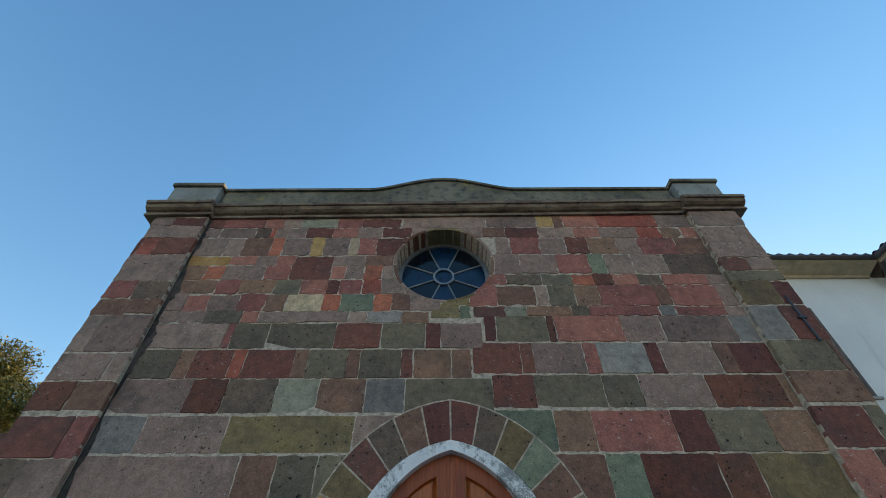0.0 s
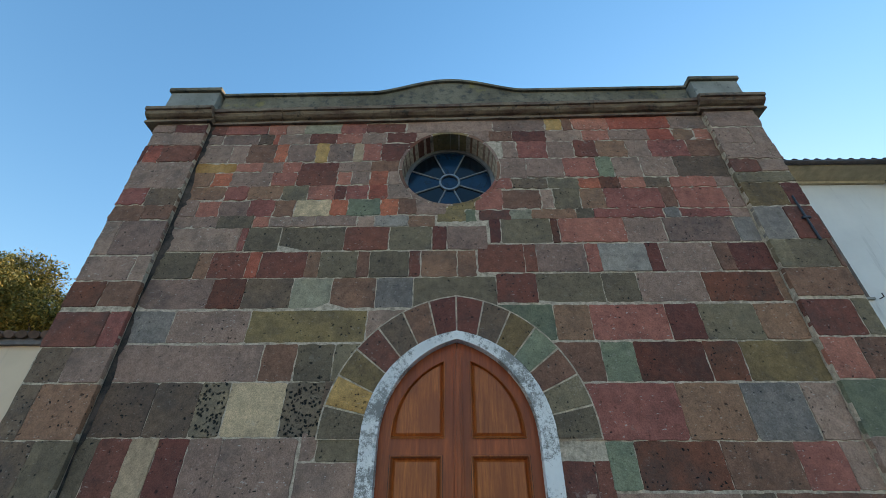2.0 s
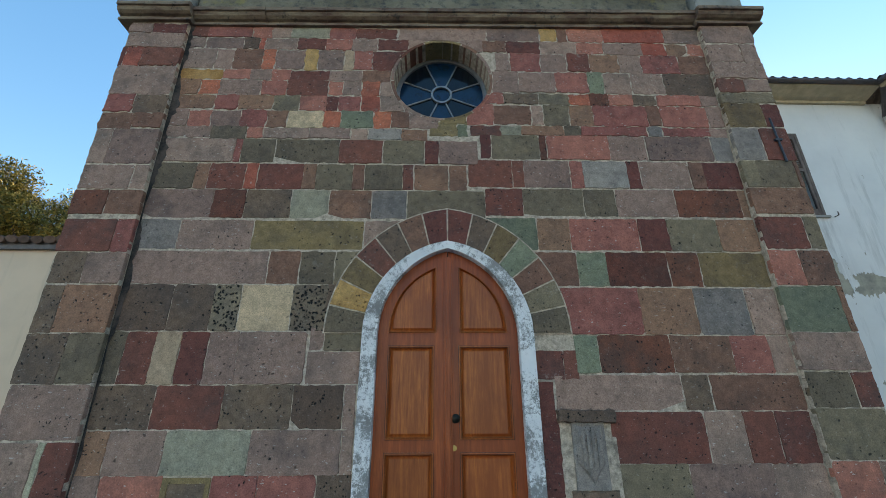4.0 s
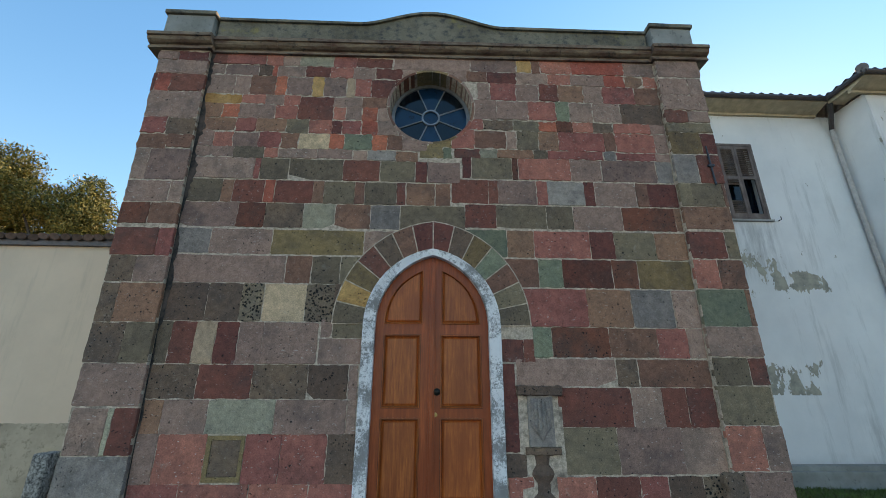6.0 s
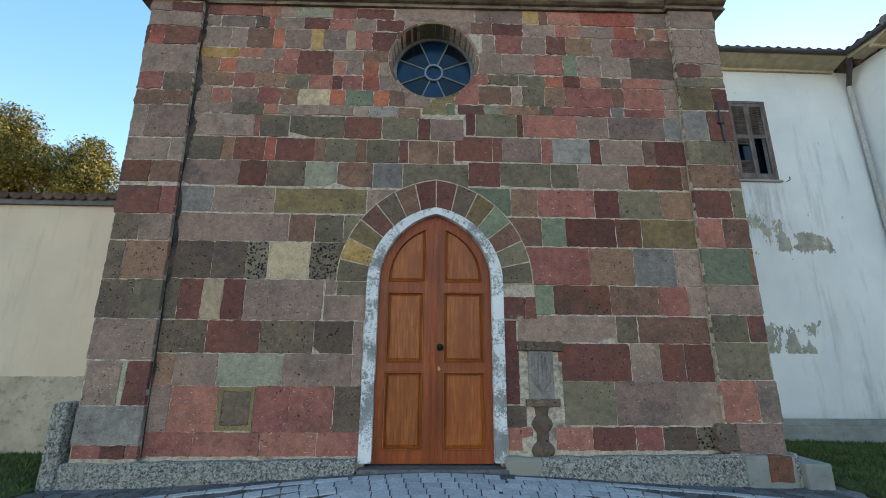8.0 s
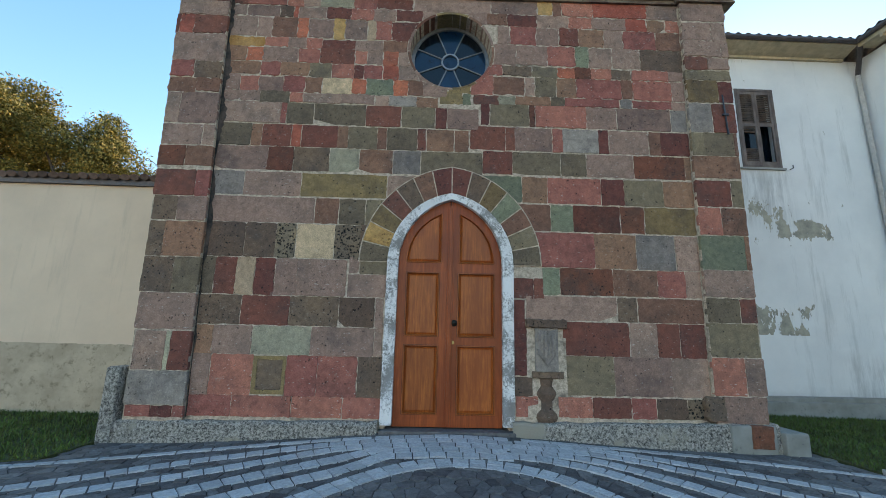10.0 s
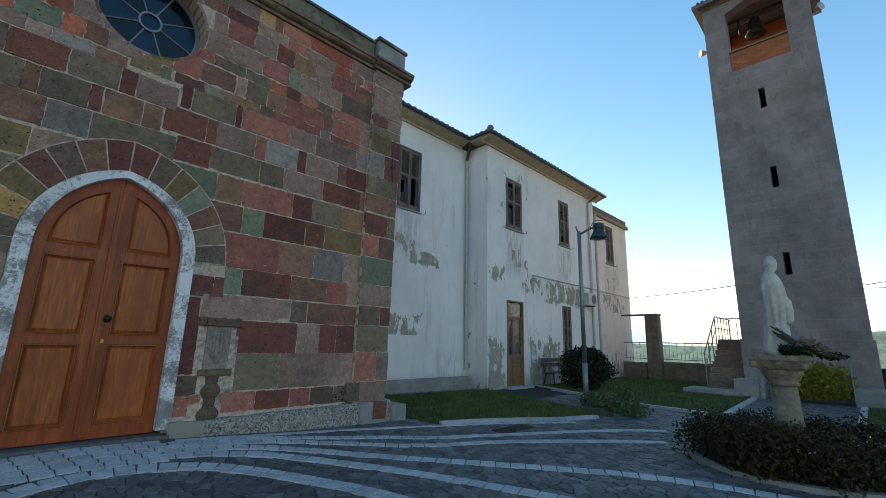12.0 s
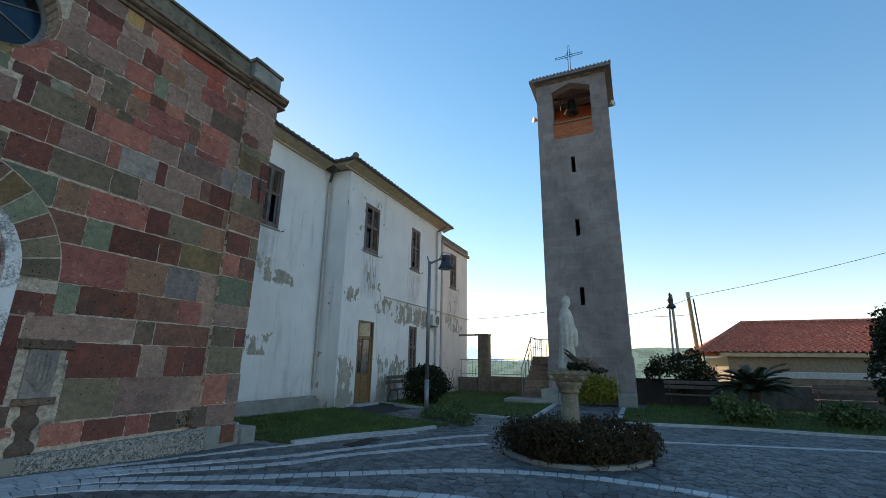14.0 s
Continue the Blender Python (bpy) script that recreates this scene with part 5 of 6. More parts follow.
# bench by the house
def bench(name, m, length, label):
    b = thing(name, label, "bench", "benches")
    for k in range(2):
        part("backrest_slat", bx(B(), 0, length, 0.30, 0.33, 0.60 + 0.16 * k, 0.72 + 0.16 * k, 0.008), TIMBER, b)
    for k in range(3):
        part("seat_slat", bx(B(), 0, length, -0.12 + 0.13 * k, -0.01 + 0.13 * k, 0.40, 0.435, 0.008), TIMBER, b)
    for xa in (0.15, length - 0.2):
        part("leg", tube(B(), [(xa, -0.1, 0.0), (xa, -0.05, 0.4), (xa, 0.28, 0.40), (xa, 0.34, 0.86)], 0.022, 6), RUST, b)
        part("leg", tube(B(), [(xa, 0.32, 0.0), (xa, 0.22, 0.4)], 0.022, 6), RUST, b)
    b.matrix_basis = m
    return b


bench("bench", pose(12.55, 1.5, GZ + 0.02), 1.5, "worn timber bench with iron legs against the house")
bench("bench", pose(16.3, -7.2, GZ + 0.02, 0, 0, -90), 1.9, "dark timber bench on the lawn before the low wall")
bench("bench", pose(16.3, -11.4, GZ + 0.02, 0, 0, -90), 1.9, "dark timber bench on the lawn before the low wall")

# ---- street lamp ----
sl = thing("street_lamp", "grey steel street lamp with one dark bell-shaped head", "street lamp")
lx, ly = 9.75, -1.15
part("pole", cyl(cyl(B(), (lx, ly, GZ), (lx, ly, 0.7), 0.062, None, 16), (lx, ly, 0.7), (lx, ly, 4.0), 0.052, 0.045, 16), STEEL, sl, smooth=True)
part("arm", tube(B(), [(lx, ly, 3.92), (lx + 0.02, ly - 0.25, 4.02), (lx + 0.02, ly - 0.5, 4.08)], 0.03, 8), STEEL, sl)
part("finial", tube(B(), [(lx, ly, 3.9), (lx, ly + 0.08, 4.15)], 0.022, 8), STEEL, sl)
hx, hy = lx + 0.02, ly - 0.62
part("shade", lathe(B(), [(0.225, 3.74), (0.225, 3.765), (0.19, 3.81), (0.14, 3.92), (0.12, 3.98), (0.14, 4.0), (0.135, 4.12), (0.04, 4.15)], hx, hy + 0.1, 24), DARKMETAL, sl, "dark bell-shaped shade", True)
part("lens", lathe(B(), [(0.05, 3.70), (0.15, 3.725), (0.18, 3.74)], hx, hy + 0.1, 20), LENS, sl, smooth=True)
part("cable", tube(B(), [(lx, ly - 0.3, 4.04), (lx, ly - 0.42, 4.22), (hx, hy, 4.19)], 0.01, 6), DARKMETAL, sl)


def post_lamp(x, y, top):
    p = thing("street_lamp", "tall dark park lamp with twin poles beyond the wall", "street lamp")
    part("pole", cyl(B(), (x, y, -1.0), (x, y, top), 0.07, 0.05, 10), STEEL, p)
    part("pole", cyl(B(), (x - 0.1, y + 0.28, -1.0), (x - 0.1, y + 0.12, top - 0.5), 0.05, 0.04, 10), STEEL, p)
    part("shade", lathe(B(), [(0.10, top - 0.6), (0.19, top - 0.55), (0.2, top - 0.5), (0.11, top - 0.4), (0.10, top - 0.27), (0.12, top - 0.24), (0.07, top - 0.1), (0.03, top + 0.08)], x, y + 0.05, 20), DARKMETAL, p, smooth=True)


post_lamp(19.0, -7.95, 4.05)
up = thing("utility_pole", "pale timber utility pole with a metal cap", "utility pole")
part("pole", cyl(B(), (24.0, -9.35, -3), (24.0, -9.1, 4.7), 0.115, 0.085, 12), PALEWOOD, up)
part("cap", cyl(B(), (24.0, -9.1, 4.55), (24.0, -9.08, 4.85), 0.10, None, 12), STEEL, up)
part("conduit", tube(B(), [(23.9, -9.3, 4.5), (23.9, -9.62, -3)], 0.035, 6), DARKMETAL, up)
def sag(a, b, drop):
    a, b = Vector(a), Vector(b)
    return [a.lerp(b, k / 12) - Vector((0, 0, drop * 4 * (k / 12) * (1 - k / 12))) for k in range(13)]


for a, b, d in (((21.4, WY, 3.5), (17.9, -3.3, 3.4), 0.05), ((19.2, -6.0, 3.25), (24, -9.1, 4.5), 0.1), ((19.2, -6.0, 3.2), (24, -9.1, 3.7), 0.05), ((24, -9.1, 4.6), (26, -24, 8.4), 0.3)):
    wires = tube(B(), sag(a, b, d), 0.012, 5)
    solid("overhead_cable", wires, DARKMETAL, "thin dark overhead cable strung across the sky", "cable", "overhead cables")

# ---- bell tower ----
TX, TY0, TY1, TZ = 16.15, -6.24, -3.28, 13.55
TOWER_OB = thing("bell_tower", "tall grey stone bell tower with narrow slits", "bell tower")
to_x = lambda u, v, w: Vector((TX + w, u, v))  # noqa: E731
to_y = lambda u, v, w: Vector((u, TY0 + w, v))  # noqa: E731
slits = [rect(-4.77, -4.60, a, b) for a, b in ((9.0, 9.72), (6.2, 6.9), (3.38, 4.08))]
bell_hole = [(-5.58, 10.66), (-3.95, 10.66), (-3.95, 13.02), (-4.76, 13.34), (-5.58, 13.02)]
part("wall", sheet(B(), rect(TY0, TY1, 1.45, TZ), slits + [bell_hole], to_x, 0.45), TOWER, TOWER_OB)
part("wall", sheet(B(), rect(TX + 0.45, TX + 2.85, 1.45, TZ), [[(TX + 0.65, 11.7), (TX + 2.25, 11.7), (TX + 2.25, 13.0), (TX + 1.4, 13.25), (TX + 0.65, 13.0)]], to_y, 0.45), TOWER, TOWER_OB)
part("wall", sheet(B(), rect(TX + 0.45, TX + 2.85, 1.45, TZ), [[(TX + 0.55, 10.8), (TX + 2.3, 10.8), (TX + 2.3, 13.0), (TX + 1.4, 13.3), (TX + 0.55, 13.0)]], lambda u, v2, w: Vector((u, TY1 - 0.45 + w, v2)), 0.45), TOWER, TOWER_OB)
part("wall", bx(B(), TX + 2.4, TX + 2.85, TY0 + 0.45, TY1 - 0.45, 1.45, TZ), TOWER, TOWER_OB)
part("base", bx(B(), TX - 0.03, TX + 2.93, TY0 - 0.05, TY1 + 0.05, -0.5, 1.45, 0.02), TOWER, TOWER_OB)
part("belfry_floor", bx(B(), TX + 0.45, TX + 2.4, TY0 + 0.45, TY1 - 0.45, 10.4, 10.6), CONCRETE, TOWER_OB)
part("inner_wall", bx(B(), TX + 2.3, TX + 2.395, TY0 + 0.46, TY1 - 0.46, 10.6, 13.5), BRICK, TOWER_OB)
bricks = new("parapet_panel")
bricks.parent = TOWER_OB
bricks["label"] = "orange brick infill under the bell opening"
part("backing", bx(B(), TX + 0.08, TX + 0.2, -5.58, -3.95, 10.66, 11.40), BRICK, bricks)
brick_me = bpy.data.meshes.new("brick")
bm = bx(B(), 0, 0.05, 0.005, 0.262, 0.004, 0.062)
bm.to_mesh(brick_me)
bm.free()
brick_me.materials.append(BRICK)
for j in range(11):
    for i in range(7):
        off = -5.58 + 0.2715 * i + (0.0 if j % 2 else -0.136)
        lo, hi = max(off, -5.58), min(off + 0.267, -3.95)
        if hi - lo < 0.05:
            continue
        ob = new("brick", brick_me)
        ob.parent = bricks
        ob.matrix_basis = pose(TX + 0.03, lo, 10.66 + 0.0665 * j) @ Matrix.Diagonal((1, (hi - lo) / 0.267, 1, 1))
part("sill", bx(B(), TX - 0.03, TX + 0.3, -5.6, -3.93, 11.40, 11.45, 0.01), SANDSTONE, TOWER_OB)
bm = B()
ro = 0.27
v = [bm.verts.new(p) for p in ((TX - ro, TY0 - ro, 13.6), (TX + 2.85 + ro, TY0 - ro, 13.6), (TX + 2.85 + ro, TY1 + ro, 13.6), (TX - ro, TY1 + ro, 13.6), (TX - ro, TY0 - ro, 13.74), (TX + 2.85 + ro, TY0 - ro, 13.74), (TX + 2.85 + ro, TY1 + ro, 13.74), (TX - ro, TY1 + ro, 13.74), (TX + 1.42, (TY0 + TY1) / 2, 14.3))]
for f in ((0, 1, 2, 3), (0, 1, 5, 4), (1, 2, 6, 5), (2, 3, 7, 6), (3, 0, 4, 7), (4, 5, 8), (5, 6, 8), (6, 7, 8), (7, 4, 8)):
    bm.faces.new([v[i] for i in f])
part("roof", bm, OLDTILE, TOWER_OB, "weathered low tile roof")
for k in range(22):
    yk = TY0 - 0.24 + 0.155 * k
    part("roof_tile", cyl(B(), (TX - ro - 0.03, yk, 13.73), (TX - ro + 0.35, yk, 13.83), 0.055, 0.05, 8), OLDTILE, TOWER_OB)
part("cornice", ring(B(), [(TY0, 13.47), (TY1, 13.47)], [(TY0 - 0.1, 13.6), (TY1 + 0.1, 13.6)], lambda u, v2, w: Vector((TX - (v2 - 13.47) * 0.9 + w, u, v2)), 0.1), MOULD, TOWER_OB)
cross = thing("cross", "open iron cross on the tower roof", "cross")
cx, cy = TX + 0.35, -4.78
for d in (-0.045, 0.045):
    part("upright", cyl(B(), (cx, cy + d, 13.6), (cx, cy + d, 15.55), 0.014, None, 6), DARKMETAL, cross)
    part("crossbar", cyl(B(), (cx, cy - 0.6, 15.0 + d), (cx, cy + 0.6, 15.0 + d), 0.014, None, 6), DARKMETAL, cross)
for a in ((cy - 0.6, 15.0), (cy + 0.6, 15.0)):
    part("end_bar", cyl(B(), (cx, a[0], a[1] - 0.045), (cx, a[0], a[1] + 0.045), 0.014, None, 6), DARKMETAL, cross)
part("end_bar", cyl(B(), (cx, cy - 0.045, 15.55), (cx, cy + 0.045, 15.55), 0.014, None, 6), DARKMETAL, cross)
for sy in (-1, 1):
    for sz in (-1, 1):
        part("brace", cyl(B(), (cx, cy + sy * 0.18, 15.0 + sz * 0.045), (cx, cy + sy * 0.045, 15.0 + sz * 0.2), 0.012, None, 6), DARKMETAL, cross)
bell = thing("bell", "dark bronze church bell hung from a timber beam", "bell")
by0, bz = -4.68, 12.38
part("bell_body", lathe(B(), [(0.31, bz), (0.32, bz + 0.03), (0.27, bz + 0.12), (0.215, bz + 0.32), (0.19, bz + 0.55), (0.15, bz + 0.66), (0.06, bz + 0.72)], TX + 1.0, by0, 28), BRONZE, bell, smooth=True)
part("clapper", cyl(cyl(B(), (TX + 1.0, by0, bz + 0.4), (TX + 1.0, by0, bz - 0.05), 0.02, None, 6), (TX + 1.0, by0, bz - 0.02), (TX + 1.0, by0, bz - 0.12), 0.05, None, 10), RUST, bell)
part("headstock", bx(B(), TX + 0.9, TX + 1.1, -5.7, -3.75, bz + 0.76, bz + 0.88, 0.01), TIMBER, bell)
part("yoke", bx(B(), TX + 0.92, TX + 1.08, by0 - 0.16, by0 + 0.16, bz + 0.7, bz + 0.76, 0.02), TIMBER, bell)
part("hammer", tube(B(), [(TX + 0.9, by0 + 0.48, bz + 0.8), (TX + 0.9, by0 + 0.46, bz + 0.2)], 0.03, 6), RUST, bell)
part("crank", tube(B(), [(TX + 0.85, by0 + 0.85, bz + 0.42), (TX + 0.85, by0 + 0.2, bz + 0.5)], 0.03, 6), RUST, bell)

for yy, dy in ((TY1, 1), (TY0, -1)):
    horn = thing("loudspeaker", "pale horn loudspeaker on the side of the bell tower", "loudspeaker", "tower loudspeakers")
    part("horn", cyl(B(), (TX + 0.35, yy + dy * 0.05, 12.0), (TX + 0.22, yy + dy * 0.24, 12.0), 0.05, 0.14, 18), PIPE, horn)
    part("bracket", cyl(B(), (TX + 0.38, yy - dy * 0.02, 12.0), (TX + 0.34, yy + dy * 0.07, 12.0), 0.03, None, 8), RUST, horn)

# steps beside the tower
STEPS = tagged(new("stairs"), "brown stone steps climbing beside the tower", "stairs", kind="structure")
for k in range(8):
    part("step", bx(B(), 15.7 + 0.27 * k, 18.6, -3.2, -2.25, -0.3 + 0.2 * k if k else -0.5, -0.06 + 0.19 * k, 0.01), BROWNSTEP, STEPS)
part("landing", bx(B(), 17.85, 20.2, -3.2, -2.25, -0.5, 1.46), RUBBLE, STEPS)
part("base_slab", bx(B(), 14.9, 16.0, -3.3, -1.8, -0.4, -0.09, 0.02), CONCRETE, STEPS)
rail = thing("handrail", "thin grey steel handrail along the steps", "handrail")
part("top_rail", tube(B(), [(15.75, -2.28, 0.95), (17.6, -2.28, 2.25), (20.0, -2.28, 2.25)], 0.022, 8), STEEL, rail)
part("mid_rail", tube(B(), [(15.75, -2.28, 0.5), (17.6, -2.28, 1.85), (20.0, -2.28, 1.85)], 0.014, 6), STEEL, rail)
for k in range(4):
    part("post", cyl(B(), (15.8 + 0.58 * k, -2.28, -0.05 + 0.41 * k), (15.8 + 0.58 * k, -2.28, 0.98 + 0.41 * k), 0.018, None, 8), STEEL, rail)
for k in range(5):
    part("post", cyl(B(), (18.0 + 0.45 * k, -2.28, 1.46), (18.0 + 0.45 * k, -2.28, 2.25), 0.012, None, 6), STEEL, rail)
part("cross_rail", tube(B(), [(18.1, -2.3, 2.2), (18.1, -3.2, 2.2)], 0.018, 6), STEEL, rail)
for k in range(4):
    part("post", cyl(B(), (18.1, -2.35 - 0.24 * k, 1.46), (18.1, -2.35 - 0.24 * k, 2.2), 0.012, None, 6), STEEL, rail)

for y0, y1, z1 in ((-3.85, -3.1, 0.26), (-6.3, -5.72, 0.2)):
    solid("concrete_block", bx(B(), 15.25, 16.05, y0, y1, -0.4, z1, 0.03), CONCRETE, "pale concrete block at the foot of the tower", "block")
for y in (-3.75, -5.72):
    post = thing("bollard", "thin steel post beside the planter at the tower foot", "post")
    part("shaft", cyl(B(), (15.2, y, -0.3), (15.2, y, 1.0), 0.022, None, 8), STEEL, post)

# gatepost, low wall and railing beyond the lawn
gp = thing("gatepost", "worn brown stone gatepost with a flat cap", "gatepost")
part("shaft", bx(B(), 20.0, 20.5, 0.46, 1.02, -0.5, 2.5, 0.05), RUBBLE, gp)
part("cap", bx(B(), 19.98, 20.52, 0.44, 1.04, 2.5, 2.60, 0.03), RUBBLE, gp)
part("beam", bx(B(), 20.2, 20.32, 1.1, 2.14, 2.52, 2.60), TIMBER, gp)
solid("garden_wall", bx(B(), 20.1, 20.4, -2.2, 0.38, -0.5, 0.52, 0.03), RUBBLE, "low brown rubble wall under the railing", "wall", kind="structure")
solid("garden_wall", bx(B(), 20.1, 20.4, 1.1, 2.1, -0.5, 0.45, 0.03), RUBBLE, "low brown rubble wall under the railing", "wall", kind="structure")
fence = thing("railing", "thin grey iron railing on the low wall", "railing")
part("top_rail", tube(B(), [(20.25, -2.2, 1.32), (20.25, 2.1, 1.32)], 0.02, 6), STEEL, fence)
part("bottom_rail", tube(B(), [(20.25, -2.2, 0.62), (20.25, 2.1, 0.62)], 0.014, 6), STEEL, fence)
for k in range(28):
    part("bar", cyl(B(), (20.25, -2.18 + 0.155 * k, 0.5), (20.25, -2.18 + 0.155 * k, 1.32 if k % 2 else 0.95), 0.009, None, 6), STEEL, fence)
solid("boundary_wall", bx(B(), 17.6, 17.9, -26, -9.0, -0.5, 0.55, 0.02), DARKRUBBLE, "low dark grey rendered wall behind the lawn", "wall", kind="structure")
solid("boundary_wall", bx(B(), 17.6, 17.9, -8.99, -6.3, -0.5, 0.68, 0.02), DARKWALL, "low dark rendered wall behind the lawn", "wall", kind="structure")

# ---- pedestal, statue and flower bed ----
px, py = 6.95, -5.30
ped = thing("pedestal", "tan sandstone column pedestal with a square carved capital", "pedestal")
part("shaft", lathe(B(), [(0.24, -0.3), (0.24, -0.12), (0.205, -0.06), (0.2, 0.0), (0.165, 0.66)], px, py, 28), PEDSTONE, ped, smooth=True)
part("neck", lathe(B(), [(0.165, 0.66), (0.20, 0.67), (0.21, 0.70), (0.19, 0.72), (0.225, 0.75), (0.235, 0.785), (0.26, 0.81), (0.27, 0.86), (0.24, 0.87)], px, py, 28), PEDSTONE, ped, smooth=True)
bm = B()
prev = None
for hw, zz in ((0.25, 0.86), (0.29, 0.89), (0.335, 0.97), (0.36, 0.99), (0.36, 1.05)):
    rr = [bm.verts.new((px + sx * hw, py + sy * hw, zz)) for sx, sy in ((-1, -1), (1, -1), (1, 1), (-1, 1))]
    if prev:
        for i in range(4):
            bm.faces.new((prev[i], prev[(i + 1) % 4], rr[(i + 1) % 4], rr[i]))
    else:
        bm.faces.new(rr)
    prev = rr
bm.faces.new(prev)
part("capital", bm, PEDSTONE, ped)
for sx in (-1, 1):
    for sy in (-1, 1):
        part("boss", lathe(B(), [(0.02, 0.88), (0.05, 0.91), (0.055, 0.94), (0.02, 0.98)], px + sx * 0.31, py + sy * 0.31, 12), PEDSTONE, ped)
part("boss", lathe(B(), [(0.02, 0.90), (0.05, 0.93), (0.02, 0.97)], px - 0.33, py, 12), PEDSTONE, ped)
bm = B()
prof = [(0.17, 1.05), (0.175, 1.12), (0.15, 1.15), (0.145, 1.25), (0.13, 1.5), (0.14, 1.75), (0.145, 1.95), (0.112, 2.08), (0.064, 2.15), (0.07, 2.2), (0.084, 2.26), (0.075, 2.33), (0.03, 2.38)]
n = 32
rows = []
for r, zz in prof:
    fold = 0.17 if 1.12 < zz < 1.95 else 0.02
    dy = -0.03 * max(0.0, 1 - abs(zz - 1.75) / 0.45) - (0.035 if zz > 2.15 else 0)
    rows.append([bm.verts.new((px + r * 0.9 * math.cos(2 * math.pi * k / n) * (1 + fold * math.sin(9 * 2 * math.pi * k / n + zz * 3)), py + dy + r * math.sin(2 * math.pi * k / n) * (1 + fold * math.sin(7 * 2 * math.pi * k / n + 1 + zz * 2)), zz)) for k in range(n)])
for a, b in zip(rows, rows[1:]):
    for k in range(n):
        bm.faces.new((a[k], a[(k + 1) % n], b[(k + 1) % n], b[k]))
bm.faces.new(rows[0])
bm.faces.new(rows[-1])
lathe(bm, [(0.03, 1.45), (0.06, 1.5), (0.07, 1.62), (0.06, 1.75), (0.03, 1.8)], px, py - 0.16, 12)
for v in bm.verts:
    v.co.x, v.co.y = px + (v.co.x - px) * 0.93, py + (v.co.y - py) * 0.93
solid("statue", bm, STATUE, "weathered white stone statue of a robed form on the pedestal", "statue", smooth=True)
rng = np.random.default_rng(3)
for ob in ped.children:
    for v in ob.data.vertices:
        v.co.x, v.co.y = px + (v.co.x - px) * 0.84, py + (v.co.y - py) * 0.84
bq = thing("bouquet", "dry branches and faded flowers laid on the pedestal", "bouquet")
bm = B()
for k in range(9):
    a = rng.uniform(-0.25, 0.15)
    tube(bm, [(px - 0.2 + rng.uniform(-0.05, 0.05), py - 0.02 + rng.uniform(-0.08, 0.08), 1.42 - 0.02 * k), (px - 0.22, py - 0.25 + a * 0.3, 1.15), (px - 0.2, py - 0.55 + a * 0.4, 1.02 + 0.05 * rng.random())], 0.010, 5)
part("stems", bm, BARK, bq)
q = quad_mesh("flowers", leaf_quads(rng, [(px - 0.15, py - 0.30, 1.18, 0.12, 0.17, 0.10), (px - 0.15, py - 0.42, 1.12, 0.1, 0.12, 0.07)], 900, 0.018, 0.2), DRYFLOWER)
q.parent = bq
q = quad_mesh("leaves", leaf_quads(rng, [(px - 0.18, py - 0.22, 1.12, 0.12, 0.22, 0.07), (px - 0.15, py - 0.52, 1.06, 0.08, 0.14, 0.05)], 500, 0.035, 0.2), LEAF_DARK)
q.parent = bq

bm = B()
circ = [(BED[0] + BED[2] * math.cos(2 * math.pi * k / 48), BED[1] + BED[2] * math.sin(2 * math.pi * k / 48)) for k in range(49)]
circ_i = [(BED[0] + (BED[2] - 0.1) * math.cos(2 * math.pi * k / 48), BED[1] + (BED[2] - 0.1) * math.sin(2 * math.pi * k / 48)) for k in range(49)]
solid("bed_kerb", ring(bm, circ_i, circ, lambda u, v2, w: Vector((u, v2, GZ - 0.06 + w)), 0.11), CONCRETE, "round concrete kerb of the flower bed", "kerb", kind="structure")
solid("bed_soil", lathe(B(), [(BED[2] - 0.1, GZ - 0.05), (BED[2] - 0.1, GZ + 0.02), (0.5, GZ + 0.08)], BED[0], BED[1], 40), SOIL, "dark soil in the round flower bed", "soil", kind="structure")


def shrub(name, label, blobs, count, size, mat, category="shrub", hollow=0.45, stems=6):
    s = thing(name, label, category)
    r = np.random.default_rng(len(name) + count)
    q2 = quad_mesh("leaves", leaf_quads(r, blobs, count, size, hollow), mat)
    q2.parent = s
    bm2 = B()
    bb = np.asarray(blobs, float)
    base = (bb[:, 0].mean(), bb[:, 1].mean(), min(bb[:, 2] - bb[:, 5]) - 0.02)
    for k in range(stems):
        e = bb[k % len(bb)]
        tube(bm2, [(base[0] + r.uniform(-0.1, 0.1), base[1] + r.uniform(-0.1, 0.1), base[2]), (e[0] + r.uniform(-0.3, 0.3) * e[3], e[1] + r.uniform(-0.3, 0.3) * e[4], e[2])], 0.012, 5)
    part("stems", bm2, BARK, s)
    return s


rng = np.random.default_rng(8)
blobs = []
for k in range(80):
    a, d = rng.uniform(0, 2 * math.pi), (BED[2] - 0.02) * math.sqrt(rng.uniform(0.05, 1.0))
    h = rng.uniform(0.18, 0.27)
    blobs.append((BED[0] + d * math.cos(a), BED[1] + d * math.sin(a), GZ + h + 0.03, 0.24, 0.24, h + 0.03))
shrub("bed_plants", "low dense brown-green heather filling the round bed", blobs, 42000, 0.024, LEAF_BED, "shrub", 0.5, 24)
fl = quad_mesh("petals", leaf_quads(rng, [(BED[0] - 0.5, BED[1] - 0.75, 0.22, 0.25, 0.3, 0.06), (BED[0] - 1.0, BED[1] - 0.2, 0.12, 0.1, 0.3, 0.05)], 40, 0.022, 0.2), PETAL)
tagged(fl, "small white flowers among the bed plants", "flowers", kind="stuff")

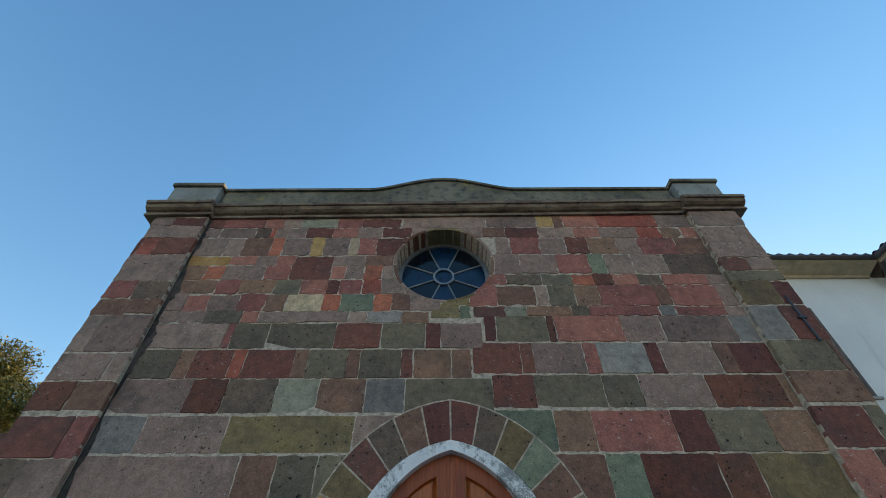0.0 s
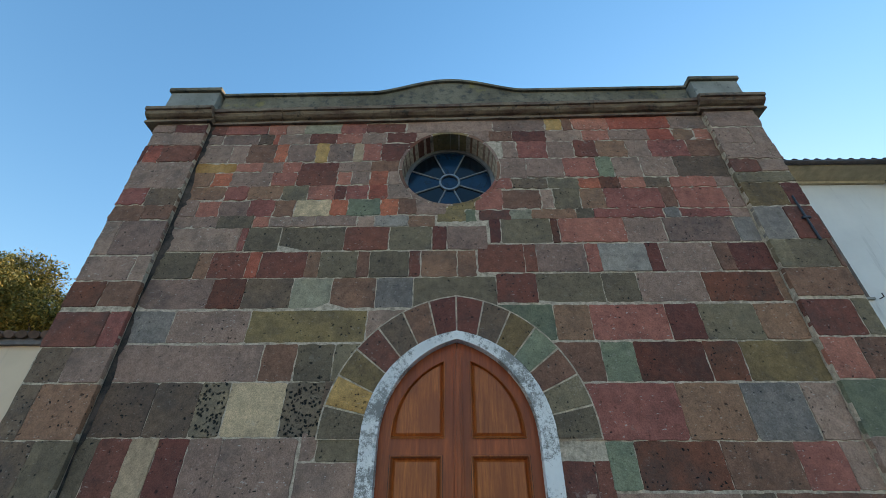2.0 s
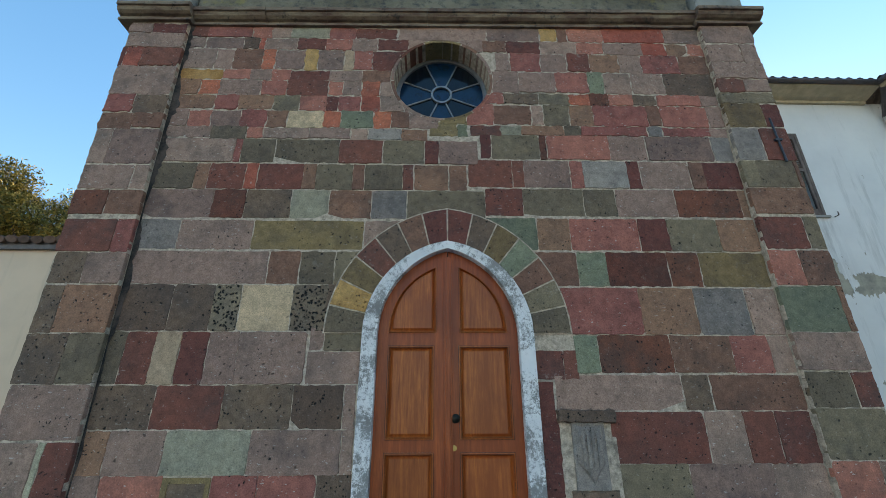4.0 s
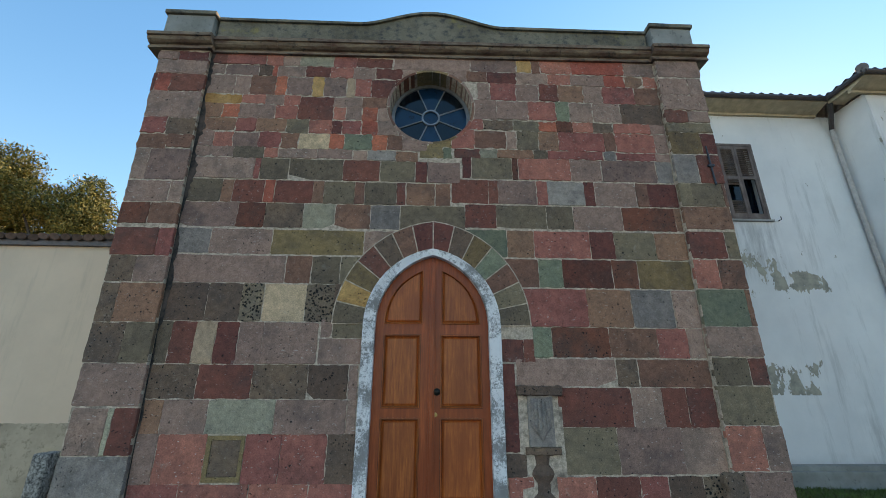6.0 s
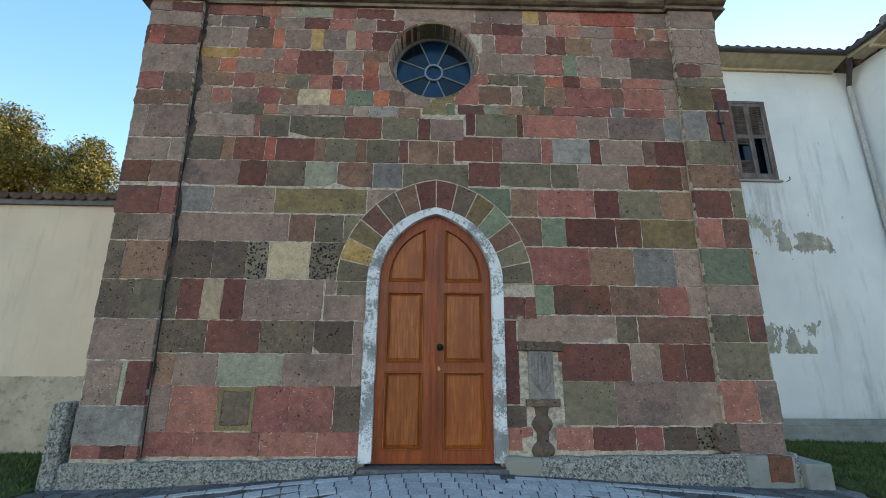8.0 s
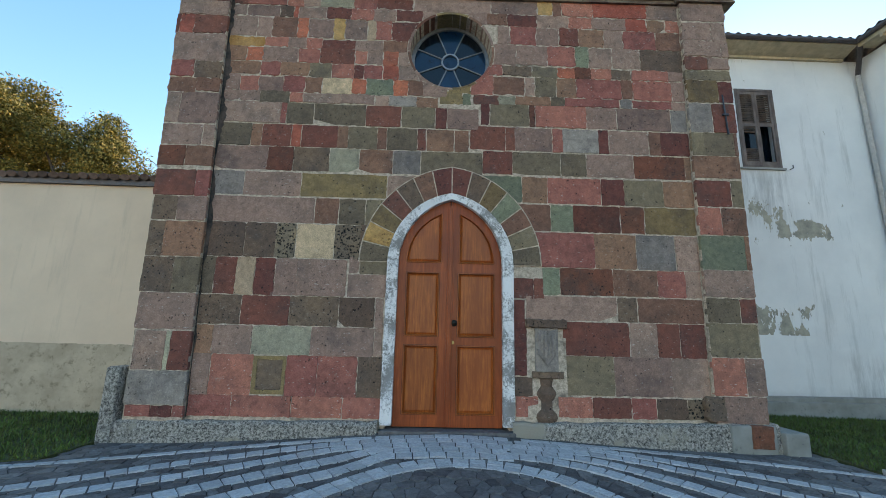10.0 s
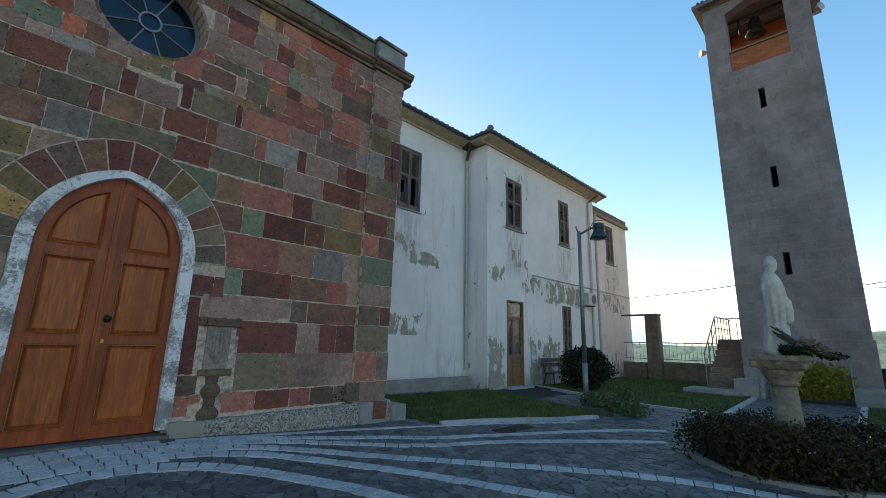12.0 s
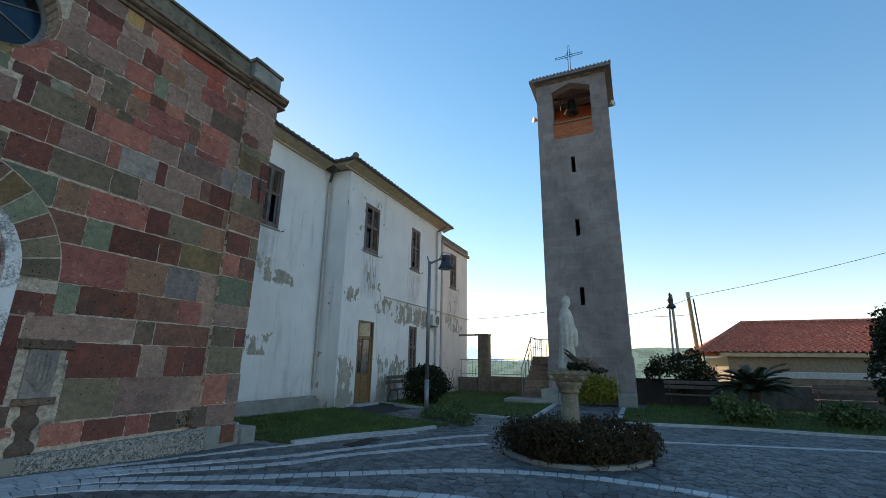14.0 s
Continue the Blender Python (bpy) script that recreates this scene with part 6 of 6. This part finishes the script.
shrub("round_bush", "clipped round dark bush beside the house", [(12.95, 0.42, 0.40, 0.74, 0.74, 0.60), (12.95, 0.42, 0.52, 0.66, 0.66, 0.48)], 9000, 0.045, LEAF_DARK, "bush", 0.8)
shrub("low_plants", "low green plants at the lamp foot", [(9.5, -1.5, -0.10, 0.4, 0.4, 0.18), (9.1, -2.2, -0.06, 0.4, 0.4, 0.22), (8.75, -2.65, -0.1, 0.35, 0.3, 0.16), (9.15, -2.35, 0.05, 0.2, 0.2, 0.26)], 2600, 0.035, LEAF_LOW, "plants", 0.3)
shrub("planter_shrub", "sunlit yellow-green shrub at the tower foot", [(15.4, -4.95, 0.35, 0.4, 0.5, 0.5), (15.4, -5.4, 0.3, 0.35, 0.4, 0.45), (15.4, -4.6, 0.1, 0.3, 0.3, 0.25)], 4500, 0.05, LEAF_GOLD, "shrub", 0.4)
shrub("lawn_bush", "leafy pale green bush on the lawn", [(12.4, -8.7, 0.05, 0.5, 0.5, 0.3), (12.4, -8.4, 0.2, 0.35, 0.35, 0.28), (12.3, -9.1, 0.05, 0.35, 0.35, 0.26)], 3000, 0.05, LEAF_LOW, "bush", 0.4)
shrub("lawn_bush", "leafy pale green bush on the lawn", [(12.9, -10.9, 0.08, 0.5, 0.5, 0.32), (12.9, -11.3, 0.02, 0.4, 0.4, 0.25)], 2500, 0.05, LEAF_LOW, "bush", 0.4)
shrub("tall_bush", "tall dark clipped bush at the lawn edge", [(12.6, -12.3, 1.0, 0.75, 0.8, 1.2), (12.6, -12.3, 1.9, 0.6, 0.65, 0.75)], 9000, 0.05, LEAF_DARK, "bush", 0.75)
shrub("dark_shrub", "spreading dark evergreen shrub behind the bench", [(17.2, -7.25, 1.15, 0.45, 0.5, 0.4), (17.2, -8.1, 1.15, 0.5, 0.6, 0.5), (17.2, -6.9, 0.95, 0.3, 0.35, 0.28), (17.2, -8.55, 0.85, 0.45, 0.5, 0.45), (17.2, -7.75, 1.45, 0.25, 0.3, 0.2), (17.2, -8.3, 1.6, 0.2, 0.25, 0.2), (17.2, -7.9, 0.5, 0.35, 0.35, 0.35)], 5200, 0.055, LEAF_DARK, "shrub", 0.35)

# cycad
palm = thing("cycad", "dark sago palm with arching fronds on the lawn", "palm")
part("trunk", lathe(B(), [(0.19, GZ - 0.02), (0.17, 0.0), (0.16, 0.2), (0.18, 0.32), (0.14, 0.42)], 15.0, -9.55, 14), BARK, palm)
rng = np.random.default_rng(21)
for k in range(44):
    a, up2, ln = 2 * math.pi * k * 0.382 + rng.uniform(-0.1, 0.1), 1.16 - 0.022 * k, rng.uniform(0.95, 1.3)
    quads = []
    pts = [Vector((15.0, -9.55, 0.4))]
    for i in range(14):
        tilt = up2 - 0.95 * (i / 13) ** 1.6
        pts.append(pts[-1] + Vector((math.cos(tilt) * math.cos(a), math.cos(tilt) * math.sin(a), math.sin(tilt))) * (ln / 14))
    side = Vector((-math.sin(a), math.cos(a), 0))
    for p, p2 in zip(pts[1:], pts[2:]):
        d = (p2 - p).normalized()
        for s in (-1, 1):
            for o in (0.0, 0.33, 0.67):
                b0 = p.lerp(p2, o)
                tip = b0 + side * s * 0.15 + d * 0.10 + Vector((0, 0, 0.05))
                quads.append([b0, b0 + d * 0.032, tip + d * 0.005, tip - d * 0.005])
    fr = quad_mesh("frond", [[tuple(v2) for v2 in qd] for qd in quads], LEAF_PALM)
    fr.parent = palm
    part("rib", tube(B(), pts, 0.009, 4), LEAF_PALM, fr)

# ---- low house with the red roof ----
RH = thing("red_roofed_house", "low cream house with a sunlit red tile roof", "house")
part("wall", bx(B(), 23.3, 33, -30, -10.3, -4, 1.62), SANDSTONE, RH)
part("fascia", bx(B(), 22.9, 23.32, -30, -10.0, 1.62, 1.80), EAVES, RH)
part("base_wall", bx(B(), 21.5, 21.9, -30, -10.2, -4, 0.72), RUBBLE, RH)
part("white_band", bx(B(), 21.45, 21.95, -30, -10.15, 0.72, 0.98, 0.02), KERB, RH)
bm = B()
rows, ncol = [], 540
for j in range(20):
    for e, up2 in ((0.0, 0.04), (1.0, 0.0)):
        t = (j + e) / 20
        y_end = -9.05 - 2.75 * t
        rows.append([bm.verts.new((22.75 + 4.6 * t, y_end + (-31 - y_end) * k / ncol, 1.80 + 1.68 * t + up2 + 0.04 * math.sin((y_end + (-31 - y_end) * k / ncol) * 2 * math.pi / 0.24))) for k in range(ncol + 1)])
for a, b in zip(rows, rows[1:]):
    for k in range(ncol):
        bm.faces.new((a[k], a[k + 1], b[k + 1], b[k]))
part("roof", bm, TILE, RH, "red clay pan tile roof")
v = [(22.75, -9.05, 1.8), (27.35, -11.8, 3.48), (33, -9.05, 1.8)]
bm = B()
bm.faces.new([bm.verts.new(p) for p in v])
bm.faces.new([bm.verts.new(p) for p in ((27.35, -11.8, 3.48), (27.35, -31, 3.48), (33, -31, 1.8), (33, -9.9, 1.8))])
part("roof_side", bm, TILE, RH)
part("ridge", tube(B(), [(27.35, -11.8, 3.5), (27.35, -31, 3.5)], 0.12, 8), TILE, RH)
part("hip_ridge", tube(B(), [(22.75, -9.05, 1.84), (27.35, -11.8, 3.5)], 0.09, 8), TILE, RH)

# ---- far hills ----
def hills(name, x, y0, y1, base, height, seed, mat, label, depth, peak=None):
    bm = B()
    nn = 160
    crest_row, foot, back = [], [], []
    for k in range(nn + 1):
        y = y0 + (y1 - y0) * k / nn
        h = base + (peak(y) if peak else 0) + height * (0.5 + 0.5 * noise.noise(Vector((k * 0.07, seed, 0)))) + height * 0.12 * noise.noise(Vector((k * 0.31, seed, 3)))
        crest_row.append(bm.verts.new((x + depth, y, h)))
        foot.append(bm.verts.new((x, y, -40)))
        back.append(bm.verts.new((x + 2 * depth, y, -40)))
    for k in range(nn):
        bm.faces.new((foot[k], foot[k + 1], crest_row[k + 1], crest_row[k]))
        bm.faces.new((crest_row[k], crest_row[k + 1], back[k + 1], back[k]))
    solid(name, bm, mat, label, "hill", kind="structure")


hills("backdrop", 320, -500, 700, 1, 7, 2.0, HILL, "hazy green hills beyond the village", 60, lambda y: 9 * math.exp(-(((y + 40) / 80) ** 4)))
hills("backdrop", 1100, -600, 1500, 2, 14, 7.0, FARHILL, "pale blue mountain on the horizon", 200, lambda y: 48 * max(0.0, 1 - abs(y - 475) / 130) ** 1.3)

# ---- trees behind the boundary wall ----
def tree(x, y, height, spread, seed, leaves, label):
    r = random.Random(seed)
    t = thing("tree", label, "tree", "trees behind the wall")
    bm = B()
    base = Vector((x, y, GZ - 0.2))
    fork = Vector((x + r.uniform(-0.3, 0.3), y, height * 0.35))
    cyl(bm, base, fork, 0.30, 0.2, 10)
    blobs = []
    for k in range(15):
        a = 2 * math.pi * k / 15 + r.uniform(-0.3, 0.3)
        d = spread * r.uniform(0.2, 0.85)
        tip = Vector((x + d * math.cos(a), y + d * math.sin(a), height * r.uniform(0.5, 0.86)))
        if k < 3:
            tip = Vector((x + r.uniform(-0.3, 0.3) * spread, y, height * (0.93 - 0.07 * k)))
        midp = fork.lerp(tip, 0.5) + Vector((r.uniform(-0.3, 0.3), r.uniform(-0.3, 0.3), 0.2))
        cyl(bm, fork, midp, 0.10, 0.07, 6)
        cyl(bm, midp, tip, 0.07, 0.02, 6)
        s = r.uniform(0.75, 1.25)
        blobs.append((*tip, s, s, s * 0.8))
        for m in range(3):
            s2 = r.uniform(0.4, 0.7)
            blobs.append((tip.x + r.uniform(-1, 1) * s, tip.y + r.uniform(-1, 1) * s, tip.z + r.uniform(-0.7, 0.8) * s, s2, s2, s2 * 0.8))
    part("trunk", bm, BARK, t)
    q3 = quad_mesh("crown", leaf_quads(np.random.default_rng(seed), blobs, leaves, 0.055, 0.3), LEAF_TREE)
    q3.parent = t
    return t


tree(-16.3, 10.5, 10.7, 3.0, 1, 95000, "leafy tree with yellowing crown behind the boundary wall")
tree(-13.4, 10.5, 9.3, 1.9, 2, 62000, "smaller leafy tree with yellowing crown behind the wall")
tree(-20.5, 11.0, 10.4, 3.0, 4, 30000, "leafy tree with yellowing crown behind the boundary wall")
tree(-15.9, 13.5, 9.4, 2.6, 5, 30000, "leafy tree with yellowing crown behind the boundary wall")
bare = thing("bare_tree", "thin leafless tree behind the boundary wall", "tree")
bm = B()
r = random.Random(9)
cyl(bm, (-8.6, 9, GZ), (-8.6, 9, 5.5), 0.1, 0.05, 8)
for k in range(26):
    z0 = r.uniform(4.2, 5.6)
    a = (-8.6, 9, z0)
    b = (-8.6 + r.uniform(-1.1, 1.1), 9 + r.uniform(-0.8, 0.8), z0 + r.uniform(0.6, 2.0))
    tube(bm, [a, b, (b[0] + r.uniform(-0.4, 0.4), b[1], b[2] + r.uniform(0.1, 0.5))], 0.012, 4)
part("branches", bm, BARK, bare)

# ---- stones of the church front: courses as (bottom, top, edges in centimetres with the kind of stone between them) ----
COURSES = [
    (0.07, 0.31, "-279 r-226 r-152 r-88 r-39"),
    (0.32, 0.81, "-279 p-257 r-204 *-162 r-123 r-72 k-41"),
    (0.82, 1.17, "-281 n-259 p-209 l-134 p-53 p-42"),
    (1.19, 1.56, "-275 k-227 m-165 k-101 k-54 p-42"),
    (1.58, 2.06, "-280 g-267 m-239 w-215 m-188 p-159 p-94"),
    (1.58, 1.87, "-92 p-41"),
    (1.89, 2.10, "-92 p-77 g-41"),
    (2.08, 2.54, "-282 k-233 k-192 K-165 w-113 K-78"),
    (2.31, 2.55, "-79 k-62"),
    (2.56, 2.91, "-276 p-143 n-110 g-74 g-43"),
    (2.94, 3.27, "-277 b-243 p-165 v-46 p7"),
    (3.31, 3.65, "-289 p-215 d-179 k-129 l-87 n-40 b-1 g87"),
    (3.67, 3.99, "-291 g-241 n-226 m-185 o-171 m-120 n-105 g-64 n-50 g-7 m6 n46 n67"),
    (4.02, 4.33, "-293 m-287 p-203 r-195 g-156 g-82 m-31 g18 m35 p81"),
    (4.10, 4.43, "83 m97 g154 d163 r238 p283 p363 b398"),
    (3.72, 4.07, "68 m120 m133 p187 r202 b254 m269 p328 n345 m389"),
    (3.36, 3.69, "87 m129 g198 g235 p303 d377 n393"),
    (2.95, 3.32, "81 t142 n178 r254 m287 g343 n381"),
    (2.55, 2.92, "132 n182 t213 d279 d313 v387"),
    (2.05, 2.52, "152 r241 n298 b353 s383"),
    (1.68, 2.03, "168 t192 d264 n325 r363 s385"),
    (1.62, 1.88, "127 m156 m170"),
    (1.34, 1.65, "145 s268 k295 n380"),
    (1.24, 1.59, "129 m144"),
    (0.89, 1.32, "193 m282 p319 m349 m383"),
    (0.63, 1.23, "128 m146"),
    (0.40, 0.88, "197 g259 p335 s382"),
    (0.38, 0.60, "128 k153"),
    (0.13, 0.37, "130 r159 *185 r229 m279 r312 k352 K385"),
    (5.95, 6.13, "-292 m-269 r-211 r-186 p-161 l-110 r-75 m-21"),
    (5.75, 5.93, "-294 p-269 p-220 k-200 o-192 p-150 m-113 r-79 p-46 m-6 s18"),
    (5.41, 5.73, "-285 p-251 s-229 n-192 o-175 p-138 y-121 p-88 w-75 r-51 m-15 m-2"),
    (5.24, 5.39, "-293 y-237 r-203 p-177 r-153 m-104 p-63 n-22"),
    (5.00, 5.22, "-293 n-262 o-238 p-187 r-155 m-104 r-85 p-62 o-39 p-13"),
    (4.77, 4.98, "-293 n-239 r-211 n-168 g-136 r-103 m-89 r-61 o-38 p-8 s14"),
    (4.52, 4.75, "-296 p-266 r-239 p-204 r-173 n-148 w-105 o-84 t-45 o-23 n-2 p34"),
    (4.35, 4.50, "-294 p-235 g-193 r-174 p-120 p-70 s-50 b-10 n21"),
    (4.40, 4.60, "23 v57 t69"),
    (5.94, 6.21, "-19 s98"),
    (5.96, 6.20, "98 p170 y193 n207 r256 o339 p391"),
    (5.75, 5.94, "62 s92 n123 m169 s217 r253 p305 o338 n367 r390"),
    (5.44, 5.73, "107 p127 r167 p202 m232 n271 p300 r350 n390"),
    (5.09, 5.42, "101 p136 p183 r225 t246 p281 p324 k389"),
    (4.91, 5.07, "70 r92 r115 k160 g198 o223 d248 r278 k309 r364 p389"),
    (4.59, 4.89, "36 v69 r102 n148 s163 g196 n225 r292 n309 r368 s394"),
    (4.44, 4.57, "72 m109 l134 n186 g207 r289 b308 r366 s393"),
]
COURSES_1 = [
    (0.06, 0.18, "-348 r-319 m-293 r-275"),
    (0.20, 0.59, "-352 b-278"),
    (0.61, 1.08, "-351 p-313 l-307 m-281"),
    (1.11, 1.56, "-353 p-281"),
    (1.58, 2.03, "-358 k-317 g-280"),
    (2.05, 2.51, "-360 k-336 n-282"),
    (2.54, 2.86, "-361 k-324 s-286"),
    (2.88, 3.24, "-359 m-305 r-280"),
    (3.31, 3.59, "-350 d-324 n-286"),
    (3.62, 3.91, "-355 p-305 p-287"),
    (3.94, 4.40, "-359 p-342 p-291"),
    (4.43, 4.63, "-361 n-324 n-294"),
    (4.65, 4.91, "-361 r-330 k-293"),
    (4.93, 5.34, "-364 p-292"),
    (5.37, 5.66, "-368 m-360 o-340 m-295"),
    (5.68, 5.91, "-367 p-295"),
    (5.93, 6.08, "-368 p-337 m-294"),
]
COURSES_2 = [
    (5.91, 6.21, "389 p455"),
    (5.58, 5.89, "386 p433 p457"),
    (5.31, 5.57, "388 p445 p456"),
    (5.09, 5.28, "390 m423 p456"),
    (4.92, 5.07, "389 g457"),
    (4.56, 4.90, "389 v434 m459"),
    (4.08, 4.52, "393 b421 m461"),
    (3.72, 4.06, "390 g404 g448 n460"),
    (3.38, 3.70, "389 n464"),
    (2.96, 3.33, "385 m436 g463"),
    (2.55, 2.93, "383 r418 n460"),
    (2.07, 2.53, "383 t446 n458"),
    (1.70, 2.05, "383 p454"),
    (1.36, 1.67, "382 g430 m454"),
    (0.92, 1.34, "381 g455"),
    (0.44, 0.90, "382 r428 p453"),
    (0.11, 0.42, "384 p450"),
]


def near_arch(x, z, hw, spring, apex):
    """Whether a place lies inside a pointed arch."""
    if z < spring:
        return abs(x - CX) < hw
    h = apex - spring
    r = (hw * hw + h * h) / (2 * hw)
    return math.hypot(abs(x - CX) + r - hw, z - spring) < r


def outside_rose(u, v):
    """Push a point of an outline out of the round window."""
    d = math.hypot(u - 0.385, v - 5.29)
    return (u, v) if d > 0.655 else (0.385 + (u - 0.385) * 0.655 / max(d, 0.01), 5.29 + (v - 5.29) * 0.655 / max(d, 0.01))


def lay(courses, parent, y, jit):
    for n, (z0, z1, text) in enumerate(courses):
        words = text.split()
        left = int(words[0]) / 100
        zm = (z0 + z1) / 2
        for k, word in enumerate(words[1:]):
            right = int(word[1:]) / 100
            last = k == len(words) - 2
            if parent is WALL:
                if k == 0 and left < -2.6:
                    left = -2.79 - 0.024 * zm
                if last and right > 3.6:
                    right = 3.83 + 0.009 * zm
            elif parent is PIL_1:
                left = -3.50 - 0.026 * zm + random.Random(n).uniform(-0.025, 0.01) if k == 0 else left
                right = -2.79 - 0.024 * zm if last else right
            else:
                left = 3.83 + 0.009 * zm if k == 0 else left
                right = 4.50 + 0.009 * zm + random.Random(n).uniform(-0.01, 0.025) if last else right
            if word[0] != "*" and right - left > 0.02:
                seed = n * 40 + k
                r = random.Random(seed)
                gap = r.uniform(-0.001, 0.006)
                pts = rough_rect(left + gap, right - gap, z0 - 0.006 + (r.uniform(-0.012, 0.012) if z0 > 4.3 else 0), z1 + 0.006 + (r.uniform(-0.012, 0.012) if z0 > 4.3 else 0), seed, jit * (2 if z0 > 4.3 else 1))
                if parent is WALL:
                    pts = [outside_rose(u, v) for u, v in pts if not near_arch(u, v, 0.80, 2.05, 2.98)]
                if len(pts) >= 4:
                    part("stone", block(pts, y, r.uniform(0.007, 0.015), 0.04, r.uniform(0.002, 0.0045), seed), STONE[word[0]], parent)
            left = right


lay(COURSES, WALL, 0.002, 0.009)
lay(COURSES_1, PIL_1, -0.068, 0.009)
lay(COURSES_2, PIL_2, -0.068, 0.009)

# wedge stones round the door arch
def arch_at(hw, spring, apex, s):
    h = apex - spring
    r = (hw * hw + h * h) / (2 * hw)
    a = math.asin(h / r) * s
    return (hw - r + r * math.cos(a), spring + r * math.sin(a))


part("arch_joint", ring(B(), arch(CX, 0.85, 2.05, 3.04, 2.05, 12), arch(CX, 1.235, 2.05, 3.435, 2.05, 12), front(-0.0195), 0.03), MORTAR, WALL, "pale mortar between the wedge stones")
for side, kinds in ((-1, "gyvmknm"), (1, "ggntvkm")):
    n = len(kinds)
    for k, kind in enumerate(kinds):
        s0, s1 = k / n + 0.004, (k + 1) / n - 0.004
        lower = [arch_at(0.85, 2.05, 3.045, s0 + (s1 - s0) * i / 2) for i in range(3)]
        upper = [arch_at(1.22, 2.05, 3.42, s0 + (s1 - s0) * i / 2) for i in (2, 1, 0)]
        pts = [(CX + side * u, v) for u, v in lower + upper]
        part("voussoir", block(pts, 0.0, 0.026, 0.04, 0.003, k), STONE[kind], WALL)

# dressed stones round the rose window
edges = (0.15, 0.75, 1.15, 1.95, 2.6, 3.2, 3.75, 4.3, 4.75, 5.35, 5.9, 0.15 + 2 * math.pi)
for k, kind in enumerate("pnvdpnspvrn"):
    a0, a1 = edges[k] + 0.012, edges[k + 1] - 0.012
    steps = [a0 + (a1 - a0) * i / 4 for i in range(5)]
    pts = [(0.385 + r * math.cos(a), 5.29 + r * 1.015 * math.sin(a)) for r, line in ((0.61, steps), (0.648, steps[::-1])) for a in line]
    part("ring_stone", block(pts, 0.0, 0.008, 0.30, 0.004, k), STONE[kind], WALL)

# the setts nearest the church door
for q in near[:300]:
    bm = B()
    sett_faces(bm, q, 0.009 + rnd.uniform(0, 0.004))
    part("sett", bm, SETT, PAVE)
